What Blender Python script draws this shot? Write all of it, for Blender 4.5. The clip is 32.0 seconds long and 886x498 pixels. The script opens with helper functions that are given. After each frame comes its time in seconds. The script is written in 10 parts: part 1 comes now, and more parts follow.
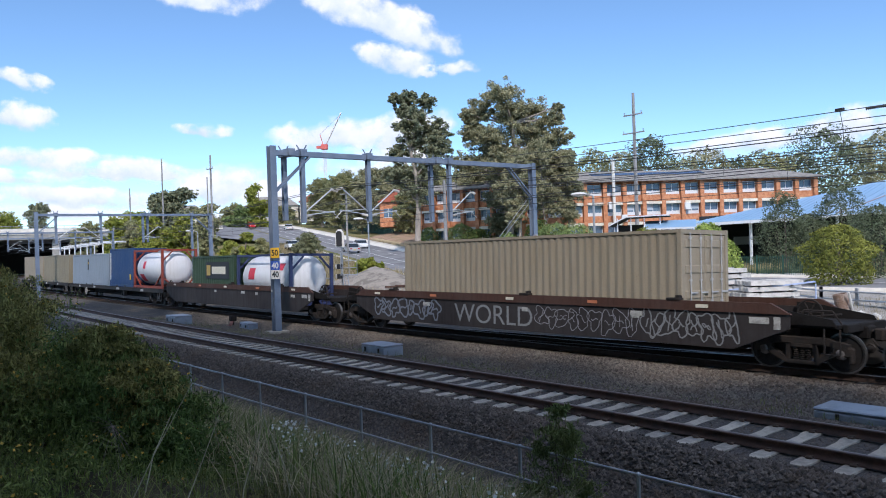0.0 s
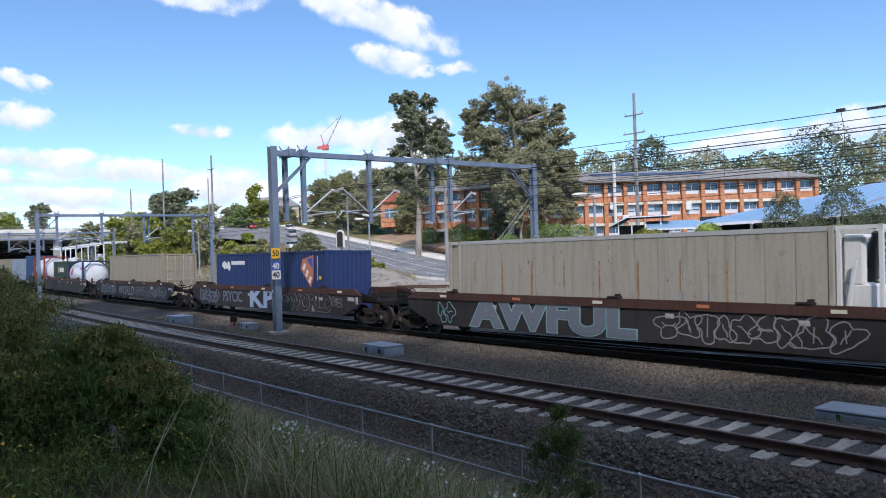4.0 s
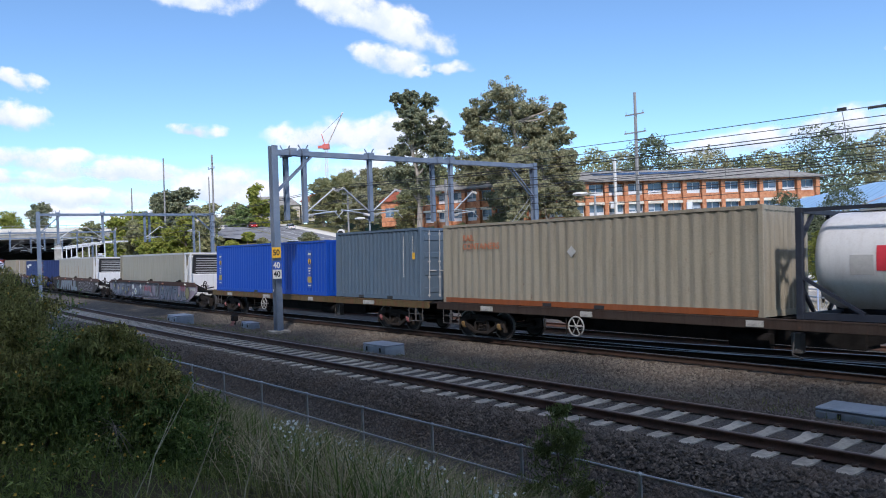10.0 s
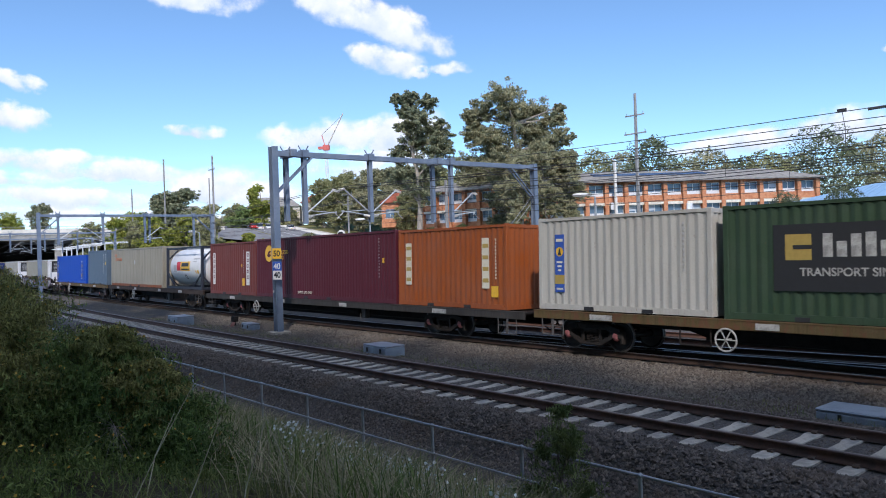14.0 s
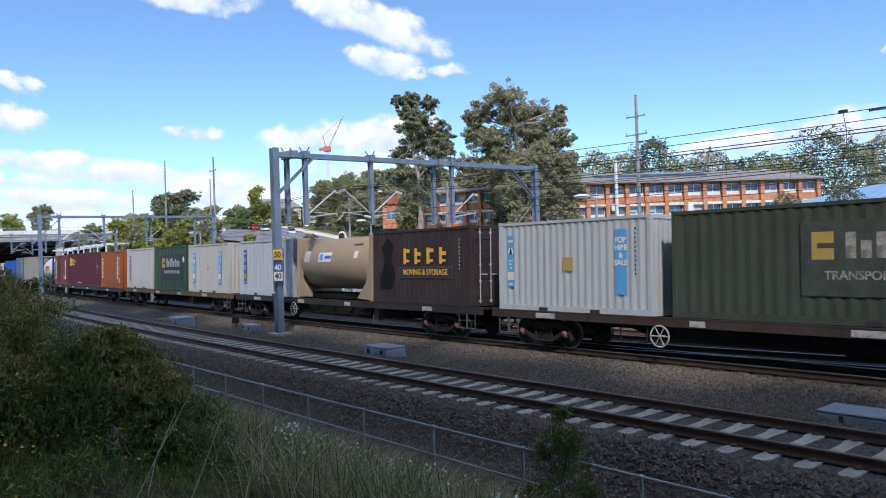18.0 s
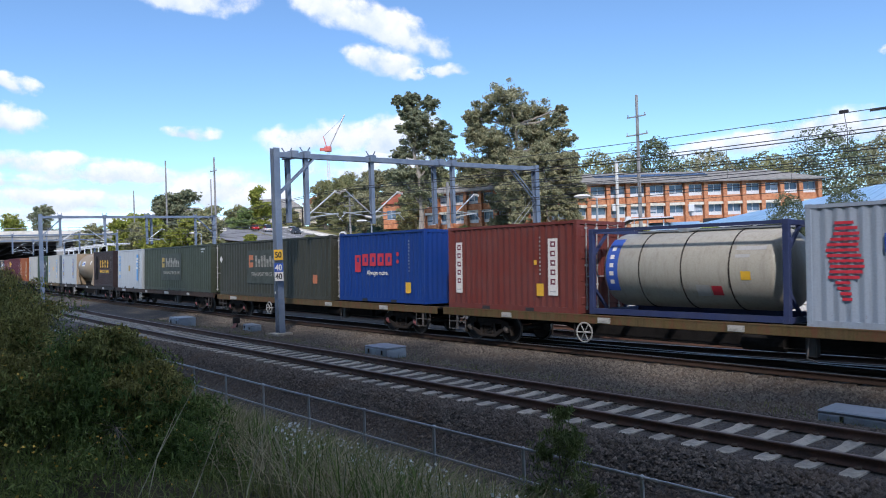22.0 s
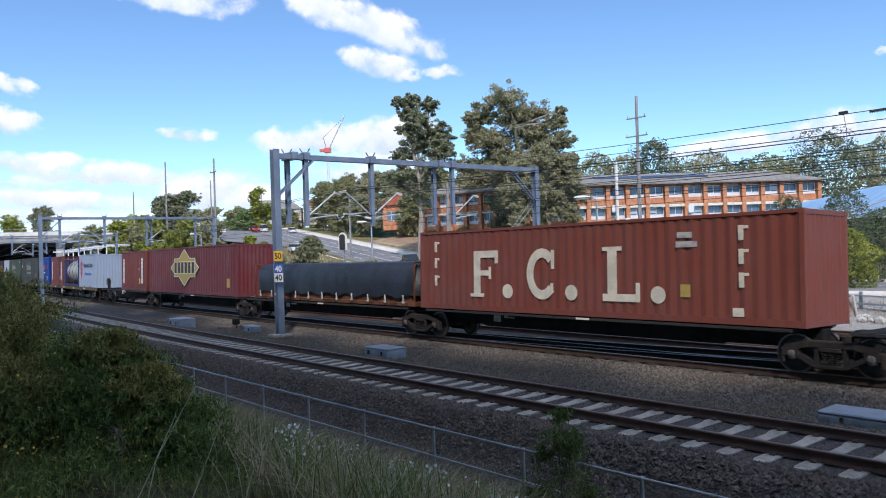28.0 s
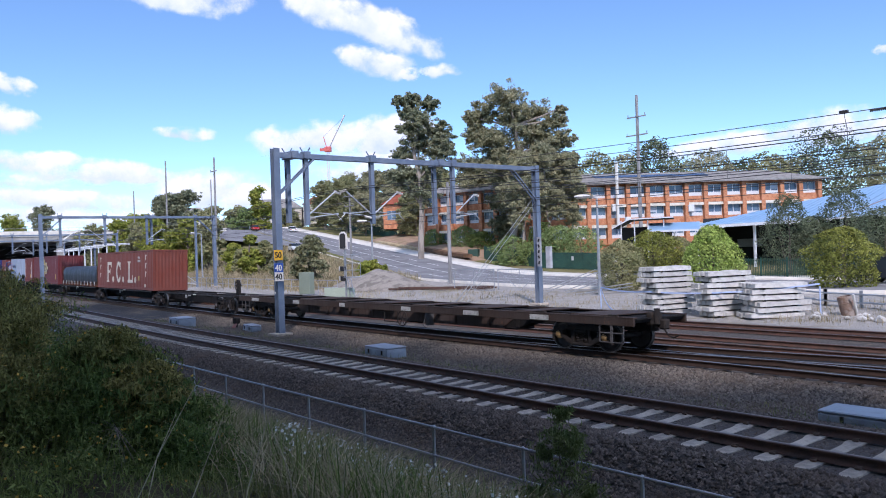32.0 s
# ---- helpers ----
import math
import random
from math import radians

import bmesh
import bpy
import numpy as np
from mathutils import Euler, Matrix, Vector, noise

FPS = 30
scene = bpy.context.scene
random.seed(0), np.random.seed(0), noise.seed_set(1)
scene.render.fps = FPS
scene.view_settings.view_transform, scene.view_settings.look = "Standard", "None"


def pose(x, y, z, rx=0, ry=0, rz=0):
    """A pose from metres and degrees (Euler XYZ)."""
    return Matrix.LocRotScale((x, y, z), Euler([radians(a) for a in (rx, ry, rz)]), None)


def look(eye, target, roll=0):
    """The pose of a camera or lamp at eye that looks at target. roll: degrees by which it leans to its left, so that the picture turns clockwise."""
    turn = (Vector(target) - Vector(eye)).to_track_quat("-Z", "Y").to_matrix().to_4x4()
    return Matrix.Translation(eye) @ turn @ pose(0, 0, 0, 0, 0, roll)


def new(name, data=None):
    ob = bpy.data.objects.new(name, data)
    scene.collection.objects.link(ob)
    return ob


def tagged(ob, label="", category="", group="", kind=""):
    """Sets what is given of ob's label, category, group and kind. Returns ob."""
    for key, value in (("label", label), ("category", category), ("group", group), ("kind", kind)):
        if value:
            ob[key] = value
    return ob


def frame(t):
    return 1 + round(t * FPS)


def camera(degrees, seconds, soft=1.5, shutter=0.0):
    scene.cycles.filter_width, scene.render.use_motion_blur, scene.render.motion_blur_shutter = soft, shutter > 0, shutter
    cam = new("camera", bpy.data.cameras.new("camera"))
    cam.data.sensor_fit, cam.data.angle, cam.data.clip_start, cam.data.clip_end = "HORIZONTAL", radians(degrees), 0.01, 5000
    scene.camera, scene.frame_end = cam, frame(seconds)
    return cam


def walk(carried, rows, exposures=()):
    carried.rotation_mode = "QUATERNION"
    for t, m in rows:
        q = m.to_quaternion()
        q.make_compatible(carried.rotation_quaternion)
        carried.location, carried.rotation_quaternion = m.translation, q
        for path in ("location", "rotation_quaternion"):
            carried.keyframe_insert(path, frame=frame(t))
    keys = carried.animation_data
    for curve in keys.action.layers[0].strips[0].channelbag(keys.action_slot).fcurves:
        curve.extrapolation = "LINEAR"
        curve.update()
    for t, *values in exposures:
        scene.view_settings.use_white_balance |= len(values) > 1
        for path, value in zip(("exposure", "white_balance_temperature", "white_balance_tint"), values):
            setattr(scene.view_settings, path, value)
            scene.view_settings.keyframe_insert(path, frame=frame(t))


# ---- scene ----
# ---------------------------------------------------------------- camera
EYE = Vector((0.0, 0.0, 3.231))


def aim(yaw, pitch, roll=-1.9):
    a, b = radians(yaw), radians(pitch)
    way = Vector((-math.sin(a) * math.cos(b), math.cos(a) * math.cos(b), math.sin(b)))
    return look(EYE, EYE + way * 10, roll)


CAMROWS = [(0, 48.755, -0.044), (1, 48.766, -0.058), (2, 48.771, -0.069), (3, 48.793, -0.038), (4, 48.813, -0.01), (5, 48.798, 0.04),
           (6, 48.792, 0.03), (7, 48.804, -0.001), (8, 48.809, -0.05), (9, 48.839, -0.064), (10, 48.873, -0.064), (11, 48.89, -0.066),
           (12, 48.9, -0.059), (13, 48.9, -0.05), (14, 48.886, 0.009), (15, 48.894, 0.055), (16, 48.924, 0.08), (17, 48.942, 0.073),
           (18, 48.95, 0.102), (19, 48.957, 0.135), (20, 48.966, 0.136), (21, 48.982, 0.124), (22, 49.002, 0.116), (23, 48.969, 0.101),
           (24, 48.94, 0.114), (25, 48.933, 0.139), (26, 48.937, 0.179), (27, 48.959, 0.196), (28, 48.979, 0.208), (29, 48.994, 0.208),
           (30, 48.968, 0.163), (31, 48.969, 0.132), (32, 49.002, 0.136)]
cam = camera(60.59, 32.0, soft=1.0, shutter=0.08)
walk(cam, [(t, aim(a, b)) for t, a, b in CAMROWS],
     exposures=[(0, 0.43, 6270, 17), (28, 0.44, 6270, 17), (30, 0.54, 6270, 20), (31, 0.48, 6130, 24), (32, 0.46, 6040, 24)])

# ---------------------------------------------------------------- world and sun
SUN_TO = Vector((0.79, -0.62, 0.95)).normalized()
world = bpy.data.worlds.new("sky")
scene.world = world
world.use_nodes = True
wn, wl = world.node_tree.nodes, world.node_tree.links
wn.clear()
w_out = wn.new("ShaderNodeOutputWorld")
w_bg = wn.new("ShaderNodeBackground")
w_sky = wn.new("ShaderNodeTexSky")
w_sky.sky_type = "NISHITA"
w_sky.sun_disc = False
w_sky.sun_elevation = math.asin(SUN_TO.z)
w_sky.sun_rotation = math.atan2(SUN_TO.x, SUN_TO.y)
w_sky.air_density, w_sky.dust_density, w_sky.ozone_density = 0.72, 0.02, 2.8
w_bg.inputs["Strength"].default_value = 0.142
w_tint = wn.new("ShaderNodeMix")
w_tint.data_type, w_tint.blend_type = "RGBA", "MULTIPLY"
w_tint.inputs[0].default_value = 1.0
w_tint.inputs[7].default_value = (0.84, 1.0, 1.0, 1.0)
wl.new(w_sky.outputs[0], w_tint.inputs[6])
wl.new(w_tint.outputs[2], w_bg.inputs["Color"])
wl.new(w_bg.outputs[0], w_out.inputs["Surface"])

sun_data = bpy.data.lights.new("sun", "SUN")
sun_data.energy, sun_data.angle, sun_data.color = 2.55, radians(2.5), (1.0, 0.95, 0.87)
sun = new("sun", sun_data)
sun.matrix_world = look(SUN_TO * 60, (0, 0, 0))

# ---------------------------------------------------------------- material makers
def nodes_of(name):
    m = bpy.data.materials.new(name)
    m.use_nodes = True
    n, l = m.node_tree.nodes, m.node_tree.links
    return m, n, l, n["Principled BSDF"]


def rgb(c):
    return (c[0], c[1], c[2], 1.0)


def scaled(c, k):
    return tuple(min(1.0, v * k) for v in c)


def noise_node(n, l, coord, scale, detail=4.0, rough=0.6, stretch=None):
    tex = n.new("ShaderNodeTexNoise")
    tex.inputs["Scale"].default_value, tex.inputs["Detail"].default_value, tex.inputs["Roughness"].default_value = scale, detail, rough
    if stretch:
        mp = n.new("ShaderNodeMapping")
        mp.inputs["Scale"].default_value = stretch
        l.new(coord, mp.inputs["Vector"])
        coord = mp.outputs[0]
    l.new(coord, tex.inputs["Vector"])
    return tex.outputs["Fac"]


def ramp_node(n, l, fac, lo, hi):
    r = n.new("ShaderNodeMapRange")
    r.inputs["From Min"].default_value, r.inputs["From Max"].default_value = lo, hi
    l.new(fac, r.inputs["Value"])
    return r.outputs["Result"]


def blend(n, l, fac, a, b, mode="MIX"):
    m = n.new("ShaderNodeMix")
    m.data_type, m.blend_type = "RGBA", mode
    for sock, v in ((m.inputs[0], fac), (m.inputs[6], a), (m.inputs[7], b)):
        if isinstance(v, (tuple, list)):
            sock.default_value = rgb(v)
        elif isinstance(v, (int, float)):
            sock.default_value = v
        else:
            l.new(v, sock)
    return m.outputs[2]


def material(name, color, rough=0.7, metal=0.0, vary=0.25, scale=1.5, fine=30.0, bump=0.15, depth=0.01, second=None, rand=0.0, stretch=None, cut=(0.45, 0.6)):
    """A surface with patches (scale), grain (fine) and relief; second: the patches' other colour; rand: tone by object."""
    m, n, l, b = nodes_of(name)
    co = n.new("ShaderNodeTexCoord").outputs["Object"]
    big = noise_node(n, l, co, scale, 5, 0.6, stretch)
    small = noise_node(n, l, co, fine, 3, 0.6)
    col = blend(n, l, ramp_node(n, l, big, *cut), color, second or scaled(color, 1 - vary))
    col = blend(n, l, ramp_node(n, l, small, 0.35, 0.7), col, blend(n, l, 1.0, col, (1 - vary * 0.6,) * 3, "MULTIPLY"))
    if rand:
        oi = n.new("ShaderNodeObjectInfo").outputs["Random"]
        mr = n.new("ShaderNodeMapRange")
        mr.inputs["To Min"].default_value, mr.inputs["To Max"].default_value = 1 - rand, 1 + rand
        l.new(oi, mr.inputs["Value"])
        col = blend(n, l, 1.0, col, mr.outputs["Result"], "MULTIPLY")
    l.new(col, b.inputs["Base Color"])
    b.inputs["Metallic"].default_value = metal
    if rough >= 0.8:
        b.inputs["Specular IOR Level"].default_value = 0.12
    l.new(ramp_node(n, l, small, 0.0, 1.0), b.inputs["Roughness"])
    rr = n.new("ShaderNodeMapRange")
    rr.inputs["To Min"].default_value, rr.inputs["To Max"].default_value = max(0.05, rough - 0.1), min(1.0, rough + 0.1)
    l.new(big, rr.inputs["Value"])
    l.new(rr.outputs["Result"], b.inputs["Roughness"])
    if bump:
        bp = n.new("ShaderNodeBump")
        bp.inputs["Strength"].default_value, bp.inputs["Distance"].default_value = bump, depth
        l.new(small, bp.inputs["Height"])
        l.new(bp.outputs[0], b.inputs["Normal"])
    return m


def painted(name, color, grime=0.3, rust=0.15, rough=0.5, fade=0.12):
    """Weathered paint on steel: faded patches, grime that ran down in streaks, rust spots."""
    m, n, l, b = nodes_of(name)
    co = n.new("ShaderNodeTexCoord").outputs["Object"]
    patch = noise_node(n, l, co, 0.8, 5, 0.65)
    streak = noise_node(n, l, co, 1.0, 5, 0.7, (7.0, 7.0, 0.5))
    spots = noise_node(n, l, co, 5.0, 6, 0.75, (1.0, 1.0, 0.45))
    dust = noise_node(n, l, co, 25.0, 4, 0.7)
    color = scaled(color, 0.49 + 0.32 * min(color))
    lum = sum(color) / 3
    pale = tuple(c * (1 - fade) + (lum * 0.6 + 0.12) * fade for c in color)
    col = blend(n, l, ramp_node(n, l, patch, 0.35, 0.65), color, pale)
    g = blend(n, l, 1.0, col, (0.55, 0.52, 0.48), "MULTIPLY")
    f1 = n.new("ShaderNodeMath")
    f1.operation = "MULTIPLY"
    l.new(ramp_node(n, l, streak, 0.48, 0.8), f1.inputs[0])
    f1.inputs[1].default_value = grime * 1.6
    f1.use_clamp = True
    col = blend(n, l, f1.outputs[0], col, g)
    f2 = n.new("ShaderNodeMath")
    f2.operation = "MULTIPLY"
    l.new(ramp_node(n, l, dust, 0.45, 0.8), f2.inputs[0])
    f2.inputs[1].default_value = grime
    col = blend(n, l, f2.outputs[0], col, g)
    if rust:
        f3 = n.new("ShaderNodeMath")
        f3.operation = "MULTIPLY"
        l.new(ramp_node(n, l, spots, 0.68 - rust * 0.22, 0.76 - rust * 0.2), f3.inputs[0])
        f3.inputs[1].default_value = 0.85
        col = blend(n, l, f3.outputs[0], col, (0.13, 0.055, 0.03))
    l.new(col, b.inputs["Base Color"])
    rr = n.new("ShaderNodeMapRange")
    rr.inputs["To Min"].default_value, rr.inputs["To Max"].default_value = rough - 0.12, rough + 0.2
    l.new(streak, rr.inputs["Value"])
    l.new(rr.outputs["Result"], b.inputs["Roughness"])
    b.inputs["Specular IOR Level"].default_value = 0.3
    bp = n.new("ShaderNodeBump")
    bp.inputs["Strength"].default_value, bp.inputs["Distance"].default_value = 0.12, 0.004
    l.new(dust, bp.inputs["Height"])
    l.new(bp.outputs[0], b.inputs["Normal"])
    return m


def leafy(name, color, other, rough=0.55, spread=0.35):
    """Foliage: every leaf has its own tone between two greens, light shines through a little."""
    m, n, l, b = nodes_of(name)
    isl = n.new("ShaderNodeNewGeometry").outputs["Random Per Island"]
    co = n.new("ShaderNodeTexCoord").outputs["Object"]
    big = noise_node(n, l, co, 0.7, 3, 0.6)
    col = blend(n, l, ramp_node(n, l, big, 0.4, 0.62), color, other)
    mr = n.new("ShaderNodeMapRange")
    mr.inputs["To Min"].default_value, mr.inputs["To Max"].default_value = 1 - spread, 1 + spread
    l.new(isl, mr.inputs["Value"])
    col = blend(n, l, 1.0, col, mr.outputs["Result"], "MULTIPLY")
    l.new(col, b.inputs["Base Color"])
    b.inputs["Roughness"].default_value = rough
    b.inputs["Specular IOR Level"].default_value = 0.12
    tr = n.new("ShaderNodeBsdfTranslucent")
    l.new(col, tr.inputs["Color"])
    mix = n.new("ShaderNodeMixShader")
    mix.inputs[0].default_value = 0.3
    l.new(b.outputs[0], mix.inputs[1])
    l.new(tr.outputs[0], mix.inputs[2])
    l.new(mix.outputs[0], n["Material Output"].inputs["Surface"])
    return m


def plain(name, color, rough=0.5, metal=0.0, glow=0.0):
    m, n, l, b = nodes_of(name)
    co = n.new("ShaderNodeTexCoord").outputs["Object"]
    f = noise_node(n, l, co, 9.0, 4, 0.7)
    l.new(blend(n, l, ramp_node(n, l, f, 0.4, 0.75), color, scaled(color, 0.8)), b.inputs["Base Color"])
    b.inputs["Roughness"].default_value, b.inputs["Metallic"].default_value = rough, metal
    if glow:
        b.inputs["Emission Color"].default_value, b.inputs["Emission Strength"].default_value = rgb(color), glow
    return m


# ---------------------------------------------------------------- mesh makers
def box(bm, c, s, rot=None, bevel=0.0):
    """A box by centre and size, with bevelled edges where wanted."""
    m = Matrix.Translation(c) @ (rot.to_4x4() if rot else Matrix()) @ Matrix.Diagonal((*s, 1))
    r = bmesh.ops.create_cube(bm, size=1, matrix=m)
    if bevel:
        es = list({e for v in r["verts"] for e in v.link_edges})
        bmesh.ops.bevel(bm, geom=es, offset=bevel, segments=1, affect="EDGES")


def bar(bm, a, b, w, h=None):
    """A rectangular bar from a to b."""
    a, b = Vector(a), Vector(b)
    d = b - a
    q = d.to_track_quat("Z", "Y")
    box(bm, (a + b) / 2, (w, h or w, d.length), q.to_matrix())


def rod(bm, a, b, r, r2=None, seg=10):
    a, b = Vector(a), Vector(b)
    d = b - a
    m = Matrix.Translation((a + b) / 2) @ d.to_track_quat("Z", "Y").to_matrix().to_4x4()
    bmesh.ops.create_cone(bm, cap_ends=True, segments=seg, radius1=r, radius2=r if r2 is None else r2, depth=d.length, matrix=m)


def pipe(bm, pts, r, seg=6):
    for a, b in zip(pts, pts[1:]):
        rod(bm, a, b, r, seg=seg)


def ring(bm, c, axis, R, r, seg=20, tube=6):
    """A torus about an axis through c."""
    q = Vector(axis).to_track_quat("Z", "Y").to_matrix().to_4x4()
    m = Matrix.Translation(c) @ q
    vs = []
    for i in range(seg):
        a = 2 * math.pi * i / seg
        row = []
        for j in range(tube):
            t = 2 * math.pi * j / tube
            row.append(bm.verts.new(m @ Vector(((R + r * math.cos(t)) * math.cos(a), (R + r * math.cos(t)) * math.sin(a), r * math.sin(t)))))
        vs.append(row)
    for i in range(seg):
        for j in range(tube):
            bm.faces.new((vs[i][j], vs[(i + 1) % seg][j], vs[(i + 1) % seg][(j + 1) % tube], vs[i][(j + 1) % tube]))


def lathe(bm, prof, m, seg=24):
    """A turned body: prof gives (radius, height) pairs about the z axis of m."""
    rows = []
    for r, z in prof:
        rows.append([bm.verts.new(m @ Vector((r * math.cos(2 * math.pi * i / seg), r * math.sin(2 * math.pi * i / seg), z))) for i in range(seg)])
    for a, b in zip(rows, rows[1:]):
        for i in range(seg):
            bm.faces.new((a[i], a[(i + 1) % seg], b[(i + 1) % seg], b[i]))
    bm.faces.new(rows[0][::-1])
    bm.faces.new(rows[-1])


def slab(bm, outline, m, thick):
    """A flat plate of the given outline in the xy plane of m, raised by its thickness."""
    lo = [bm.verts.new(m @ Vector((x, y, 0))) for x, y in outline]
    hi = [bm.verts.new(m @ Vector((x, y, thick))) for x, y in outline]
    n = len(lo)
    bm.faces.new(lo[::-1])
    bm.faces.new(hi)
    for i in range(n):
        bm.faces.new((lo[i], lo[(i + 1) % n], hi[(i + 1) % n], hi[i]))


def mesh_of(name, bm, mat, smooth=False):
    bmesh.ops.recalc_face_normals(bm, faces=bm.faces)
    me = bpy.data.meshes.new(name)
    bm.to_mesh(me)
    bm.free()
    if mat:
        me.materials.append(mat)
    if smooth:
        me.polygons.foreach_set("use_smooth", [True] * len(me.polygons))
    return me


def part(name, bm, mat, parent, label="", smooth=False, at=None):
    """One mesh object under a thing or a part; bm may be a finished mesh that alike parts share."""
    me = bm if isinstance(bm, bpy.types.Mesh) else mesh_of(name, bm, mat, smooth)
    ob = new(name, me)
    ob.parent = parent
    if at is not None:
        ob.matrix_basis = at
    return tagged(ob, label)


def thing(name, label, category, group="", kind="", at=None):
    e = new(name)
    e.empty_display_size = 0.3
    if at is not None:
        e.matrix_basis = at
    return tagged(e, label, category, group, kind)


def solid(name, bm, mat, label, category="", group="", kind="", smooth=False, at=None):
    ob = new(name, mesh_of(name, bm, mat, smooth))
    if at is not None:
        ob.matrix_basis = at
    return tagged(ob, label, category, group, kind)


def quick_mesh(name, verts, faces, mat, smooth=False):
    """A mesh from arrays: verts (n, 3), faces (m, k)."""
    me = bpy.data.meshes.new(name)
    verts, faces = np.asarray(verts, np.float32), np.asarray(faces, np.int32)
    k = faces.shape[1]
    me.vertices.add(len(verts))
    me.vertices.foreach_set("co", verts.ravel())
    me.loops.add(faces.size)
    me.loops.foreach_set("vertex_index", faces.ravel())
    me.polygons.add(len(faces))
    me.polygons.foreach_set("loop_start", np.arange(0, faces.size, k, dtype=np.int32))
    if smooth:
        me.polygons.foreach_set("use_smooth", np.ones(len(faces), bool))
    me.update(calc_edges=True)
    me.materials.append(mat)
    return me


def leaf_cloud(rng, centres, size, mat, name="leaves", droop=0.0, slim=0.45, facing=None, single=False):
    """One leaf a centre: a folded diamond, or far off a single slim triangle; facing leans each leaf's upper side that way."""
    n = len(centres)
    a, t = rng.uniform(0, 2 * np.pi, n), rng.uniform(-0.9, 0.9, n) - droop
    d = np.stack([np.cos(a) * np.cos(t), np.sin(a) * np.cos(t), np.sin(t)], 1)
    up = rng.normal(size=(n, 3))
    s = np.cross(d, up if facing is None else up * 0.55 + facing)
    s /= np.linalg.norm(s, axis=1)[:, None] + 1e-6
    nn = np.cross(s, d)
    L = size * rng.uniform(0.6, 1.4, n)[:, None]
    c = np.asarray(centres)
    if single:
        v = np.stack([c - d * L * 0.5 - s * L * slim * 0.8, c + d * L * 0.6, c - d * L * 0.4 + s * L * slim * 0.9], 1).reshape(-1, 3)
        return quick_mesh(name, v, np.arange(n * 3).reshape(-1, 3), mat)
    v = np.stack([c - d * L / 2, c + s * L * slim + nn * L * 0.12, c + d * L / 2, c - s * L * slim + nn * L * 0.12], 1).reshape(-1, 3)
    i = np.arange(n)[:, None] * 4
    return quick_mesh(name, v, np.concatenate([i + [0, 1, 2], i + [0, 2, 3]], 1).reshape(-1, 3), mat)


def lettering(text, size, mat, parent, at, align="CENTER", name="lettering", label="", squeeze=1.0, heavy=0.0):
    """Words in the built-in font as a thin raised mesh on a surface; at: a pose whose xy plane is the surface."""
    cu = bpy.data.curves.new("words", "FONT")
    cu.body, cu.size, cu.align_x, cu.align_y, cu.extrude, cu.offset = text, size, align, "CENTER", 0.003, heavy
    tmp = bpy.data.objects.new("words", cu)
    scene.collection.objects.link(tmp)
    me = bpy.data.meshes.new_from_object(tmp.evaluated_get(bpy.context.evaluated_depsgraph_get()))
    bpy.data.objects.remove(tmp)
    bpy.data.curves.remove(cu)
    me.materials.clear()
    me.materials.append(mat)
    if squeeze != 1.0:
        me.transform(Matrix.Diagonal((squeeze, 1, 1, 1)))
    return part(name, me, mat, parent, label, at=at)


# ---------------------------------------------------------------- lie of the tracks
BEND, OFF = 0.000792, 19.36            # curvature of the main line and its distance where it passes the camera
S_LO, S_HI = -170.0, 70.0              # straight beyond these
UNDER = 0.0314                         # the outer rail stands higher: the line leans by this angle


def rail_at(s, off=0.0):
    """Place and heading on the main line, s metres along it, off metres to its far side."""
    c = min(max(s, S_LO), S_HI)
    h = BEND * c
    x = math.sin(h) / BEND + (s - c) * math.cos(h) - math.sin(h) * off
    y = OFF + (1 - math.cos(h)) / BEND + (s - c) * math.sin(h) + math.cos(h) * off
    return x, y, h


def lateral(x, y):
    """Distance to the far side of the main line."""
    R = 1 / BEND
    xl, yl, hl = rail_at(S_LO)
    xr, yr, hr = rail_at(S_HI)
    mid = R - np.hypot(x, y - OFF - R)
    left = -(x - xl) * math.sin(hl) + (y - yl) * math.cos(hl)
    right = -(x - xr) * math.sin(hr) + (y - yr) * math.cos(hr)
    return np.where(x < xl, left, np.where(x > xr, right, mid))


def near_at(x, off=0.0):
    """Place and heading on the near line at x."""
    f = lambda v: 11.944 + 0.0026 * v + 0.000682 * v * v
    if x > -62:
        y, h = f(x), math.atan(0.0026 + 0.001364 * x)
    else:
        y, h = f(-62) + (x + 62) * (0.0026 - 0.001364 * 62), math.atan(0.0026 - 0.001364 * 62)
    return x - math.sin(h) * off, y + math.cos(h) * off, h


def near_y(x):
    v = np.maximum(x, -62.0)
    return 11.944 + 0.0026 * v + 0.000682 * v * v + (x - v) * (0.0026 - 0.001364 * 62)


def road_y(x):
    return 50.0 + 0.345 * np.maximum(0.0, -40.0 - x)


def road_z(x):
    t = np.clip(-58.0 - x, 0.0, 150.0)
    return 0.25 + 0.083 * (t - 8 * (1 - np.exp(-t / 8.0)))


def smooth(a, b, v):
    t = np.clip((v - a) / (b - a), 0, 1)
    return t * t * (3 - 2 * t)


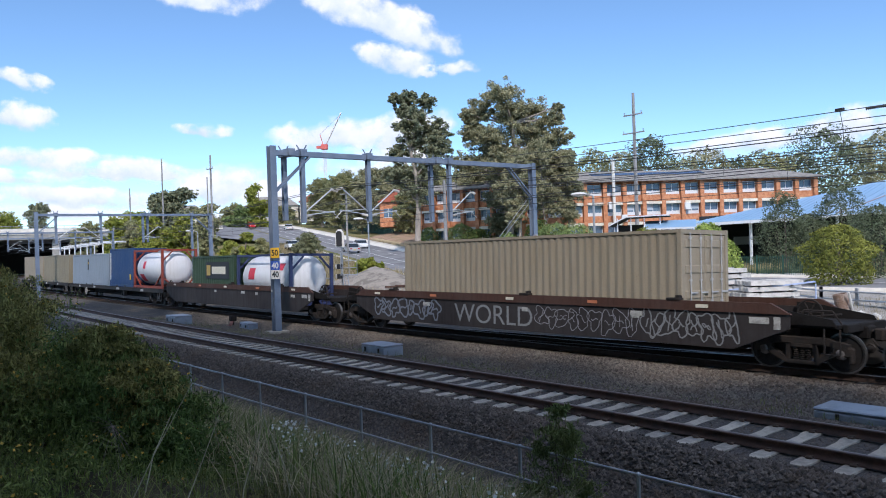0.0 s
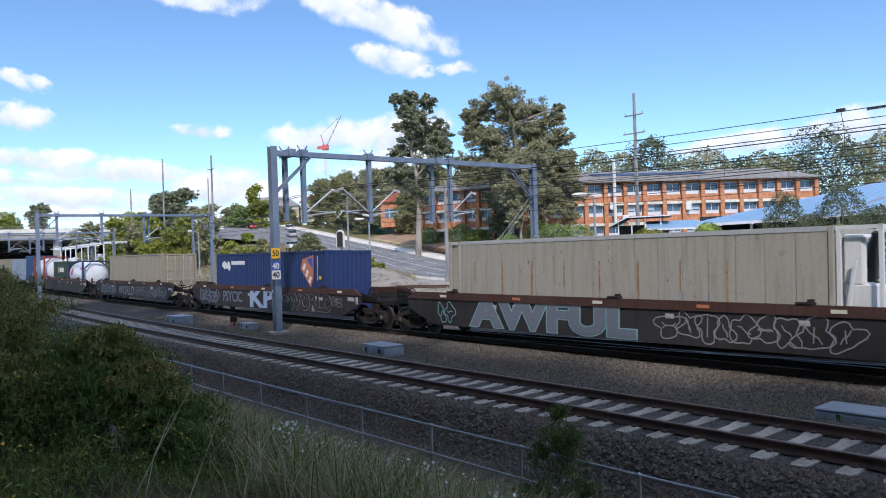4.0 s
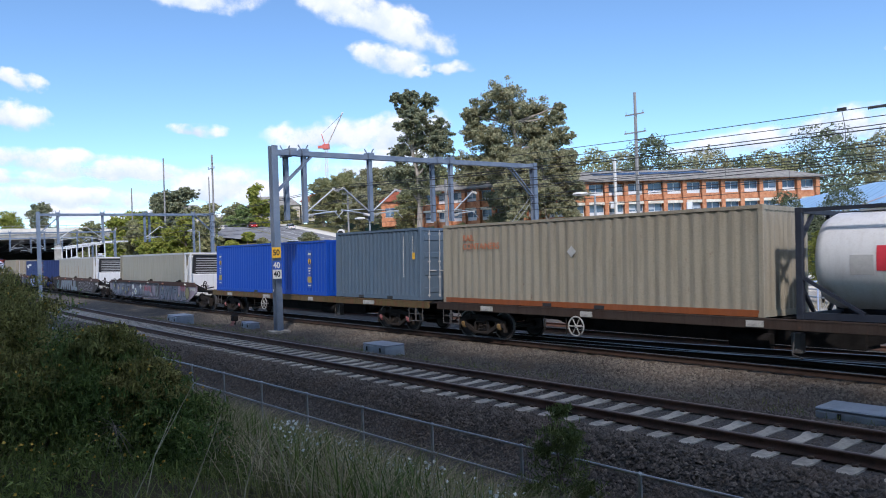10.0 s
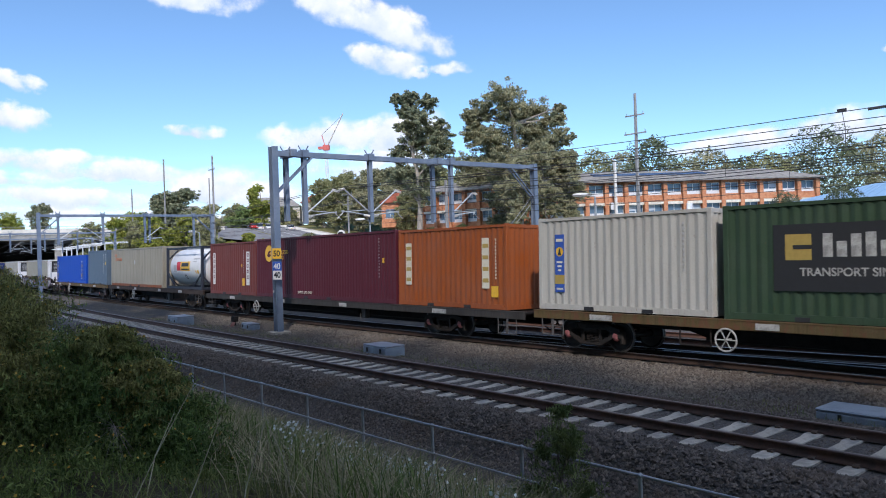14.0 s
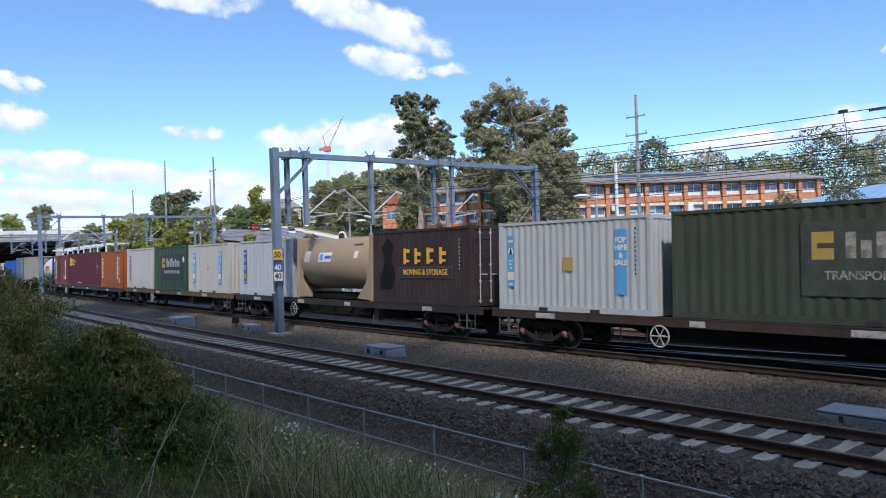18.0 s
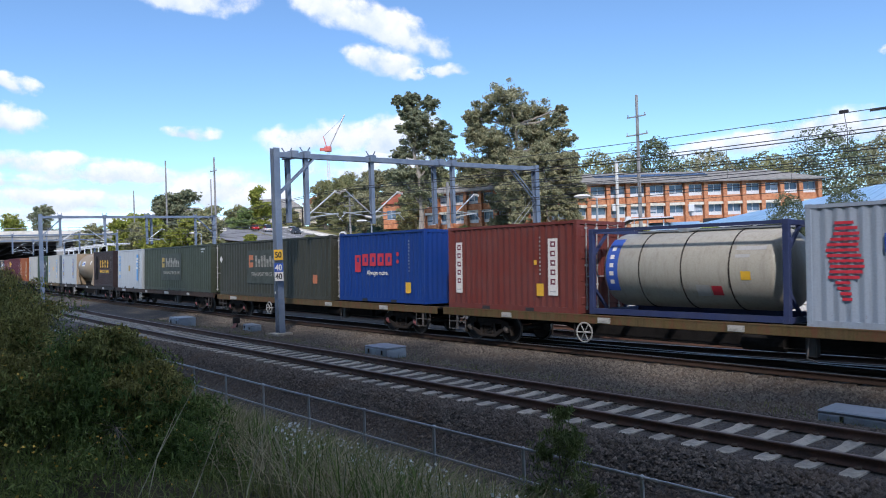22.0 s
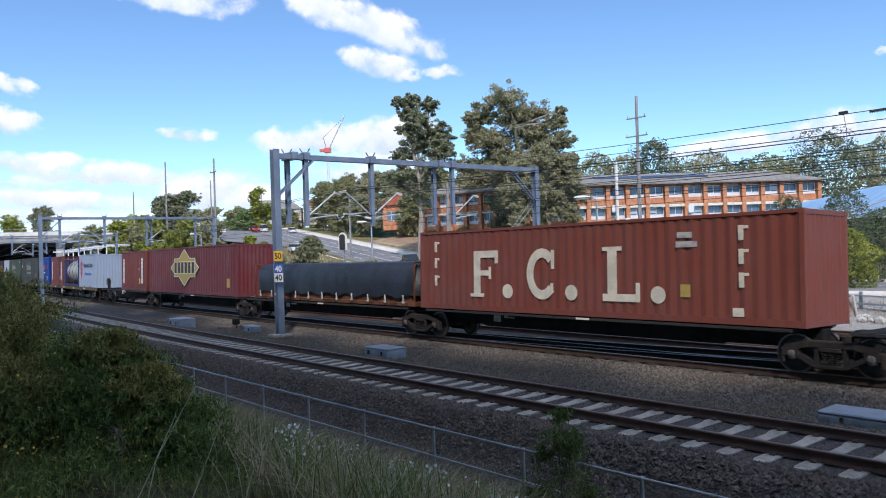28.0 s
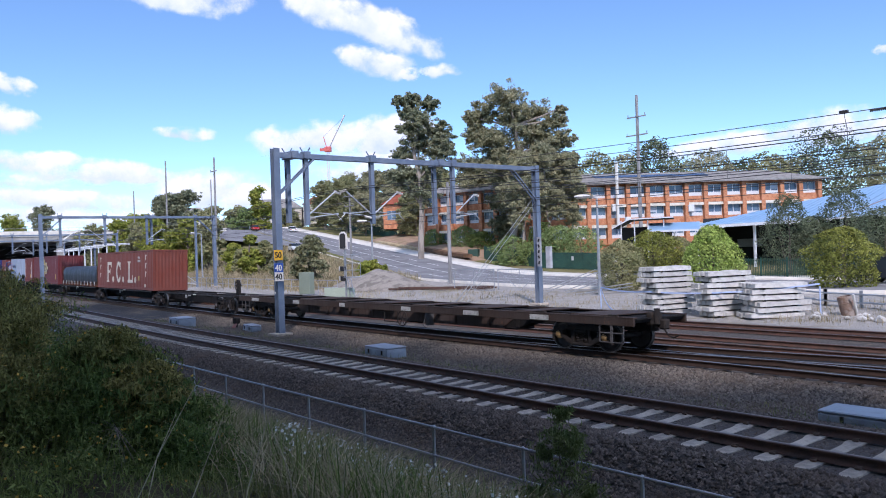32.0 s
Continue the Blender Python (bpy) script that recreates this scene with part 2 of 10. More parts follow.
def ground_z(x, y):
    """Height of the ground: bank under the camera, ditch, ballast beds, yard, and the hill that the road climbs."""
    x, y = np.asarray(x, float), np.asarray(y, float)
    lat = lateral(x, y)
    nl = y - near_y(x)
    # camera side
    bank = -0.72 + 2.45 * smooth(3.4, 10.6, -nl) + 0.6 * smooth(10.6, 26, -nl)
    shoulder = 0.0 - 0.72 * smooth(1.55, 3.0, -nl)
    z = np.where(nl < -3.0, bank, np.where(nl < 0, shoulder, 0.0))
    # between the lines and under the main lines
    mid = 0.0 - 0.32 * smooth(1.4, 3.2, nl)
    z = np.where(nl >= 0, mid, z)
    z = np.where(lat > -2.6, -0.32 + 0.12 * smooth(-2.5, -1.7, lat) - 0.06 * smooth(9.8, 11.5, lat), z)
    # yard and hill
    ry, rz = road_y(x), road_z(x)
    b = smooth(0, 1, (lat - 14.0) / np.maximum(6.0, (ry - 5.0) - (y - lat) - 14.0))
    hill = rz * b + 0.034 * np.clip(y - ry - 6, 0, 160) * smooth(0, 30, y - ry)
    far = 9 * smooth(160, 900, np.hypot(x, y)) * smooth(20, 120, lat) * smooth(-0.95, -0.3, x / (np.hypot(x, y) + 1))
    z = np.where(lat > 12, z + 0.2 * smooth(12, 16, lat) + hill + far, z)
    return z

# ---------------------------------------------------------------- materials
M_BALLAST_DARK = material("dark_ballast", (0.06, 0.056, 0.054), 0.9, vary=0.45, scale=0.6, fine=22, bump=0.9, depth=0.05, second=(0.09, 0.08, 0.072))


def stone_material(name, dark, pale, brown):
    """Crushed stone: every piece takes its own tone, a few are rusty brown."""
    m, n, l, b = nodes_of(name)
    isl = n.new("ShaderNodeNewGeometry").outputs["Random Per Island"]
    co = n.new("ShaderNodeTexCoord").outputs["Object"]
    patch = noise_node(n, l, co, 0.7, 4, 0.6)
    col = blend(n, l, isl, dark, pale)
    col = blend(n, l, ramp_node(n, l, patch, 0.5, 0.8), col, brown)
    col = blend(n, l, ramp_node(n, l, noise_node(n, l, co, 40.0, 3, 0.6), 0.4, 0.75), col, blend(n, l, 1.0, col, (0.65, 0.64, 0.62), "MULTIPLY"))
    l.new(col, b.inputs["Base Color"])
    b.inputs["Roughness"].default_value = 0.9
    b.inputs["Specular IOR Level"].default_value = 0.15
    return m


M_STONE_DARK = stone_material("dark_stone", (0.055, 0.046, 0.040), (0.20, 0.167, 0.142), (0.14, 0.103, 0.076))
M_STONE_PALE = stone_material("pale_stone", (0.060, 0.051, 0.044), (0.235, 0.205, 0.172), (0.135, 0.10, 0.072))
M_CONCRETE = material("sleeper_concrete", (0.52, 0.455, 0.375), 0.85, vary=0.3, scale=3.0, fine=45, bump=0.3, second=(0.36, 0.32, 0.27), rand=0.14)
M_CONCRETE_NEW = material("new_concrete", (0.58, 0.57, 0.54), 0.85, vary=0.25, scale=2.5, fine=40, bump=0.25, rand=0.14)
M_RAIL = material("rusted_rail", (0.105, 0.050, 0.033), 0.75, vary=0.4, scale=3, fine=35, bump=0.3, second=(0.075, 0.040, 0.028))
M_RAIL_GRIMY = material("grimy_rail", (0.040, 0.027, 0.021), 0.8, vary=0.4, scale=3, fine=35, bump=0.3, second=(0.055, 0.034, 0.026))
M_RAIL_TOP = plain("worn_rail_head", (0.20, 0.15, 0.13), 0.45, 0.7)
M_RAIL_BRIGHT = plain("polished_rail_head", (0.36, 0.35, 0.35), 0.4, 1.0)
M_CLIP = plain("rail_clip", (0.12, 0.075, 0.052), 0.8)
M_GALV = material("galvanised_steel", (0.42, 0.44, 0.46), 0.45, metal=0.55, vary=0.2, scale=2, fine=40, bump=0.05)
M_GANTRY = material("grey_painted_steel", (0.15, 0.195, 0.27), 0.5, metal=0.2, vary=0.2, scale=1.2, fine=25, bump=0.05, second=(0.20, 0.245, 0.315))
M_WIRE = plain("dark_wire", (0.05, 0.05, 0.055), 0.6, 0.3)
M_ASPHALT = material("asphalt", (0.24, 0.24, 0.245), 0.9, vary=0.25, scale=0.4, fine=30, bump=0.25, second=(0.18, 0.18, 0.185))
M_PATH = material("pale_footpath", (0.72, 0.68, 0.60), 0.9, vary=0.15, scale=0.8, fine=25, bump=0.2)
M_LINE = plain("road_paint", (0.75, 0.75, 0.72), 0.7)
M_GRASS_DRY = leafy("dry_grass", (0.42, 0.35, 0.22), (0.28, 0.235, 0.13), 0.7, 0.4)
M_GRASS = leafy("green_grass", (0.105, 0.150, 0.036), (0.20, 0.20, 0.07), 0.6, 0.45)


def ground_material():
    """Soil, gravel, dry grass and lawn, told apart by where they lie."""
    m, n, l, b = nodes_of("ground")
    co = n.new("ShaderNodeTexCoord").outputs["Object"]
    big = noise_node(n, l, co, 0.12, 5, 0.6)
    mid = noise_node(n, l, co, 1.1, 5, 0.65)
    small = noise_node(n, l, co, 16.0, 5, 0.75)
    attr = n.new("ShaderNodeAttribute")
    attr.attribute_name = "cover"
    sep = n.new("ShaderNodeSeparateColor")
    l.new(attr.outputs["Color"], sep.inputs[0])
    soil = blend(n, l, ramp_node(n, l, mid, 0.4, 0.6), (0.055, 0.044, 0.028), (0.10, 0.08, 0.05))
    dark = blend(n, l, ramp_node(n, l, small, 0.35, 0.65), (0.06, 0.054, 0.05), (0.16, 0.143, 0.128))
    pale = blend(n, l, ramp_node(n, l, small, 0.35, 0.65), (0.052, 0.048, 0.045), (0.13, 0.12, 0.11))
    pale = blend(n, l, ramp_node(n, l, mid, 0.55, 0.75), pale, (0.20, 0.16, 0.115))
    turf = blend(n, l, ramp_node(n, l, big, 0.4, 0.6), (0.17, 0.175, 0.065), (0.30, 0.25, 0.13))
    turf = blend(n, l, ramp_node(n, l, small, 0.3, 0.7), turf, blend(n, l, 1.0, turf, (0.6, 0.6, 0.55), "MULTIPLY"))
    col = blend(n, l, sep.outputs[0], soil, dark)
    col = blend(n, l, sep.outputs[1], col, pale)
    yard = blend(n, l, ramp_node(n, l, small, 0.35, 0.65), (0.20, 0.19, 0.175), (0.46, 0.44, 0.40))
    yard = blend(n, l, ramp_node(n, l, mid, 0.5, 0.72), yard, (0.26, 0.225, 0.16))
    col = blend(n, l, attr.outputs["Alpha"], col, yard)
    col = blend(n, l, sep.outputs[2], col, turf)
    l.new(col, b.inputs["Base Color"])
    b.inputs["Roughness"].default_value = 0.95
    b.inputs["Specular IOR Level"].default_value = 0.1
    bp = n.new("ShaderNodeBump")
    bp.inputs["Strength"].default_value, bp.inputs["Distance"].default_value = 0.8, 0.05
    l.new(small, bp.inputs["Height"])
    l.new(bp.outputs[0], b.inputs["Normal"])
    return m


# ---------------------------------------------------------------- ground
def build_ground():
    xs = np.unique(np.concatenate([np.linspace(-2600, -260, 30), np.linspace(-260, -60, 100), np.linspace(-60, 12, 190), np.linspace(12, 120, 40), np.linspace(120, 1500, 20)]))
    ys = np.unique(np.concatenate([np.linspace(-500, -8, 20), np.linspace(-8, 36, 130), np.linspace(36, 140, 80), np.linspace(140, 300, 30), np.linspace(300, 2600, 25)]))
    X, Y = np.meshgrid(xs, ys)
    Z = ground_z(X, Y)
    lat, nl = lateral(X, Y), Y - near_y(X)
    rough = np.array([noise.noise((a * 0.9, b * 0.9, 0.3)) for a, b in zip(X.ravel(), Y.ravel())]).reshape(X.shape)
    Z = Z + rough * np.where(nl < -3.4, 0.10, np.where(lat > 12, 0.06, 0.02))
    # the road bed is cut a little below the road
    on_road = np.abs(Y - road_y(X)) < 7.5
    Z = np.where(on_road & (X > -330), np.minimum(Z, road_z(X) - 0.12), Z)
    dark = smooth(3.6, 2.6, -nl) * (1 - smooth(1.9, 3.2, nl + rough * 0.4))
    pale = smooth(1.9, 3.0, nl + rough * 0.4)
    turf = np.maximum(smooth(8.0, 9.5, Y - road_y(X)), smooth(24, 28, lat) * smooth(-60, -66, X + rough * 3))
    yard = smooth(9.6, 11.5, lat + rough * 0.8)
    idx = np.arange(X.size).reshape(X.shape)
    quads = np.stack([idx[:-1, :-1], idx[:-1, 1:], idx[1:, 1:], idx[1:, :-1]], -1).reshape(-1, 4)
    me = quick_mesh("ground", np.stack([X, Y, Z], -1).reshape(-1, 3), quads, ground_material(), True)
    ca = me.color_attributes.new("cover", "FLOAT_COLOR", "POINT")
    ca.data.foreach_set("color", np.stack([dark, pale, turf, yard], -1).astype(np.float32).ravel())
    tagged(new("ground", me), "railway ground of soil, ballast gravel, dry grass and lawn", "ground", kind="structure")


build_ground()


def strip(name, line, prof, mat, label, category="", kind="structure", parent=None):
    """A profile (across, up) swept along a line of (x, y, z, heading)."""
    V, F, k = [], [], len(prof)
    for x, y, z, h in line:
        for o, u in prof:
            V.append((x - math.sin(h) * o, y + math.cos(h) * o, z + u))
    for i in range(len(line) - 1):
        for j in range(k - 1):
            a = i * k + j
            F.append((a, a + k, a + k + 1, a + 1))
    ob = new(name, quick_mesh(name, V, F, mat))
    if parent:
        ob.parent = parent
    return tagged(ob, label, category, kind=kind)


RAIL_PROF = [(-0.07, -0.16), (-0.07, -0.148), (-0.012, -0.128), (-0.010, -0.05), (-0.036, -0.036), (-0.036, -0.006)]
RAIL_PROF = RAIL_PROF + [(-o, u) for o, u in RAIL_PROF[::-1]]
HEAD_PROF = [(-0.037, -0.012), (-0.034, -0.001), (-0.02, 0.0015), (0.02, 0.0015), (0.034, -0.001), (0.037, -0.012)]


def sleeper_mesh(mat, name="sleeper"):
    """Concrete sleeper: 2.5 m, waisted, with sloped shoulders and raised rail seats."""
    bm = bmesh.new()
    secs = [(-1.25, 0.10, 0.13, -0.01), (-1.18, 0.125, 0.14, 0.0), (-0.52, 0.125, 0.14, 0.0), (-0.38, 0.105, 0.12, -0.014), (0.38, 0.105, 0.12, -0.014), (0.52, 0.125, 0.14, 0.0), (1.18, 0.125, 0.14, 0.0), (1.25, 0.10, 0.13, -0.01)]
    rows = []
    for y, t, b, z in secs:
        rows.append([bm.verts.new((-b, y, -0.2)), bm.verts.new((-t, y, z)), bm.verts.new((t, y, z)), bm.verts.new((b, y, -0.2))])
    for a, b in zip(rows, rows[1:]):
        for j in range(4):
            bm.faces.new((a[j], a[(j + 1) % 4], b[(j + 1) % 4], b[j]))
    bm.faces.new(rows[0][::-1])
    bm.faces.new(rows[-1])
    return mesh_of(name, bm, mat)


def clip_mesh():
    bm = bmesh.new()
    for side in (-1, 1):
        for r in (-0.7535, 0.7535):
            box(bm, (0, r + side * 0.105, 0.018), (0.09, 0.06, 0.035), bevel=0.008)
            rod(bm, (-0.03, r + side * 0.12, 0.04), (0.05, r + side * 0.075, 0.045), 0.012, seg=6)
    return mesh_of("clip", bm, M_CLIP)


def build_track(name, label, place, steps, zrail, sleepers, smesh, cant=0.0, head=None, clips=True, body=None, parent_kind="structure"):
    """Two rails on sleepers. place(v, off) gives x, y, heading."""
    tr = thing(name, label, "railway track", kind=parent_kind)
    for side in (-0.7535, 0.7535):
        up = -math.sin(cant) * side
        line = []
        for v in steps:
            x, y, h = place(v, side)
            line.append((x, y, zrail + up, h))
        rail = strip("rail", line, RAIL_PROF, body or M_RAIL, "rusted steel rail", kind="", parent=tr)
        top = strip("rail_head", line, HEAD_PROF, head or M_RAIL_TOP, "worn running surface", kind="")
        top.parent = rail
    cm = clip_mesh() if clips else None
    for v in sleepers:
        x, y, h = place(v, 0.0)
        m = Matrix.Translation((x, y, zrail - (0.165 if clips else 0.195))) @ Matrix.Rotation(h, 4, "Z") @ Matrix.Rotation(-cant, 4, "X")
        sl = part("sleeper", smesh, None, tr, at=m)
        if clips:
            part("rail_clip", cm, None, sl)
    return tr


SLEEPER = sleeper_mesh(M_CONCRETE)
near_steps = np.concatenate([np.linspace(-140, -62, 14), np.linspace(-59, 30, 60)]).tolist()
build_track("near_railway_track", "single ballasted track with rusted rails on pale concrete sleepers", near_at, near_steps, 0.193,
            np.arange(-63.0, 7.0, 0.6).tolist(), SLEEPER)
main_steps = np.concatenate([np.linspace(-420, -170, 12), np.linspace(-160, 70, 80), np.linspace(75, 380, 10)]).tolist()
M_SLEEPER_OLD = material("dirty_sleeper", (0.10, 0.078, 0.06), 0.9, vary=0.4, scale=3, fine=40, bump=0.4, second=(0.065, 0.052, 0.042), rand=0.2)
SLEEPER_OLD = sleeper_mesh(M_SLEEPER_OLD)
build_track("main_railway_track", "freight line with worn rails on dirty sleepers in ballast", rail_at, main_steps, 0.0,
            np.arange(-76, 6, 0.65).tolist(), SLEEPER_OLD, UNDER, M_RAIL_BRIGHT, clips=False, body=M_RAIL_GRIMY)
mid_steps = np.concatenate([np.linspace(-260, -170, 6), np.linspace(-160, 70, 60), np.linspace(75, 300, 8)]).tolist()
build_track("middle_railway_track", "second running line with rusty rails behind the freight line", lambda s, o: rail_at(s, 3.95 + o), mid_steps, -0.02,
            np.arange(-50, 4, 0.65).tolist(), SLEEPER_OLD, 0.0, clips=False)
build_track("far_railway_track", "rusty third line beside the sleeper stacks", lambda s, o: rail_at(s, 8.0 + o), mid_steps, -0.02,
            np.arange(-45, 4, 0.65).tolist(), SLEEPER_OLD, 0.0, clips=False)


def cross_at(s, o):
    c = 3.95 * float(smooth(-27, 15, s))
    d = 3.95 * (float(smooth(-27, 15, s + 0.1)) - float(smooth(-27, 15, s - 0.1))) / 0.2
    x, y, h = rail_at(s, c + o)
    return x, y, h + math.atan(d)


build_track("crossover_track", "turnout rails that lead from one line to the next", cross_at, np.linspace(-22, 14, 30).tolist(), -0.004, [], SLEEPER_OLD, 0.0, M_RAIL_BRIGHT, clips=False, body=M_RAIL_GRIMY)


# stones of the ballast, each a rough pebble, past counting
def stones(name, count, place, size, mat, label, seed):
    rng = np.random.default_rng(seed)
    c = place(rng, count)
    n = len(c)
    base = np.array([(1, 0, -0.2), (0, 1, -0.2), (-1, 0, -0.2), (0, -1, -0.2), (0, 0, 0.75)], float)
    tri = np.array([(0, 1, 4), (1, 2, 4), (2, 3, 4), (3, 0, 4)])
    v = base[None] * rng.uniform(0.6, 1.35, (n, 5, 1)) * size * rng.uniform(0.6, 1.4, (n, 1, 1))
    v[:, 4, :2] += rng.uniform(-0.5, 0.5, (n, 2)) * size
    a = rng.uniform(0, 6.28, n)
    ca, sa = np.cos(a)[:, None], np.sin(a)[:, None]
    v = np.stack([v[..., 0] * ca - v[..., 1] * sa, v[..., 0] * sa + v[..., 1] * ca, v[..., 2] + v[..., 0] * rng.uniform(-0.5, 0.5, (n, 1))], -1)
    v += c[:, None, :]
    f = (np.arange(n)[:, None, None] * 5 + tri[None]).reshape(-1, 3)
    tagged(new(name, quick_mesh(name, v.reshape(-1, 3), f, mat)), label, "ballast", kind="stuff")


def near_stones(rng, n):
    x = -42 + 46 * rng.random(n) ** 0.75
    nl = rng.uniform(-3.1, 2.1, n)
    y = near_y(x) + nl
    z = ground_z(x, y)
    keep = ~((np.abs(np.mod(x + 63.0 + 0.3, 0.6) - 0.3) < 0.165) & (np.abs(nl) < 1.27)) & (np.abs(np.abs(nl) - 0.7535) > 0.13)
    return np.stack([x, y, z + rng.uniform(-0.015, 0.025, n) - 0.03 * (np.abs(nl) < 1.2)], 1)[keep]


def between_stones(rng, n):
    x = -46 + 50 * rng.random(n) ** 0.8
    lo = near_y(x) + 2.0
    hi = np.array([rail_at(s)[1] for s in np.linspace(-60, 20, 81)])
    hi = np.interp(x, np.linspace(-60, 20, 81), hi) - 0.95
    y = lo + (hi - lo) * rng.random(n)
    return np.stack([x, y, ground_z(x, y) + rng.uniform(-0.015, 0.03, n)], 1)


stones("ballast_stones", 135000, near_stones, 0.035, M_STONE_DARK, "dark grey crushed stone round the near track", 5)
stones("pale_ballast_stones", 125000, between_stones, 0.038, M_STONE_PALE, "pale brown crushed stone between the tracks", 6)


# ---------------------------------------------------------------- road
def road_line(off, lift, x0=70, x1=-330, n=90):
    out = []
    for x in np.linspace(x0, x1, n):
        dy = (float(road_y(x - 1)) - float(road_y(x + 1))) / -2
        h = math.atan(dy)
        out.append((x - math.sin(h) * off, float(road_y(x)) + math.cos(h) * off, float(road_z(x)) + lift, h))
    return out


strip("road", road_line(0, 0), [(-6.0, -0.02), (-4, 0.01), (0, 0.04), (4, 0.01), (6.0, -0.02)], M_ASPHALT, "grey asphalt street that climbs the hill", "road")
strip("pavement", road_line(7.6, 0.0), [(-1.6, -0.25), (-1.6, 0.13), (1.7, 0.16), (1.7, -0.25)], M_PATH, "pale concrete footpath with a kerb beside the street", "pavement")
strip("kerb", road_line(-6.15, 0.0), [(-0.15, -0.25), (-0.15, 0.12), (0.15, 0.12), (0.15, -0.25)], M_PATH, "concrete kerb along the street", "kerb")
# the wide paved corner at the top of the street
V, F = [], []
for i in range(31):
    x = -112 - 4.2 * i
    wide = 26 * float(smooth(-108, -190, x))
    for j in range(9):
        y = float(road_y(x)) - 5.9 - wide * j / 8
        V.append((x, y, max(float(ground_z(x, y)), float(road_z(x)) - 0.03 - 0.012 * wide * j / 8) + 0.05))
for i in range(30):
    for j in range(8):
        k = i * 9 + j
        F.append((k, k + 9, k + 10, k + 1))
tagged(new("road_corner", quick_mesh("road_corner", V, F, M_ASPHALT)), "wide grey asphalt junction at the top of the street", "road", kind="structure")
lines = thing("lane_markings", "white lane lines painted on the street", "road marking", kind="structure")
for off in (-2.9, 2.9):
    for i in range(26):
        x0 = -25 - i * 7.5
        strip("lane_line", road_line(off, 0.035, x0, x0 - 4.0, 4), [(-0.07, 0), (0.07, 0)], M_LINE, "", kind="", parent=lines)
strip("centre_line", road_line(0.0, 0.048, 30, -180, 60), [(-0.07, 0), (0.07, 0)], M_LINE, "", kind="", parent=lines)

# ---------------------------------------------------------------- the train
TRAVEL = (9.7837, 0.029294, -0.0001028)    # metres run at t: a t + b t^2 + c t^3
ROLLING = []                               # things of the train: (thing, place along the train, height above rail)


def ride(ob, u, z):
    ROLLING.append((ob, u, z))
    return ob


M_WHEEL = material("dark_wheel_steel", (0.030, 0.026, 0.024), 0.6, metal=0.3, vary=0.4, scale=4, fine=40, bump=0.1)
M_TREAD = plain("dull_tread", (0.16, 0.15, 0.14), 0.45, 0.8)
M_BOGIE = material("grimy_bogie", (0.028, 0.025, 0.0235), 0.85, vary=0.45, scale=4, fine=50, bump=0.3, second=(0.042, 0.034, 0.029))
M_CAP_RED = material("red_axle_cap", (0.45, 0.15, 0.15), 0.7, vary=0.4, scale=6, fine=40)
M_CAP_OCHRE = material("ochre_axle_cap", (0.34, 0.21, 0.08), 0.7, vary=0.4, scale=6, fine=40)
M_CAP_GREY = material("grey_axle_cap", (0.16, 0.14, 0.13), 0.7, vary=0.4, scale=6, fine=40)
M_UNDER = material("black_underframe", (0.018, 0.0165, 0.016), 0.85, vary=0.4, scale=2, fine=30, bump=0.2)
M_WHITE = plain("white_marking", (0.72, 0.70, 0.66), 0.6)
M_DULLWHITE = material("dirty_white_marking", (0.46, 0.45, 0.42), 0.7, vary=0.4, scale=4, fine=30)
M_YELLOW = plain("yellow_marking", (0.75, 0.43, 0.03), 0.55)
M_GOLD = plain("dull_gold_marking", (0.40, 0.28, 0.07), 0.6)
M_BLACKMARK = plain("black_marking", (0.02, 0.02, 0.022), 0.6)
M_BLUEMARK = plain("blue_marking", (0.03, 0.09, 0.40), 0.55)
M_CYANMARK = plain("pale_blue_marking", (0.10, 0.33, 0.62), 0.55)
M_REDMARK = plain("red_marking", (0.55, 0.03, 0.05), 0.55)
M_MAROONMARK = plain("maroon_marking", (0.16, 0.03, 0.05), 0.6)
M_ORANGEMARK = plain("faded_orange_marking", (0.50, 0.17, 0.08), 0.65)
M_CREAMMARK = plain("cream_marking", (0.66, 0.62, 0.50), 0.6)
M_PLACARD = plain("grey_placard", (0.42, 0.42, 0.42), 0.6)


def wheel_meshes():
    out = []
    bm = bmesh.new()
    lathe(bm, [(0.10, -0.09), (0.12, -0.06), (0.36, -0.045), (0.40, -0.065), (0.455, -0.065), (0.455, 0.045), (0.40, 0.05), (0.36, 0.02), (0.12, 0.03), (0.10, 0.07)], Matrix.Rotation(math.pi / 2, 4, "X"), 28)
    out.append(mesh_of("wheel", bm, M_WHEEL))
    bm = bmesh.new()
    lathe(bm, [(0.4585, -0.06), (0.459, 0.02), (0.482, 0.028), (0.482, 0.048), (0.44, 0.052), (0.44, -0.062)], Matrix.Rotation(math.pi / 2, 4, "X"), 28)
    out.append(mesh_of("tread", bm, M_TREAD))
    return out


WHEEL, TREAD = wheel_meshes()


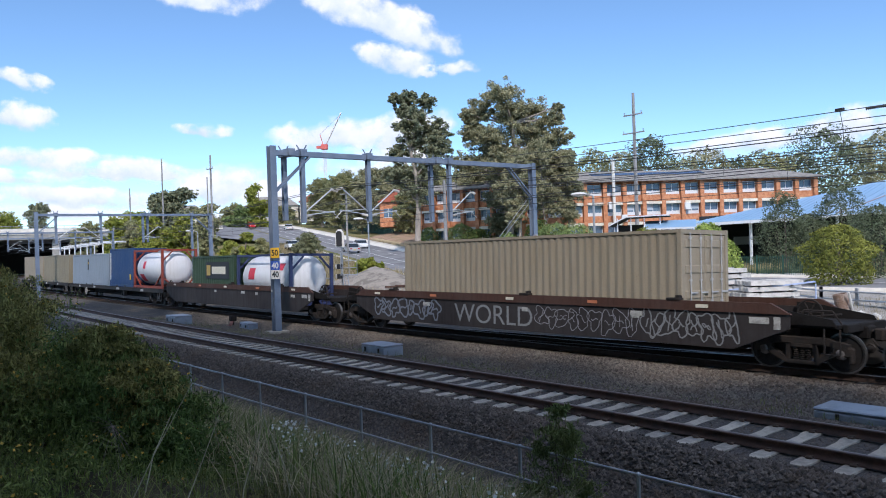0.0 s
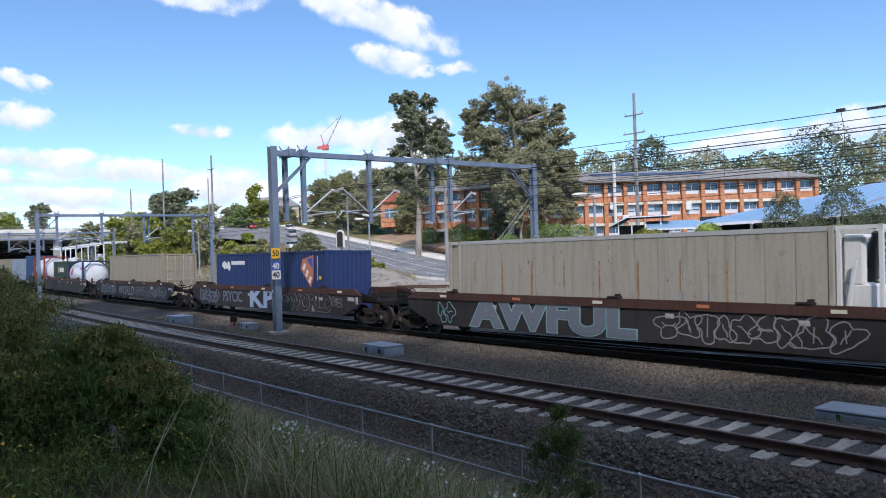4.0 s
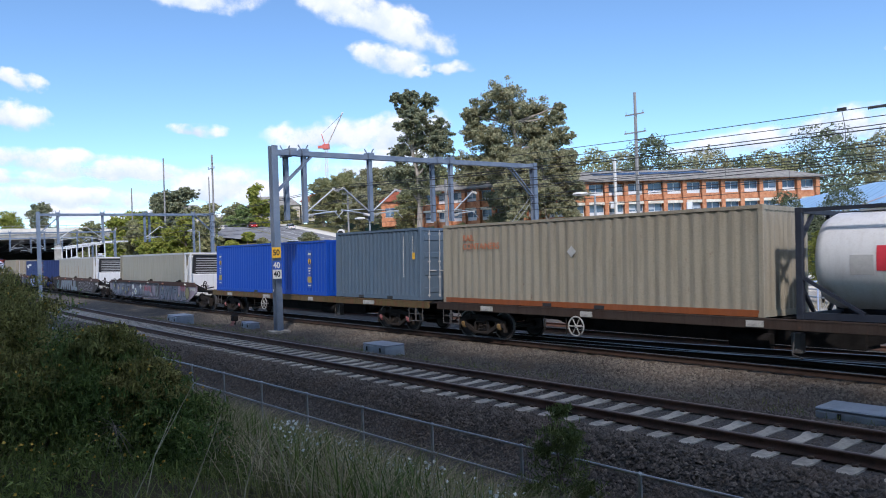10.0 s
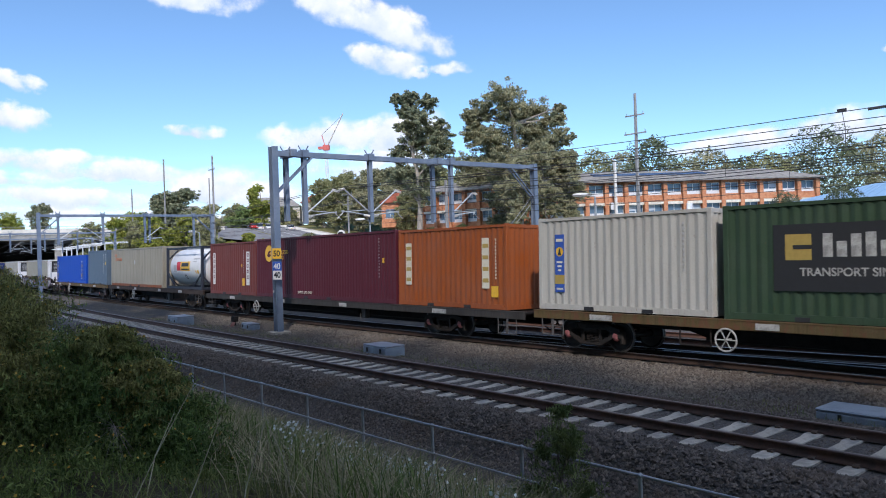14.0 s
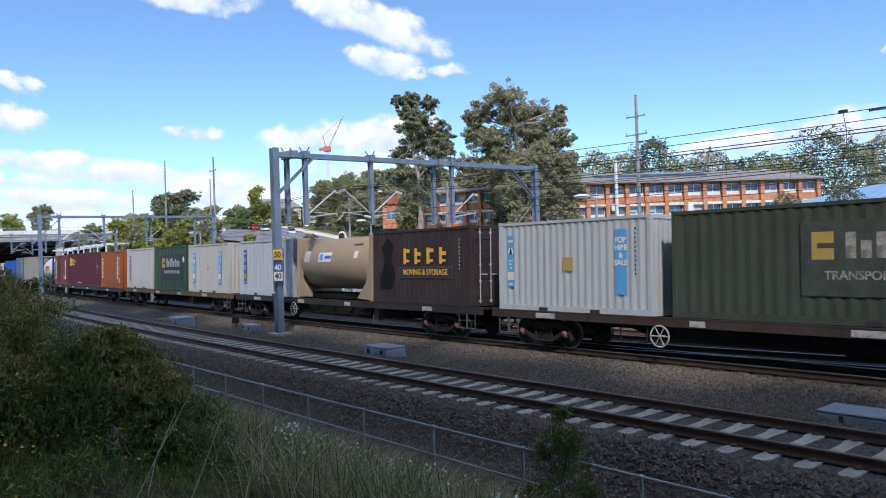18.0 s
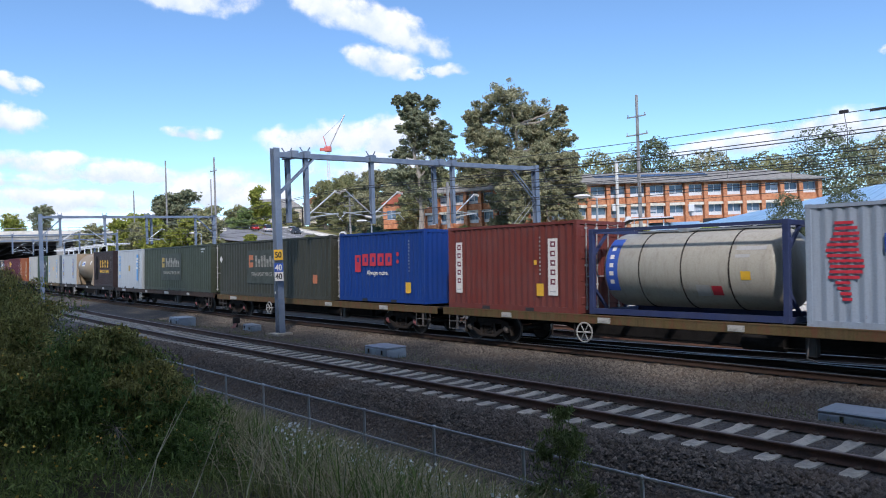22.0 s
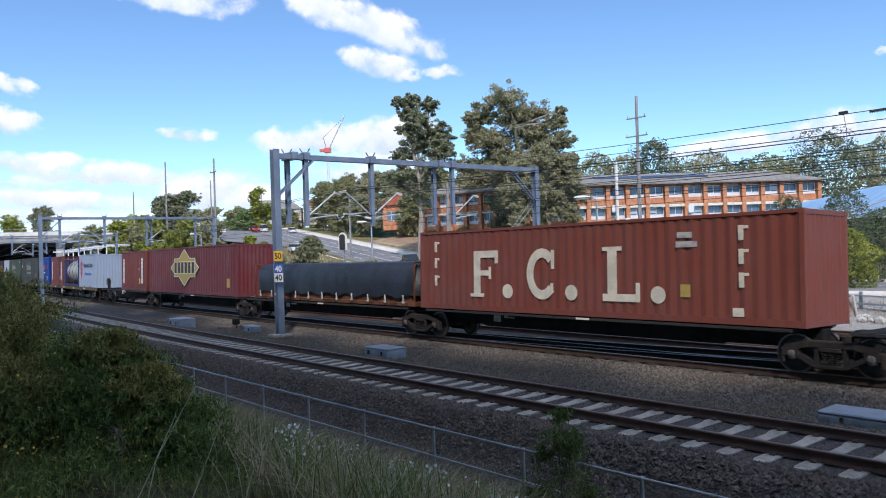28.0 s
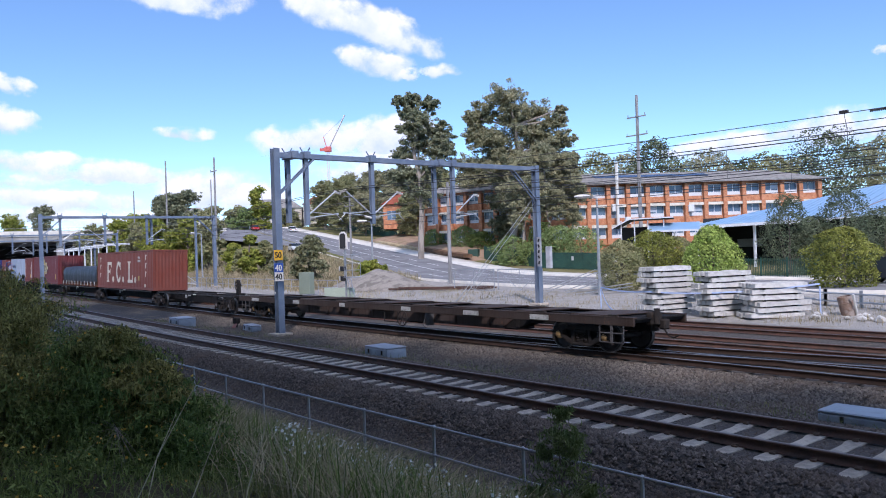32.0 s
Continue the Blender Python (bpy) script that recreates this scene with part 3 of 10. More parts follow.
def sideframe_mesh():
    """Cast side frame of a three-piece bogie: top chord, two diagonals, tension bar, axle jaws and a spring nest."""
    bm = bmesh.new()
    box(bm, (0, 0, 0.72), (1.3, 0.18, 0.19), bevel=0.03)
    for sx in (-1, 1):
        bar(bm, (sx * 0.5, 0, 0.74), (sx * 1.06, 0, 0.60), 0.22, 0.16)
        box(bm, (sx * 0.94, 0, 0.50), (0.46, 0.2, 0.24), bevel=0.04)
        bar(bm, (sx * 0.80, 0, 0.47), (sx * 0.34, 0, 0.22), 0.17, 0.12)
        bar(bm, (sx * 0.30, 0, 0.70), (sx * 0.34, 0, 0.22), 0.13, 0.10)
        box(bm, (sx * 1.12, 0, 0.42), (0.09, 0.18, 0.36), bevel=0.02)
    box(bm, (0, 0, 0.2), (0.78, 0.18, 0.10), bevel=0.02)
    return mesh_of("side_frame", bm, M_BOGIE)


def spring_mesh():
    bm = bmesh.new()
    for sx in (-0.15, 0.0, 0.15):
        for k in range(6):
            ring(bm, (sx, 0, 0.28 + k * 0.05), (0, 0, 1), 0.058, 0.017, 10, 5)
    box(bm, (0, 0, 0.60), (0.5, 0.2, 0.11), bevel=0.02)
    return mesh_of("spring_nest", bm, M_BOGIE)


def axle_box_mesh(mat):
    bm = bmesh.new()
    lathe(bm, [(0.145, -0.06), (0.15, 0.0), (0.10, 0.05), (0.06, 0.075), (0.02, 0.08)], Matrix.Rotation(math.pi / 2, 4, "X"), 14)
    return mesh_of("axle_cap", bm, mat)


SIDEFRAME, SPRINGS = sideframe_mesh(), spring_mesh()
CAPS = {"red": axle_box_mesh(M_CAP_RED), "ochre": axle_box_mesh(M_CAP_OCHRE), "grey": axle_box_mesh(M_CAP_GREY)}


def axle_mesh():
    bm = bmesh.new()
    rod(bm, (0, -1.0, 0), (0, 1.0, 0), 0.075, seg=10)
    return mesh_of("axle", bm, M_WHEEL)


def bolster_mesh():
    bm = bmesh.new()
    box(bm, (0, 0, 0.62), (0.34, 2.0, 0.22), bevel=0.03)
    rod(bm, (0, 0, 0.7), (0, 0, 0.86), 0.2, seg=14)
    for sx in (-0.45, 0.45):
        box(bm, (sx, 0, 0.36), (0.1, 1.9, 0.14))
    return mesh_of("bolster", bm, M_BOGIE)


AXLE, BOLSTER = axle_mesh(), bolster_mesh()


def bogie(wagon, x, cap):
    """A two-axle bogie; the heights are above the rail."""
    b = part("bogie", BOLSTER, None, wagon, "grimy cast steel bogie with two axles", at=pose(x, 0, 0))
    for sy in (-1, 1):
        part("side_frame", SIDEFRAME, None, b, at=pose(0, sy * 0.98, 0))
        tagged(part("spring_nest", SPRINGS, None, b, at=pose(0, sy * 0.98, 0)), kind="stuff")
    for sx in (-0.9, 0.9):
        part("axle", AXLE, None, b, at=pose(sx, 0, 0.46))
        for sy in (-1, 1):
            turn = pose(sx, sy * 0.76, 0.46, 0, 0, 0 if sy < 0 else 180)
            part("wheel", WHEEL, None, b, at=turn)
            part("tread", TREAD, None, b, at=turn)
            part("axle_cap", CAPS[cap], None, b, at=pose(sx, sy * 1.03, 0.47, 0, 0, 0 if sy < 0 else 180))


def coupler_mesh():
    bm = bmesh.new()
    box(bm, (0.15, 0, 0.88), (0.75, 0.16, 0.2), bevel=0.03)
    box(bm, (0.5, -0.05, 0.88), (0.22, 0.28, 0.3), bevel=0.04)
    pipe(bm, [(0.1, 0.45, 0.75), (0.3, 0.45, 0.5), (0.5, 0.42, 0.45), (0.7, 0.4, 0.55)], 0.028)
    return mesh_of("coupler", bm, M_BOGIE)


COUPLER = coupler_mesh()


def hand_wheel_mesh(mat):
    bm = bmesh.new()
    ring(bm, (0, 0, 0), (0, 1, 0), 0.29, 0.024, 20, 6)
    for k in range(6):
        a = k * math.pi / 3
        rod(bm, (0, 0, 0), (0.28 * math.cos(a), 0, 0.28 * math.sin(a)), 0.016, seg=6)
    rod(bm, (0, -0.03, 0), (0, 0.25, 0), 0.03, seg=8)
    return mesh_of("hand_wheel", bm, mat)


HANDWHEEL, HANDWHEEL_DARK = hand_wheel_mesh(M_DULLWHITE), hand_wheel_mesh(M_BOGIE)


M_STEP = plain("grey_step_iron", (0.085, 0.08, 0.078), 0.7)


def step_mesh():
    bm = bmesh.new()
    pipe(bm, [(-0.2, 0, 0.95), (-0.2, 0, 0.35), (0.2, 0, 0.35), (0.2, 0, 0.95)], 0.018)
    rod(bm, (-0.2, 0, 0.62), (0.2, 0, 0.62), 0.016, seg=6)
    return mesh_of("foot_step", bm, M_STEP)


STEP = step_mesh()
PLATE_CACHE = {}


def plate(parent, name, mat, x, z, w, h, y=-1.36, label="", thick=0.012):
    """A small flat plate on the near side, upright."""
    key = (name, mat.name, round(w, 3), round(h, 3), thick)
    if key not in PLATE_CACHE:
        bm = bmesh.new()
        box(bm, (0, 0, 0), (w, thick, h))
        PLATE_CACHE[key] = mesh_of(name, bm, mat)
    return part(name, PLATE_CACHE[key], None, parent, label, at=pose(x, y - thick / 2, z))


def flat_wagon(u0, u1, mat, label, deck=1.16, cap="red", wheel_x=None, wheel=None, seed=1, belly=True, plates=4, ends=(2.05, 2.55)):
    """A skeletal container flat: two side sills, cross beams, fish-belly centre sill, bogies, brake gear."""
    rng = random.Random(seed)
    L, u = u1 - u0, (u0 + u1) / 2
    w = thing("flat_wagon", label, "freight wagon", "wagons of the train")
    for sy in (-1, 1):
        bm = bmesh.new()
        box(bm, (0, sy * 1.30, deck - 0.14), (L, 0.10, 0.24), bevel=0.012)
        box(bm, (0, sy * 1.26, deck - 0.015), (L, 0.2, 0.03))
        part("side_sill", bm, mat, w)
    bm = bmesh.new()
    box(bm, (0, 0, deck - 0.25), (L - 0.4, 0.42, 0.44), bevel=0.02)
    if belly:
        for sy in (-0.28, 0.28):
            m = Matrix.Translation((0, sy, deck - 0.3)) @ Matrix.Rotation(math.pi / 2, 4, "X")
            slab(bm, [(-L / 2 + 4.4, 0), (-L / 2 + 5.8, -0.42), (L / 2 - 5.8, -0.42), (L / 2 - 4.4, 0)], m, 0.03)
        box(bm, (0, 0, deck - 0.5), (L - 11.0, 0.9, 0.42))
    part("centre_sill", bm, M_UNDER, w)
    n = int(L / 1.5)
    for i in range(n + 1):
        x = -L / 2 + 0.15 + (L - 0.3) * i / n
        bm = bmesh.new()
        box(bm, (x, 0, deck - 0.10), (0.14, 2.52, 0.14))
        part("cross_beam", bm, M_UNDER, w)
    for x0 in (-L / 2 + 0.6, L / 2 - 0.6):
        bm = bmesh.new()
        box(bm, (x0, 0, deck - 0.06), (1.2, 2.5, 0.04))
        part("end_plate", bm, M_UNDER, w)
    for x in (-L / 2 + ends[0], L / 2 - ends[1]):
        bogie(w, x, cap)
    for s in (-1, 1):
        part("coupler", COUPLER, None, w, at=pose(s * (L / 2 - 0.35), 0, 0, 0, 0, 0 if s > 0 else 180))
        for d in (0.55, 1.0):
            part("foot_step", STEP, None, w, at=pose(s * (L / 2 - d), -1.33, deck - 1.10))
    hx = wheel_x if wheel_x is not None else -L / 2 + 6.6
    part("hand_wheel", wheel or HANDWHEEL, None, w, "rusty spoked hand brake wheel" if wheel else "white spoked hand brake wheel", at=pose(hx, -1.40, deck - 0.52))
    # brake cylinder, air tank and rigging under the frame
    bm = bmesh.new()
    rod(bm, (1.2, -0.55, 0.58), (2.3, -0.55, 0.58), 0.2, seg=14)
    part("air_tank", bm, M_UNDER, w, smooth=False)
    bm = bmesh.new()
    box(bm, (3.1, -0.9, 0.62), (0.25, 0.25, 0.5), bevel=0.02)
    pipe(bm, [(3.1, -1.1, 0.9), (3.1, -1.2, 0.35), (3.35, -1.25, 0.3)], 0.02)
    part("brake_valve", bm, M_STEP, w)
    bm = bmesh.new()
    pipe(bm, [(-L / 2 + 3.2, -0.7, 0.5), (L / 2 - 3.2, -0.7, 0.5)], 0.02)
    pipe(bm, [(hx - 0.5, -1.25, deck - 0.3), (hx - 0.5, -1.25, 0.42), (hx - 1.4, -1.25, 0.42), (hx - 1.4, -1.25, deck - 0.3)], 0.022)
    part("brake_rigging", bm, M_BOGIE, w)
    for i in range(plates):
        x = -L / 2 + L * (i + 0.6) / (plates + 0.4) + rng.uniform(-0.6, 0.6)
        plate(w, "number_plate" if i == 0 else "data_panel", M_DULLWHITE, x, deck - 0.14, rng.choice([0.45, 0.6, 0.8]), 0.16)
    return ride(w, u, 0.0)


def ribbon(bm, pts, width, y, thick=0.004):
    """A flat stroke along points (x, z) on the near side at depth y."""
    P = [Vector((a, 0, b)) for a, b in pts]
    L, R = [], []
    for i, p in enumerate(P):
        d = (P[min(i + 1, len(P) - 1)] - P[max(i - 1, 0)]).normalized()
        s = Vector((-d.z, 0, d.x)) * width / 2
        L.append(bm.verts.new(p + s + Vector((0, y, 0))))
        R.append(bm.verts.new(p - s + Vector((0, y, 0))))
    for i in range(len(P) - 1):
        bm.faces.new((L[i], L[i + 1], R[i + 1], R[i]))


def arc(cx, cz, rx, rz, a0, a1, n=9):
    return [(cx + rx * math.cos(math.radians(a0 + (a1 - a0) * i / n)), cz + rz * math.sin(math.radians(a0 + (a1 - a0) * i / n))) for i in range(n + 1)]


def graffiti(parent, x0, x1, z0, z1, mat, seed, width=0.05, step=0.62, y=-1.412, fill=None, label="spray-painted graffiti"):
    """A row of loose bubble outlines with quick inner strokes, as a sprayed tag reads from afar."""
    rng = random.Random(seed)
    bm, bf = bmesh.new(), bmesh.new()
    x, h = x0, z1 - z0
    while x < x1 - step * 0.5:
        w = step * rng.uniform(0.7, 1.25)
        cx, cz = x + w / 2, (z0 + z1) / 2 + rng.uniform(-0.08, 0.08) * h
        rx, rz, lean = w * rng.uniform(0.42, 0.6), h * rng.uniform(0.34, 0.5), rng.uniform(-0.25, 0.35)
        k, p, q = rng.choice((2, 3, 3, 4)), rng.uniform(0, 6.28), rng.uniform(0, 6.28)
        out = []
        for i in range(25):
            a = i * 2 * math.pi / 24
            r = 1 + 0.26 * math.sin(k * a + p) + 0.12 * math.sin(5 * a + q)
            u, v = rx * r * math.cos(a), rz * r * math.sin(a)
            out.append((cx + u + lean * v, min(z1 + 0.06, max(z0 - 0.06, cz + v))))
        ribbon(bm, out, width, y)
        for i in range(rng.randrange(1, 3)):
            a = rng.uniform(0, 6.28)
            ribbon(bm, [(cx + rx * 0.55 * math.cos(a) * f + lean * 0.1 * f, cz + rz * 0.6 * math.sin(a) * f + 0.04 * math.sin(5 * f)) for f in (-1, -0.5, 0, 0.5, 1)], width * 0.9, y - 0.001)
        if fill:
            bf.faces.new([bf.verts.new((a, y + 0.004, b)) for a, b in out[:-1]])
        x += w * 0.86
    part("graffiti", bm, mat, parent, label)
    if fill:
        part("graffiti_fill", bf, fill, parent)
    else:
        bf.free()


LETTERS = ([(0, 0), (0.1, 1), (0.42, 0.95), (0.48, 0.55), (0.62, 1), (0.98, 0.92), (0.82, 0.5), (1, 0.04), (0.64, 0), (0.5, 0.36), (0.36, 0)],
           [(0, 1), (0.04, 0.15), (0.3, -0.03), (0.7, 0), (0.96, 0.18), (1, 1), (0.68, 1), (0.62, 0.35), (0.4, 0.34), (0.33, 1)],
           [(0, 0), (0.02, 1), (1, 1.02), (0.94, 0.72), (0.36, 0.7), (0.36, 0.6), (0.82, 0.56), (0.78, 0.34), (0.36, 0.36), (0.34, 0)],
           [(0, 1), (0.05, 0), (1, 0.04), (0.93, 0.34), (0.38, 0.32), (0.34, 1)],
           [(0, 0), (0.32, 1), (0.68, 1), (1, 0), (0.7, 0), (0.6, 0.26), (0.42, 0.26), (0.3, 0)],
           [(0.5 + 0.5 * math.cos(a * 0.524), 0.5 + 0.5 * math.sin(a * 0.524)) for a in range(12)])


def piece(parent, x0, x1, z0, z1, fills, edge, seed, step=0.9, width=0.04, y=-1.416, shine=None, label="block-lettered graffiti"):
    """A row of fat overlapping sprayed letters, each filled and outlined."""
    rng = random.Random(seed)
    x, k = x0, 0
    while x < x1 - step * 0.4:
        w = step * rng.uniform(0.85, 1.2)
        lean = rng.uniform(-0.15, 0.2)
        zz0, zz1 = z0 + rng.uniform(-0.04, 0.06), z1 + rng.uniform(-0.08, 0.03)
        out = [(x + (u + lean * (v - 0.5)) * w + rng.uniform(-0.03, 0.03), zz0 + v * (zz1 - zz0) + rng.uniform(-0.03, 0.03)) for u, v in LETTERS[rng.randrange(6)]]
        d = y - 0.003 * (k % 3)
        if fills:
            bm = bmesh.new()
            bm.faces.new([bm.verts.new((a, d, b)) for a, b in out])
            part("graffiti_fill", bm, fills[rng.randrange(len(fills))], parent)
        bm = bmesh.new()
        ribbon(bm, out + out[:2], width, d - 0.0015)
        part("graffiti", bm, edge, parent, label)
        if shine:
            bm = bmesh.new()
            cx, cz = sum(a for a, b in out) / len(out), sum(b for a, b in out) / len(out)
            ribbon(bm, [(cx + (a - cx) * 0.62, cz + (b - cz) * 0.62) for a, b in out[1:5]], width * 0.7, d - 0.002)
            part("graffiti_shine", bm, shine, parent)
        x += w * 0.86
        k += 1


def sprayed_word(w, text, size, x, z, fill, edge, bold=0.03, rim=0.035, squeeze=1.0, label="sprayed graffiti letters"):
    """A sprayed word in fat letters with a rim of another colour."""
    lettering(text, size, edge, w, pose(x, -1.418, z, 90, 0, 0), name="graffiti_rim", label=label, squeeze=squeeze, heavy=bold + rim)
    if fill:
        lettering(text, size, fill, w, pose(x, -1.426, z, 90, 0, 0), name="graffiti", squeeze=squeeze, heavy=bold)


def star(w, mat, x, z, r, y=-1.47):
    bm = bmesh.new()
    pts = [(x + (r if k % 2 else r * 0.42) * math.sin(k * math.pi / 5), z + (r if k % 2 else r * 0.42) * math.cos(k * math.pi / 5)) for k in range(10)]
    bm.faces.new([bm.verts.new((a, y, b)) for a, b in pts])
    part("painted_star", bm, mat, w)


def flower(w, mat, core, x, z, r, y=-1.47):
    for k in range(6):
        bm = bmesh.new()
        cx, cz = x + r * 0.6 * math.cos(k * 1.047), z + r * 0.6 * math.sin(k * 1.047)
        bm.faces.new([bm.verts.new((a, y - 0.001 * (k % 2), b)) for a, b in disc(cx, cz, r * 0.42, 10)])
        part("painted_petal", bm, mat, w)
    bm = bmesh.new()
    bm.faces.new([bm.verts.new((a, y - 0.004, b)) for a, b in disc(x, z, r * 0.36, 10)])
    part("painted_flower_core", bm, core, w)


def well_wagon(u0, u1, mat_side, mat_lip, label, seed=1):
    """A well wagon: deep side walls between two bogie platforms, a heavy lip along the top."""
    rng = random.Random(seed)
    L, u = u1 - u0, (u0 + u1) / 2
    w = thing("well_wagon", label, "freight wagon", "wagons of the train")
    for sy in (-1, 1):
        bm = bmesh.new()
        m = Matrix.Translation((0, sy * 1.36, 0)) @ Matrix.Rotation(math.pi / 2, 4, "X")
        slab(bm, [(-L / 2, 1.0), (-L / 2 + 1.45, 0.42), (L / 2 - 1.45, 0.42), (L / 2, 1.0), (L / 2, 1.4), (-L / 2, 1.4)], m, 0.05)
        part("side_wall", bm, mat_side, w)
        bm = bmesh.new()
        m = Matrix.Translation((0, sy * 1.40 + 0.05, 0)) @ Matrix.Rotation(math.pi / 2, 4, "X")
        slab(bm, [(-L / 2 - 0.05, 1.34), (L / 2 + 0.05, 1.34), (L / 2 - 0.45, 1.6), (-L / 2 + 0.45, 1.6)], m, 0.1)
        part("side_lip", bm, mat_lip, w)
        for i in range(5):
            x = -L / 2 + L * (i + 0.5) / 5 + rng.uniform(-0.5, 0.5)
            if sy < 0:
                plate(w, "side_marker", M_ORANGEMARK if i % 2 else M_CREAMMARK, x, 1.47, 0.35, 0.09, -1.452)
    bm = bmesh.new()
    box(bm, (0, 0, 0.46), (L - 2.6, 2.6, 0.08))
    part("well_floor", bm, M_UNDER, w)
    for s in (-1, 1):
        bm = bmesh.new()
        box(bm, (s * (L / 2 - 0.1), 0, 1.08), (2.2, 2.3, 0.10), bevel=0.02)
        box(bm, (s * (L / 2 + 0.5), 0, 0.92), (1.6, 0.5, 0.3), bevel=0.03)
        box(bm, (s * (L / 2 + 1.15), 0, 1.05), (0.12, 2.3, 0.2), bevel=0.02)
        for sy in (-1, 1):
            m = Matrix.Translation((s * (L / 2 - 0.1), sy * 1.2, 0)) @ Matrix.Rotation(math.pi / 2, 4, "X")
            slab(bm, [(-0.9, 1.1), (1.1, 1.1), (1.0, 1.25), (-0.6, 1.52), (-0.9, 1.52)] if s > 0 else [(0.9, 1.1), (-1.1, 1.1), (-1.0, 1.25), (0.6, 1.52), (0.9, 1.52)], m, 0.03)
        part("end_platform", bm, M_UNDER, w)
        bm = bmesh.new()
        pipe(bm, [(s * (L / 2 + 0.1), -1.2, 1.15), (s * (L / 2 + 0.25), -1.2, 1.45), (s * (L / 2 + 0.9), -1.2, 1.45), (s * (L / 2 + 1.1), -1.2, 1.15)], 0.022)
        pipe(bm, [(s * (L / 2 - 0.4), -0.9, 1.2), (s * (L / 2 + 0.9), -0.7, 1.35)], 0.03)
        pipe(bm, [(s * (L / 2 + 0.75), -1.32, 1.05), (s * (L / 2 + 0.75), -1.32, 0.45), (s * (L / 2 + 1.1), -1.32, 0.45), (s * (L / 2 + 1.1), -1.32, 1.05)], 0.02)
        part("grab_rail", bm, M_BOGIE, w)
        part("hand_wheel", HANDWHEEL_DARK, None, w, at=pose(s * (L / 2 + 0.3), -1.0, 1.4))
        bogie(w, s * (L / 2 + 0.1), "grey")
        part("coupler", COUPLER, None, w, at=pose(s * (L / 2 + 1.0), 0, 0, 0, 0, 0 if s > 0 else 180))
    for i in range(4):
        plate(w, "data_panel", M_DULLWHITE, rng.uniform(-L / 2 + 1.8, L / 2 - 1.8), rng.uniform(1.1, 1.22), rng.choice([0.25, 0.4]), 0.13, -1.41)
    plate(w, "number_plate", M_DULLWHITE, L / 2 - 0.75, 1.17, 0.5, 0.16, -1.41)
    plate(w, "latch", M_DULLWHITE, L / 2 - 0.3, 1.12, 0.16, 0.3, -1.41)
    for x in (-L * 0.36, 0.03 * L, L * 0.33):
        bm = bmesh.new()
        box(bm, (x, -1.38, 1.63), (0.42, 0.2, 0.06), bevel=0.01)
        box(bm, (x + 0.12, -1.38, 1.69), (0.12, 0.14, 0.08))
        part("twist_lock", bm, M_BOGIE, w)
    return ride(w, u, 0.0)


def corrugated(L, h, y, depth=0.036, period=0.28, side=-1):
    """A trapezoidal sheet wall along x, from z 0 to h, with its outer faces at y."""
    n = max(1, round(L / period))
    p = L / n
    pts = []
    for i in range(n):
        x = -L / 2 + i * p
        pts += [(x, 0), (x + p * 0.26, 0), (x + p * 0.5, 1), (x + p * 0.76, 1)]
    pts.append((L / 2, 0))
    V = []
    for x, k in pts:
        yy = y - side * k * depth
        V += [(x, yy, 0), (x, yy, h)]
    F = [(2 * i, 2 * i + 2, 2 * i + 3, 2 * i + 1) for i in range(len(pts) - 1)]
    return V, F


CAST = {}


def casting(parent, mat, x, y, z):
    if mat.name not in CAST:
        bm = bmesh.new()
        box(bm, (0, 0, 0), (0.178, 0.162, 0.118), bevel=0.012)
        CAST[mat.name] = mesh_of("corner_casting", bm, mat)
    part("corner_casting", CAST[mat.name], None, parent, at=pose(x, y, z))


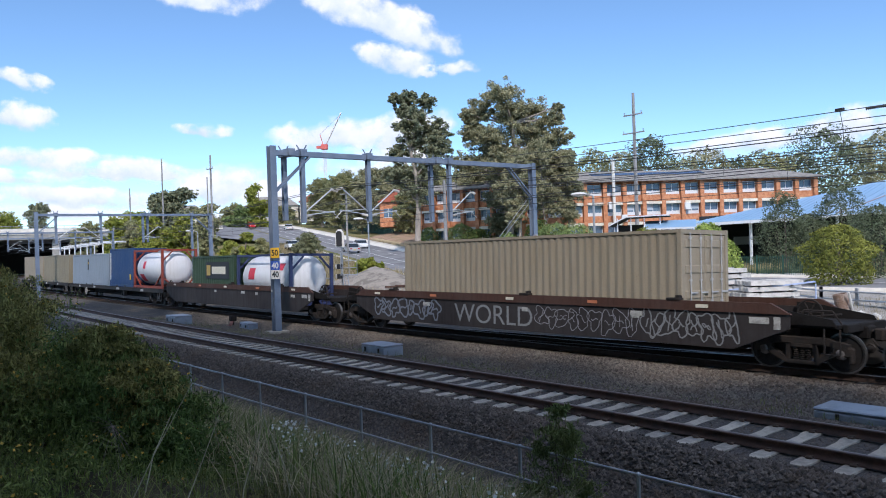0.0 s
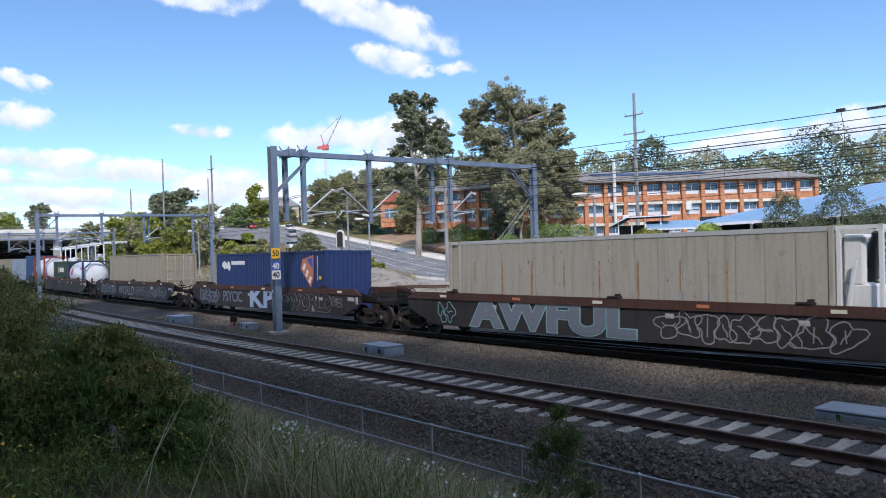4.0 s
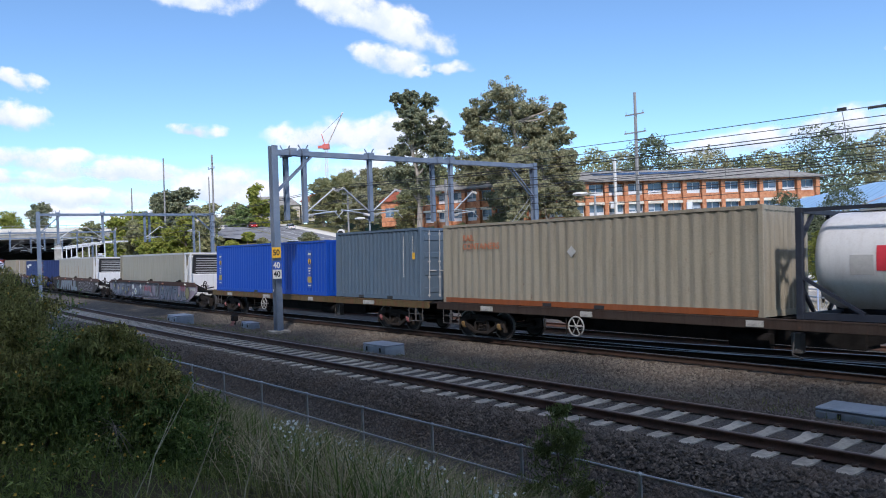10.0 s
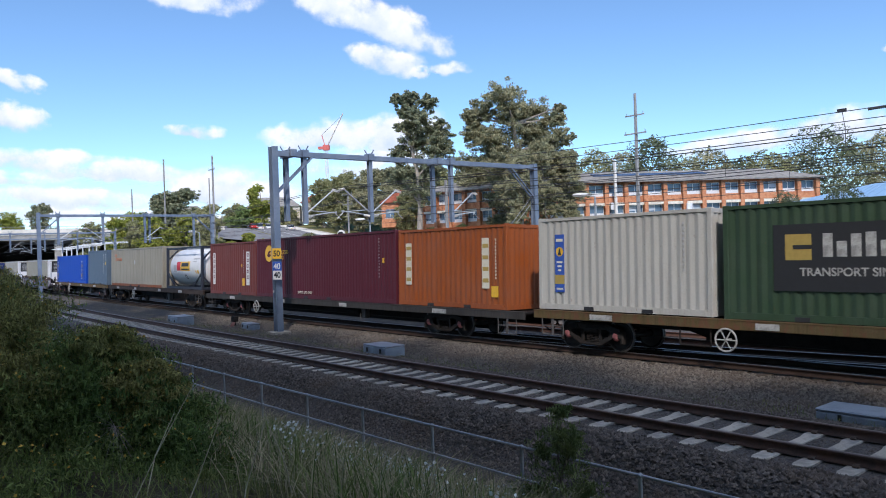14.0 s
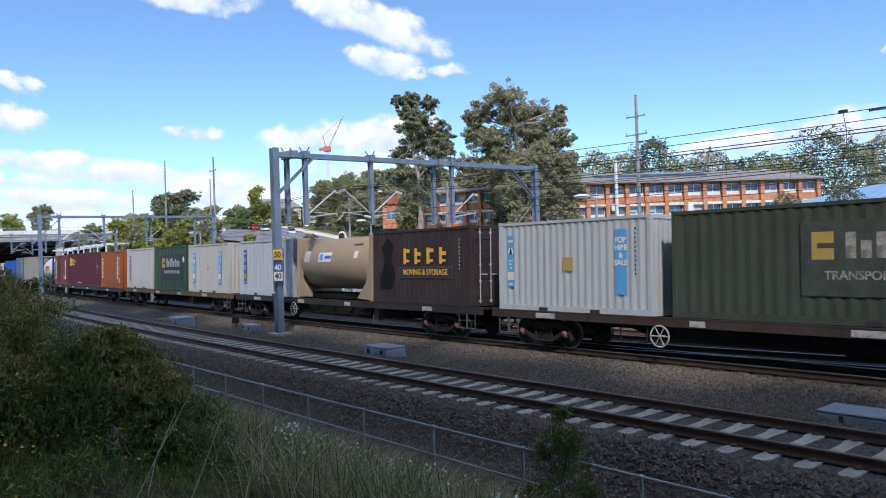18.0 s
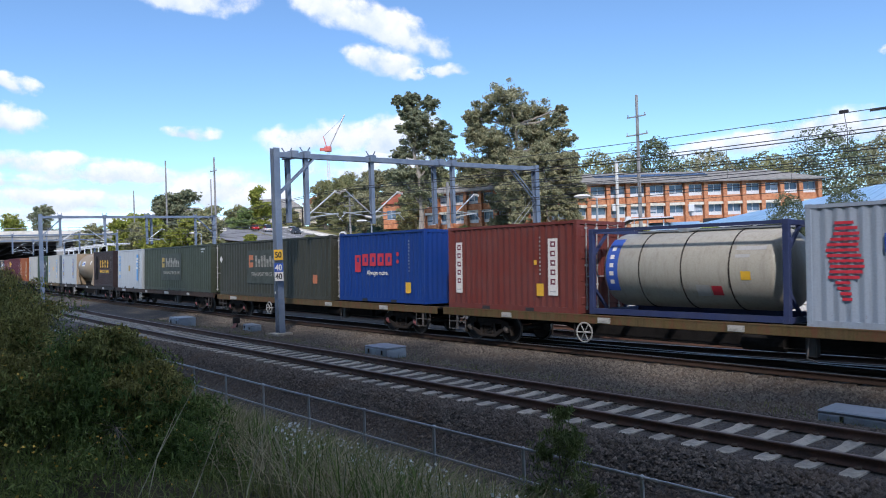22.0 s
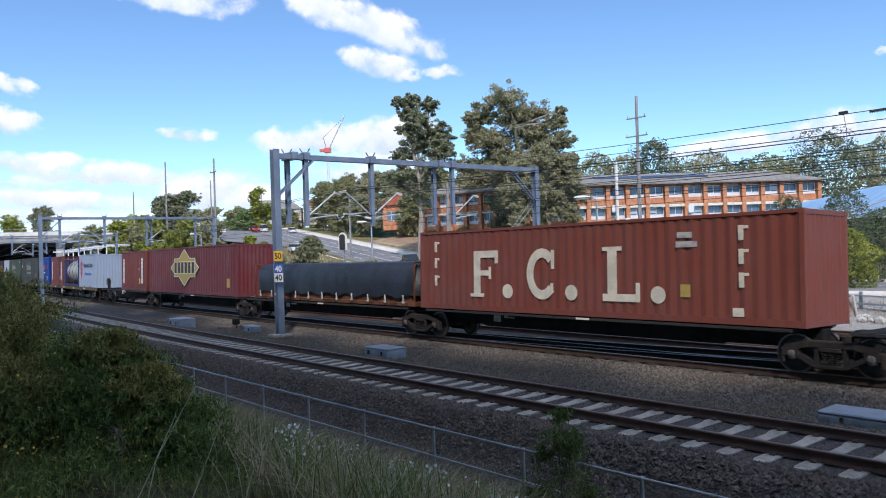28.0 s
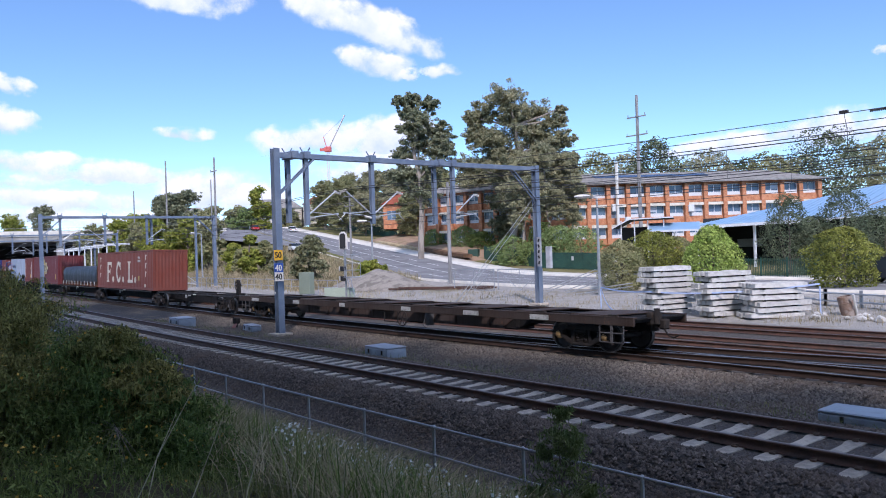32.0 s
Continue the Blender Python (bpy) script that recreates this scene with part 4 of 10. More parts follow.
def container(u0, u1, deck, h, mat, label, end="corrugated", period=0.28, name="shipping_container", pocket=True, rail=None, posts=None):
    """A steel box: four posts, eight corner castings, rails, corrugated walls, roof, and doors or a plain end."""
    L, u, W = u1 - u0, (u0 + u1) / 2, 2.438
    c = thing(name, label, "shipping container", "containers on the train")
    rail = rail or mat
    hw, x1 = W / 2, L / 2
    for sy in (-1, 1):
        V, F = corrugated(L - 0.30, h - 0.30, sy * (hw - 0.012), period=period, side=sy)
        V = [(a, b, z + 0.18) for a, b, z in V]
        part("side_wall", quick_mesh("side_wall", V, F, mat), None, c)
        bm = bmesh.new()
        box(bm, (0, sy * (hw - 0.03), 0.10), (L - 0.3, 0.06, 0.17))
        part("bottom_rail", bm, rail, c)
        bm = bmesh.new()
        box(bm, (0, sy * (hw - 0.03), h - 0.06), (L - 0.3, 0.06, 0.09))
        part("top_rail", bm, mat, c)
    if pocket:
        for sx in (-1, 1):
            # flat black plate paints the dark inside of a fork pocket
            plate(c, "fork_pocket", M_BLACKMARK, sx * 1.03, 0.075, 0.36, 0.11, -hw - 0.001)
    for sx in (-1, 1):
        for sy in (-1, 1):
            bm = bmesh.new()
            box(bm, (sx * (x1 - 0.075), sy * (hw - 0.075), h / 2), (0.15, 0.15, h - 0.2), bevel=0.015)
            part("corner_post", bm, posts or mat, c)
            casting(c, posts or mat, sx * (x1 - 0.088), sy * (hw - 0.08), 0.06)
            casting(c, posts or mat, sx * (x1 - 0.088), sy * (hw - 0.08), h - 0.058)
        for zz, hh in ((0.09, 0.16), (h - 0.07, 0.12)):
            bm = bmesh.new()
            box(bm, (sx * (x1 - 0.06), 0, zz), (0.1, W - 0.3, hh))
            part("end_rail", bm, mat, c)
        if sx > 0 and end == "door":
            for sy in (-1, 1):
                bm = bmesh.new()
                box(bm, (x1 - 0.05, sy * 0.535, h / 2), (0.05, 1.05, h - 0.32), bevel=0.01)
                for k in range(4):
                    box(bm, (x1 - 0.02, sy * 0.535, 0.4 + (h - 0.8) * k / 3), (0.04, 0.95, 0.22), bevel=0.015)
                d = part("door", bm, mat, c)
                for yy in (0.28, 0.8):
                    bm = bmesh.new()
                    rod(bm, (x1 + 0.02, sy * yy, 0.12), (x1 + 0.02, sy * yy, h - 0.1), 0.02, seg=6)
                    box(bm, (x1 + 0.03, sy * yy + 0.15, 1.15), (0.02, 0.36, 0.04))
                    for zz in (0.2, 0.9, 1.5, h - 0.25):
                        box(bm, (x1 + 0.012, sy * yy, zz), (0.04, 0.1, 0.06))
                    part("lock_rod", bm, M_PLACARD, d)
        else:
            V, F = corrugated(W - 0.28, h - 0.28, x1 - 0.015, period=0.24, side=1)
            R = Matrix.Rotation(-math.pi / 2 if sx > 0 else math.pi / 2, 4, "Z")
            V = [tuple(R @ Vector((a, b, z + 0.16))) for a, b, z in V]
            part("end_wall", quick_mesh("end_wall", V, F, mat), None, c)
    V, F = corrugated(L - 0.2, W - 0.1, 0, depth=0.02, period=0.3)
    V = [(a, z - W / 2 + 0.05, h - 0.03 + b) for a, b, z in V]
    part("roof", quick_mesh("roof", V, F, mat), None, c)
    bm = bmesh.new()
    box(bm, (0, 0, 0.14), (L - 0.2, W - 0.14, 0.06))
    part("floor_pan", bm, M_UNDER, c)
    return ride(c, u, deck)


FACE = -1.2235        # marks lie just proud of the near wall


def code_rows(c, x, z, mat, n=9, size=0.075, pitch=0.115):
    """An upright line of unreadable characters, as bars."""
    bm = bmesh.new()
    for i in range(n):
        box(bm, (x, FACE, z - i * pitch), (size * 0.75, 0.004, size))
    part("code_marks", bm, mat, c)


def block(c, name, mat, x, z, w, h, d=0.0, label=""):
    """A flat shape that stands for a painted mark; d: how far it lies over another mark."""
    return plate(c, name, mat, x, z, w, h, FACE - d, label, 0.004)


def shape(c, name, mat, outline, d=0.0, label=""):
    bm = bmesh.new()
    slab(bm, outline, Matrix.Translation((0, FACE - d, 0)) @ Matrix.Rotation(math.pi / 2, 4, "X"), 0.004)
    return part(name, bm, mat, c, label)


def disc(x, z, r, n=24, sq=1.0):
    return [(x + r * math.cos(2 * math.pi * i / n), z + r * sq * math.sin(2 * math.pi * i / n)) for i in range(n)]


def words(c, text, size, mat, x, z, d=0.0, align="CENTER", squeeze=1.0, heavy=0.0):
    return lettering(text, size, mat, c, pose(x, FACE - 0.004 - d, z, 90, 0, 0), align, squeeze=squeeze, heavy=heavy)


def hire_banner(c, x, z0, z1, dark, light, w=0.36, text=False):
    """An upright hire firm's banner: badge, bars of small print, a yellow foot."""
    h = z1 - z0
    block(c, "banner", dark, x, (z0 + z1) / 2, w, h)
    block(c, "banner_title", M_CREAMMARK, x, z1 - 0.10 * h, w * 0.7, 0.05 * h, 0.005)
    shape(c, "badge", light, disc(x, z0 + h * 0.70, w * 0.38), 0.005)
    shape(c, "badge_figure", M_BLACKMARK, [(x - 0.06, z0 + h * 0.64), (x + 0.07, z0 + h * 0.64), (x + 0.03, z0 + h * 0.75), (x - 0.01, z0 + h * 0.76)], 0.010)
    if text:
        words(c, "FOR\nHIRE\n&\nSALE", w * 0.36, M_CREAMMARK, x, z0 + h * 0.66, 0.011)
    for k in range(3):
        block(c, "banner_line", M_CREAMMARK, x, z0 + h * (0.52 - 0.07 * k), w * (0.6 - 0.15 * k), 0.03 * h, 0.005)
    block(c, "banner_foot", M_GOLD if light is M_YELLOW else M_CREAMMARK, x, z0 + h * 0.22, w, 0.16 * h, 0.005)
    block(c, "banner_line", M_CREAMMARK, x, z0 + h * 0.06, w * 0.7, 0.03 * h, 0.005)


def name_banner(c, x, z0, z1, w=0.34):
    """A white upright banner with a mover's mark down it, as bars."""
    block(c, "banner", M_WHITE, x, (z0 + z1) / 2, w, z1 - z0)
    for k in range(5):
        block(c, "banner_mark", M_MAROONMARK, x, z1 - (k + 0.6) * (z1 - z0) * 0.165, w * 0.5, (z1 - z0) * 0.10, 0.005)
        block(c, "banner_gap", M_WHITE, x + w * 0.04, z1 - (k + 0.6) * (z1 - z0) * 0.165, w * 0.26, (z1 - z0) * 0.045, 0.010)
    block(c, "banner_line", M_PLACARD, x, z0 + 0.12, w * 0.6, 0.03, 0.005)


def tank(u0, u1, deck, mat_tank, mat_frame, label, h=2.59, r=1.13, braces=True):
    """A tank in a 20-foot frame: end frames with posts, bottom rails, barrel with domed ends."""
    L, u, hw = u1 - u0, (u0 + u1) / 2, 1.219
    c = thing("tank_container", label, "tank container", "containers on the train")
    x1 = L / 2
    bm = bmesh.new()
    zc = 0.24 + r
    prof = [(0.05, -x1 + 0.16), (r * 0.6, -x1 + 0.24), (r * 0.9, -x1 + 0.38), (r, -x1 + 0.6), (r, x1 - 0.6), (r * 0.9, x1 - 0.38), (r * 0.6, x1 - 0.24), (0.05, x1 - 0.16)]
    lathe(bm, prof, Matrix.Translation((0, 0, zc)) @ Matrix.Rotation(math.pi / 2, 4, "Y"), 40)
    b = part("barrel", bm, mat_tank, c, smooth=True)
    for sx in (-1, 1):
        f = bmesh.new()
        for sy in (-1, 1):
            box(f, (sx * (x1 - 0.08), sy * (hw - 0.075), h / 2), (0.16, 0.15, h - 0.2), bevel=0.012)
        box(f, (sx * (x1 - 0.08), 0, 0.08), (0.12, 2.14, 0.14))
        box(f, (sx * (x1 - 0.08), 0, h - 0.07), (0.12, 2.14, 0.12))
        for sy in (-1, 1):
            bar(f, (sx * (x1 - 0.08), sy * 1.05, 0.75), (sx * (x1 - 0.08), sy * 0.45, 0.16), 0.08)
            bar(f, (sx * (x1 - 0.08), sy * 1.05, h - 0.75), (sx * (x1 - 0.08), sy * 0.45, h - 0.14), 0.08)
        part("end_frame", f, mat_frame, c)
        for sy in (-1, 1):
            for z in (0.06, h - 0.058):
                casting(c, mat_frame, sx * (x1 - 0.088), sy * (hw - 0.08), z)
    for sy in (-1, 1):
        bm = bmesh.new()
        box(bm, (0, sy * (hw - 0.06), 0.10), (L - 0.3, 0.11, 0.16))
        part("bottom_rail", bm, mat_frame, c)
        bm = bmesh.new()
        box(bm, (0, sy * (hw - 0.05), h - 0.06), (L - 0.3, 0.08, 0.09))
        part("top_rail", bm, mat_frame, c)
        if braces:
            bm = bmesh.new()
            for sx in (-1, 1):
                bar(bm, (sx * (x1 - 0.16), sy * (hw - 0.06), 1.0), (sx * (x1 - 1.5), sy * (hw - 0.06), 0.18), 0.08)
            part("brace", bm, mat_frame, c)
    bm = bmesh.new()
    box(bm, (0.3, 0, zc + r + 0.03), (L - 1.6, 0.5, 0.04))
    lathe(bm, [(0.3, 0), (0.3, 0.12), (0.22, 0.16)], Matrix.Translation((-0.4, 0.0, zc + r - 0.02)), 16)
    part("walkway", bm, M_GALV, c)
    ride(c, u, deck)
    return c, zc, r


def on_barrel(c, name, mat, x, z, w, h, zc, r, d=0.006, label=""):
    """A mark that follows the round of a tank."""
    a0, a1 = math.asin(max(-1, min(1, (z - h / 2 - zc) / r))), math.asin(max(-1, min(1, (z + h / 2 - zc) / r)))
    V, F, n = [], [], 8
    for i in range(n + 1):
        a = a0 + (a1 - a0) * i / n
        y, zz = -(r + d) * math.cos(a), zc + (r + d) * math.sin(a)
        V += [(x - w / 2, y, zz), (x + w / 2, y, zz)]
    for i in range(n):
        F.append((2 * i, 2 * i + 1, 2 * i + 3, 2 * i + 2))
    return part(name, quick_mesh(name, V, F, mat), None, c, label)

# ---------------------------------------------------------------- the wagons, front to rear
P_YELLOW = painted("dirty_yellow_sill", (0.22, 0.15, 0.05), 0.8, 0.85, 0.75)
P_BROWN = painted("brown_sill", (0.085, 0.052, 0.037), 0.6, 0.3, 0.75)
P_GREYSILL = painted("dark_grey_sill", (0.075, 0.068, 0.062), 0.6, 0.25, 0.75)
P_BLACKSILL = painted("black_sill", (0.05, 0.045, 0.042), 0.5, 0.2, 0.75)
P_WELL = painted("dark_well_side", (0.052, 0.041, 0.040), 0.5, 0.1, 0.7)
P_LIP = painted("red_brown_lip", (0.13, 0.055, 0.035), 0.5, 0.2, 0.7)
P_BEIGE = painted("beige_paint", (0.50, 0.42, 0.30), 0.4, 0.12)
P_BEIGE2 = painted("yellowish_beige_paint", (0.42, 0.36, 0.24), 0.4, 0.1)
P_LGREY = painted("pale_blue_grey_paint", (0.36, 0.43, 0.50), 0.3, 0.08)
P_NAVY = painted("navy_paint", (0.035, 0.07, 0.24), 0.3, 0.06, fade=0.04)
P_DKBLUE = painted("dark_blue_paint", (0.03, 0.10, 0.28), 0.3, 0.08)
P_REDFRAME = painted("red_frame_paint", (0.50, 0.085, 0.045), 0.3, 0.05)
P_TANKWHITE = painted("white_tank_paint", (0.86, 0.86, 0.87), 0.25, 0.0, 0.35)
P_TANKSTEEL = painted("dull_steel_tank", (0.58, 0.55, 0.47), 0.45, 0.0, 0.35)
P_GREEN = painted("faded_green_paint", (0.088, 0.112, 0.074), 0.65, 0.14, fade=0.12)
P_GREEN2 = painted("olive_green_paint", (0.082, 0.085, 0.060), 0.65, 0.14, fade=0.1)
P_GREEN3 = painted("mid_green_paint", (0.06, 0.12, 0.06), 0.45, 0.1)
P_CREAM = painted("cream_reefer_paint", (0.50, 0.46, 0.36), 0.3, 0.12)
P_CREAM2 = painted("rust-streaked_cream_paint", (0.58, 0.54, 0.45), 0.5, 0.25)
P_BLUE = painted("bright_blue_paint", (0.008, 0.12, 0.78), 0.1, 0.0, 0.45, fade=0.03)
P_STEELBLUE = painted("steel_blue_paint", (0.155, 0.235, 0.335), 0.22, 0.04)
P_RAILBEIGE = painted("grimy_beige_paint", (0.50, 0.45, 0.35), 0.6, 0.22)
P_ORANGERAIL = painted("orange_rail_paint", (0.48, 0.13, 0.03), 0.4, 0.15)
P_DKFRAME = painted("blue_black_frame", (0.035, 0.045, 0.075), 0.3, 0.1)
P_GRACERED = painted("dull_red_paint", (0.30, 0.062, 0.048), 0.3, 0.08)
P_MAROON = painted("maroon_paint", (0.165, 0.022, 0.042), 0.2, 0.03, fade=0.04)
P_ORANGE = painted("orange_paint", (0.58, 0.135, 0.018), 0.35, 0.12)
P_WHITE = painted("white_container_paint", (0.66, 0.64, 0.58), 0.35, 0.2)
P_WHITE2 = painted("cool_white_container_paint", (0.62, 0.66, 0.68), 0.35, 0.14)
P_BUFF = painted("buff_tank_paint", (0.56, 0.42, 0.27), 0.25, 0.03)
P_DKBROWN = painted("dark_brown_paint", (0.065, 0.036, 0.036), 0.35, 0.08)
P_GRACEBLUE = painted("strong_blue_paint", (0.008, 0.075, 0.42), 0.15, 0.02, fade=0.03)
P_BLUEFRAME = painted("blue_frame_paint", (0.05, 0.075, 0.22), 0.3, 0.1)
P_PALEBLUE = painted("pale_blue_paint", (0.44, 0.53, 0.66), 0.35, 0.12)
P_LINRED = painted("deep_red_paint", (0.27, 0.035, 0.042), 0.4, 0.08, fade=0.2)
P_FCLRED = painted("brick_red_paint", (0.36, 0.088, 0.055), 0.35, 0.06)
M_GRAF_PALE = plain("pale_spray_paint", (0.26, 0.255, 0.275), 0.6)
M_GRAF_WHITE = plain("white_spray_paint", (0.60, 0.60, 0.60), 0.6)
M_GRAF_BLUE = plain("bluish_spray_paint", (0.33, 0.40, 0.55), 0.6)
M_GRAF_TEAL = plain("teal_spray_paint", (0.20, 0.38, 0.38), 0.6)
M_GRAF_SLATE = plain("slate_spray_paint", (0.15, 0.165, 0.20), 0.6)
M_GRAF_GREY = material("grey_lilac_spray_paint", (0.20, 0.19, 0.235), 0.6, vary=0.3, scale=1.1, second=(0.27, 0.22, 0.26))
M_GRAF_YELLOW = plain("yellow_spray_paint", (0.40, 0.34, 0.12), 0.6)
M_GRAF_STONE = plain("stone_grey_spray_paint", (0.21, 0.215, 0.22), 0.6)
M_GRAF_OLIVE = plain("olive_spray_paint", (0.20, 0.19, 0.09), 0.6)
M_GRAF_TEALDK = plain("dark_teal_spray_paint", (0.13, 0.17, 0.18), 0.6)
M_GRAF_RED = plain("red_spray_paint", (0.42, 0.05, 0.07), 0.6)
M_TARP = material("dark_blue_tarpaulin", (0.016, 0.018, 0.028), 0.5, vary=0.4, scale=1.4, fine=9, bump=0.5, depth=0.04)
M_STREAK = material("rust_streak", (0.30, 0.17, 0.10), 0.85, vary=0.4, scale=3, fine=25, bump=0.1, second=(0.40, 0.29, 0.19))
M_RUSTY = material("rusty_deck", (0.16, 0.07, 0.04), 0.9, vary=0.5, scale=2, fine=30, bump=0.3)

D, HC = 1.16, 2.896

# head of what is seen: flats with boxes and a tank
flat_wagon(-103.0, -76.4, P_BLACKSILL, "dark skeletal flat wagon under two beige containers", 1.1, "grey", seed=1)
container(-102.2, -90.0, 1.1, 2.7, P_BEIGE, "long beige corrugated container on a flat wagon")
container(-89.2, -77.0, 1.1, 2.7, P_BEIGE2, "long dull beige container with doors on a flat wagon", "door")
flat_wagon(-75.9, -49.6, P_BLACKSILL, "dark skeletal flat wagon under a grey box and a tank", 1.1, "grey", seed=2)
c = container(-75.2, -63.0, 1.1, 2.591, P_LGREY, "pale blue-grey corrugated container on a flat wagon")
block(c, "banner", M_BLACKMARK, -0.4, 1.7, 0.4, 0.9)
block(c, "banner_spot", M_YELLOW, -0.4, 1.85, 0.2, 0.2, 0.005)
c = container(-62.7, -56.64, 1.1, HC, P_DKBLUE, "dark blue twenty-foot container with a white stripe")
block(c, "stripe", M_WHITE, -2.72, 1.55, 0.22, 2.1)
block(c, "data_panel", M_YELLOW, 2.4, 0.75, 0.3, 0.4)
c, zc, r = tank(-56.5, -50.44, 1.1, P_TANKWHITE, P_REDFRAME, "white tank container in a red frame", 2.7)
on_barrel(c, "company_mark", M_REDMARK, -0.9, zc + 0.25, 0.5, 0.5, zc, r, label="red company mark")
on_barrel(c, "foot_mark", M_REDMARK, -1.6, zc - 0.65, 0.8, 0.5, zc, r)

w = well_wagon(-48.85, -29.98, P_WELL, P_LIP, "brown well wagon with a tank and a green box in it", 3)
c = container(-44.95, -38.89, 0.62, 2.591, P_GREEN3, "green twenty-foot container with a dark sign panel")
block(c, "sign_panel", M_BLACKMARK, 0.7, 1.75, 3.3, 0.95)
block(c, "company_mark", M_GOLD, -0.5, 1.75, 0.55, 0.6, 0.005)
block(c, "company_name", M_CREAMMARK, 0.95, 1.75, 1.9, 0.42, 0.005)
c, zc, r = tank(-38.56, -32.5, 0.62, P_TANKWHITE, P_BLUEFRAME, "white tank container in a blue frame", 2.59)
on_barrel(c, "company_mark", M_REDMARK, -1.4, zc + 0.2, 0.7, 0.6, zc, r, label="red company mark")
on_barrel(c, "company_mark", M_REDMARK, 1.7, zc + 0.55, 0.6, 0.35, zc, r)

w = well_wagon(-26.37, -8.12, P_WELL, P_LIP, "brown well wagon sprayed with pale graffiti", 4)
graffiti(w, -7.8, -3.8, 0.62, 1.3, M_GRAF_SLATE, 11, 0.07)
lettering("WORLD", 0.92, M_GRAF_STONE, w, pose(-1.0, -1.414, 0.86, 90, 0, 0), name="graffiti", label="sprayed word in pale grey", squeeze=1.12, heavy=-0.004)
graffiti(w, 1.0, 5.0, 0.55, 1.3, M_GRAF_PALE, 12, 0.022, 0.5)
graffiti(w, 5.0, 7.9, 0.55, 1.32, M_GRAF_STONE, 13, 0.04, 0.4)
c = container(-23.3, -11.1, 0.62, HC, P_BEIGE, "beige forty-foot container with rusty doors in a well wagon", "door")

w = well_wagon(-4.86, 13.49, P_WELL, P_LIP, "brown well wagon with pale and blue graffiti", 5)
graffiti(w, -8.0, -5.4, 0.6, 1.3, M_GRAF_SLATE, 21, 0.09, 0.7)
sprayed_word(w, "PSYCIC", 0.8, -3.5, 0.95, None, M_GRAF_SLATE, 0.0, 0.012, 0.95, "faint grey sprayed word")
sprayed_word(w, "KR", 1.35, 0.1, 0.94, M_GRAF_BLUE, M_BLACKMARK, 0.05, 0.05, 1.75, "pale blue block letters with a black rim")
sprayed_word(w, "WORLD", 1.0, 4.9, 0.88, P_WELL, M_GRAF_PALE, 0.035, 0.02, 1.05, "pale outlined graffiti letters")
graffiti(w, 2.3, 3.1, 0.8, 1.25, M_GRAF_PALE, 23, 0.025, 0.4)
graffiti(w, 6.9, 7.7, 0.8, 1.25, M_GRAF_PALE, 27, 0.025, 0.4)
c = container(-1.78, 10.42, 0.56, 2.76, P_NAVY, "navy blue forty-foot container with a white emblem")
shape(c, "emblem", M_WHITE, [(-5.3, 2.1), (-5.0, 1.9), (-4.6, 1.95), (-4.3, 1.8), (-4.15, 2.0), (-4.3, 2.3), (-4.5, 2.35), (-4.6, 2.2), (-4.9, 2.35), (-5.2, 2.3)])
block(c, "company_name", M_WHITE, -3.2, 2.24, 1.7, 0.2)
for k, (mt, s) in enumerate(((M_ORANGEMARK, 1.0), (M_BLUEMARK, 0.8))):
    shape(c, "company_mark", mt, [(3.9 + 0.0, 1.0 + 1.35), (3.9 + 1.05 * s, 2.55), (4.95, 2.1), (4.95, 1.45), (4.7, 1.05), (3.75, 1.9)] if k == 0 else [(4.3, 2.35), (4.85, 2.45), (4.9, 1.9)], 0.005 * k)
for i in range(3):
    bm = bmesh.new()
    box(bm, (4.1 + i * 0.27, FACE - 0.012, 2.0 - i * 0.3), (0.2, 0.004, 0.34), Matrix.Rotation(0.6, 3, "Y"))
    part("company_letter", bm, M_WHITE, c)
code_rows(c, 5.3, 2.45, M_WHITE, 10)
block(c, "data_panel", M_YELLOW, 5.55, 1.5, 0.2, 0.16)


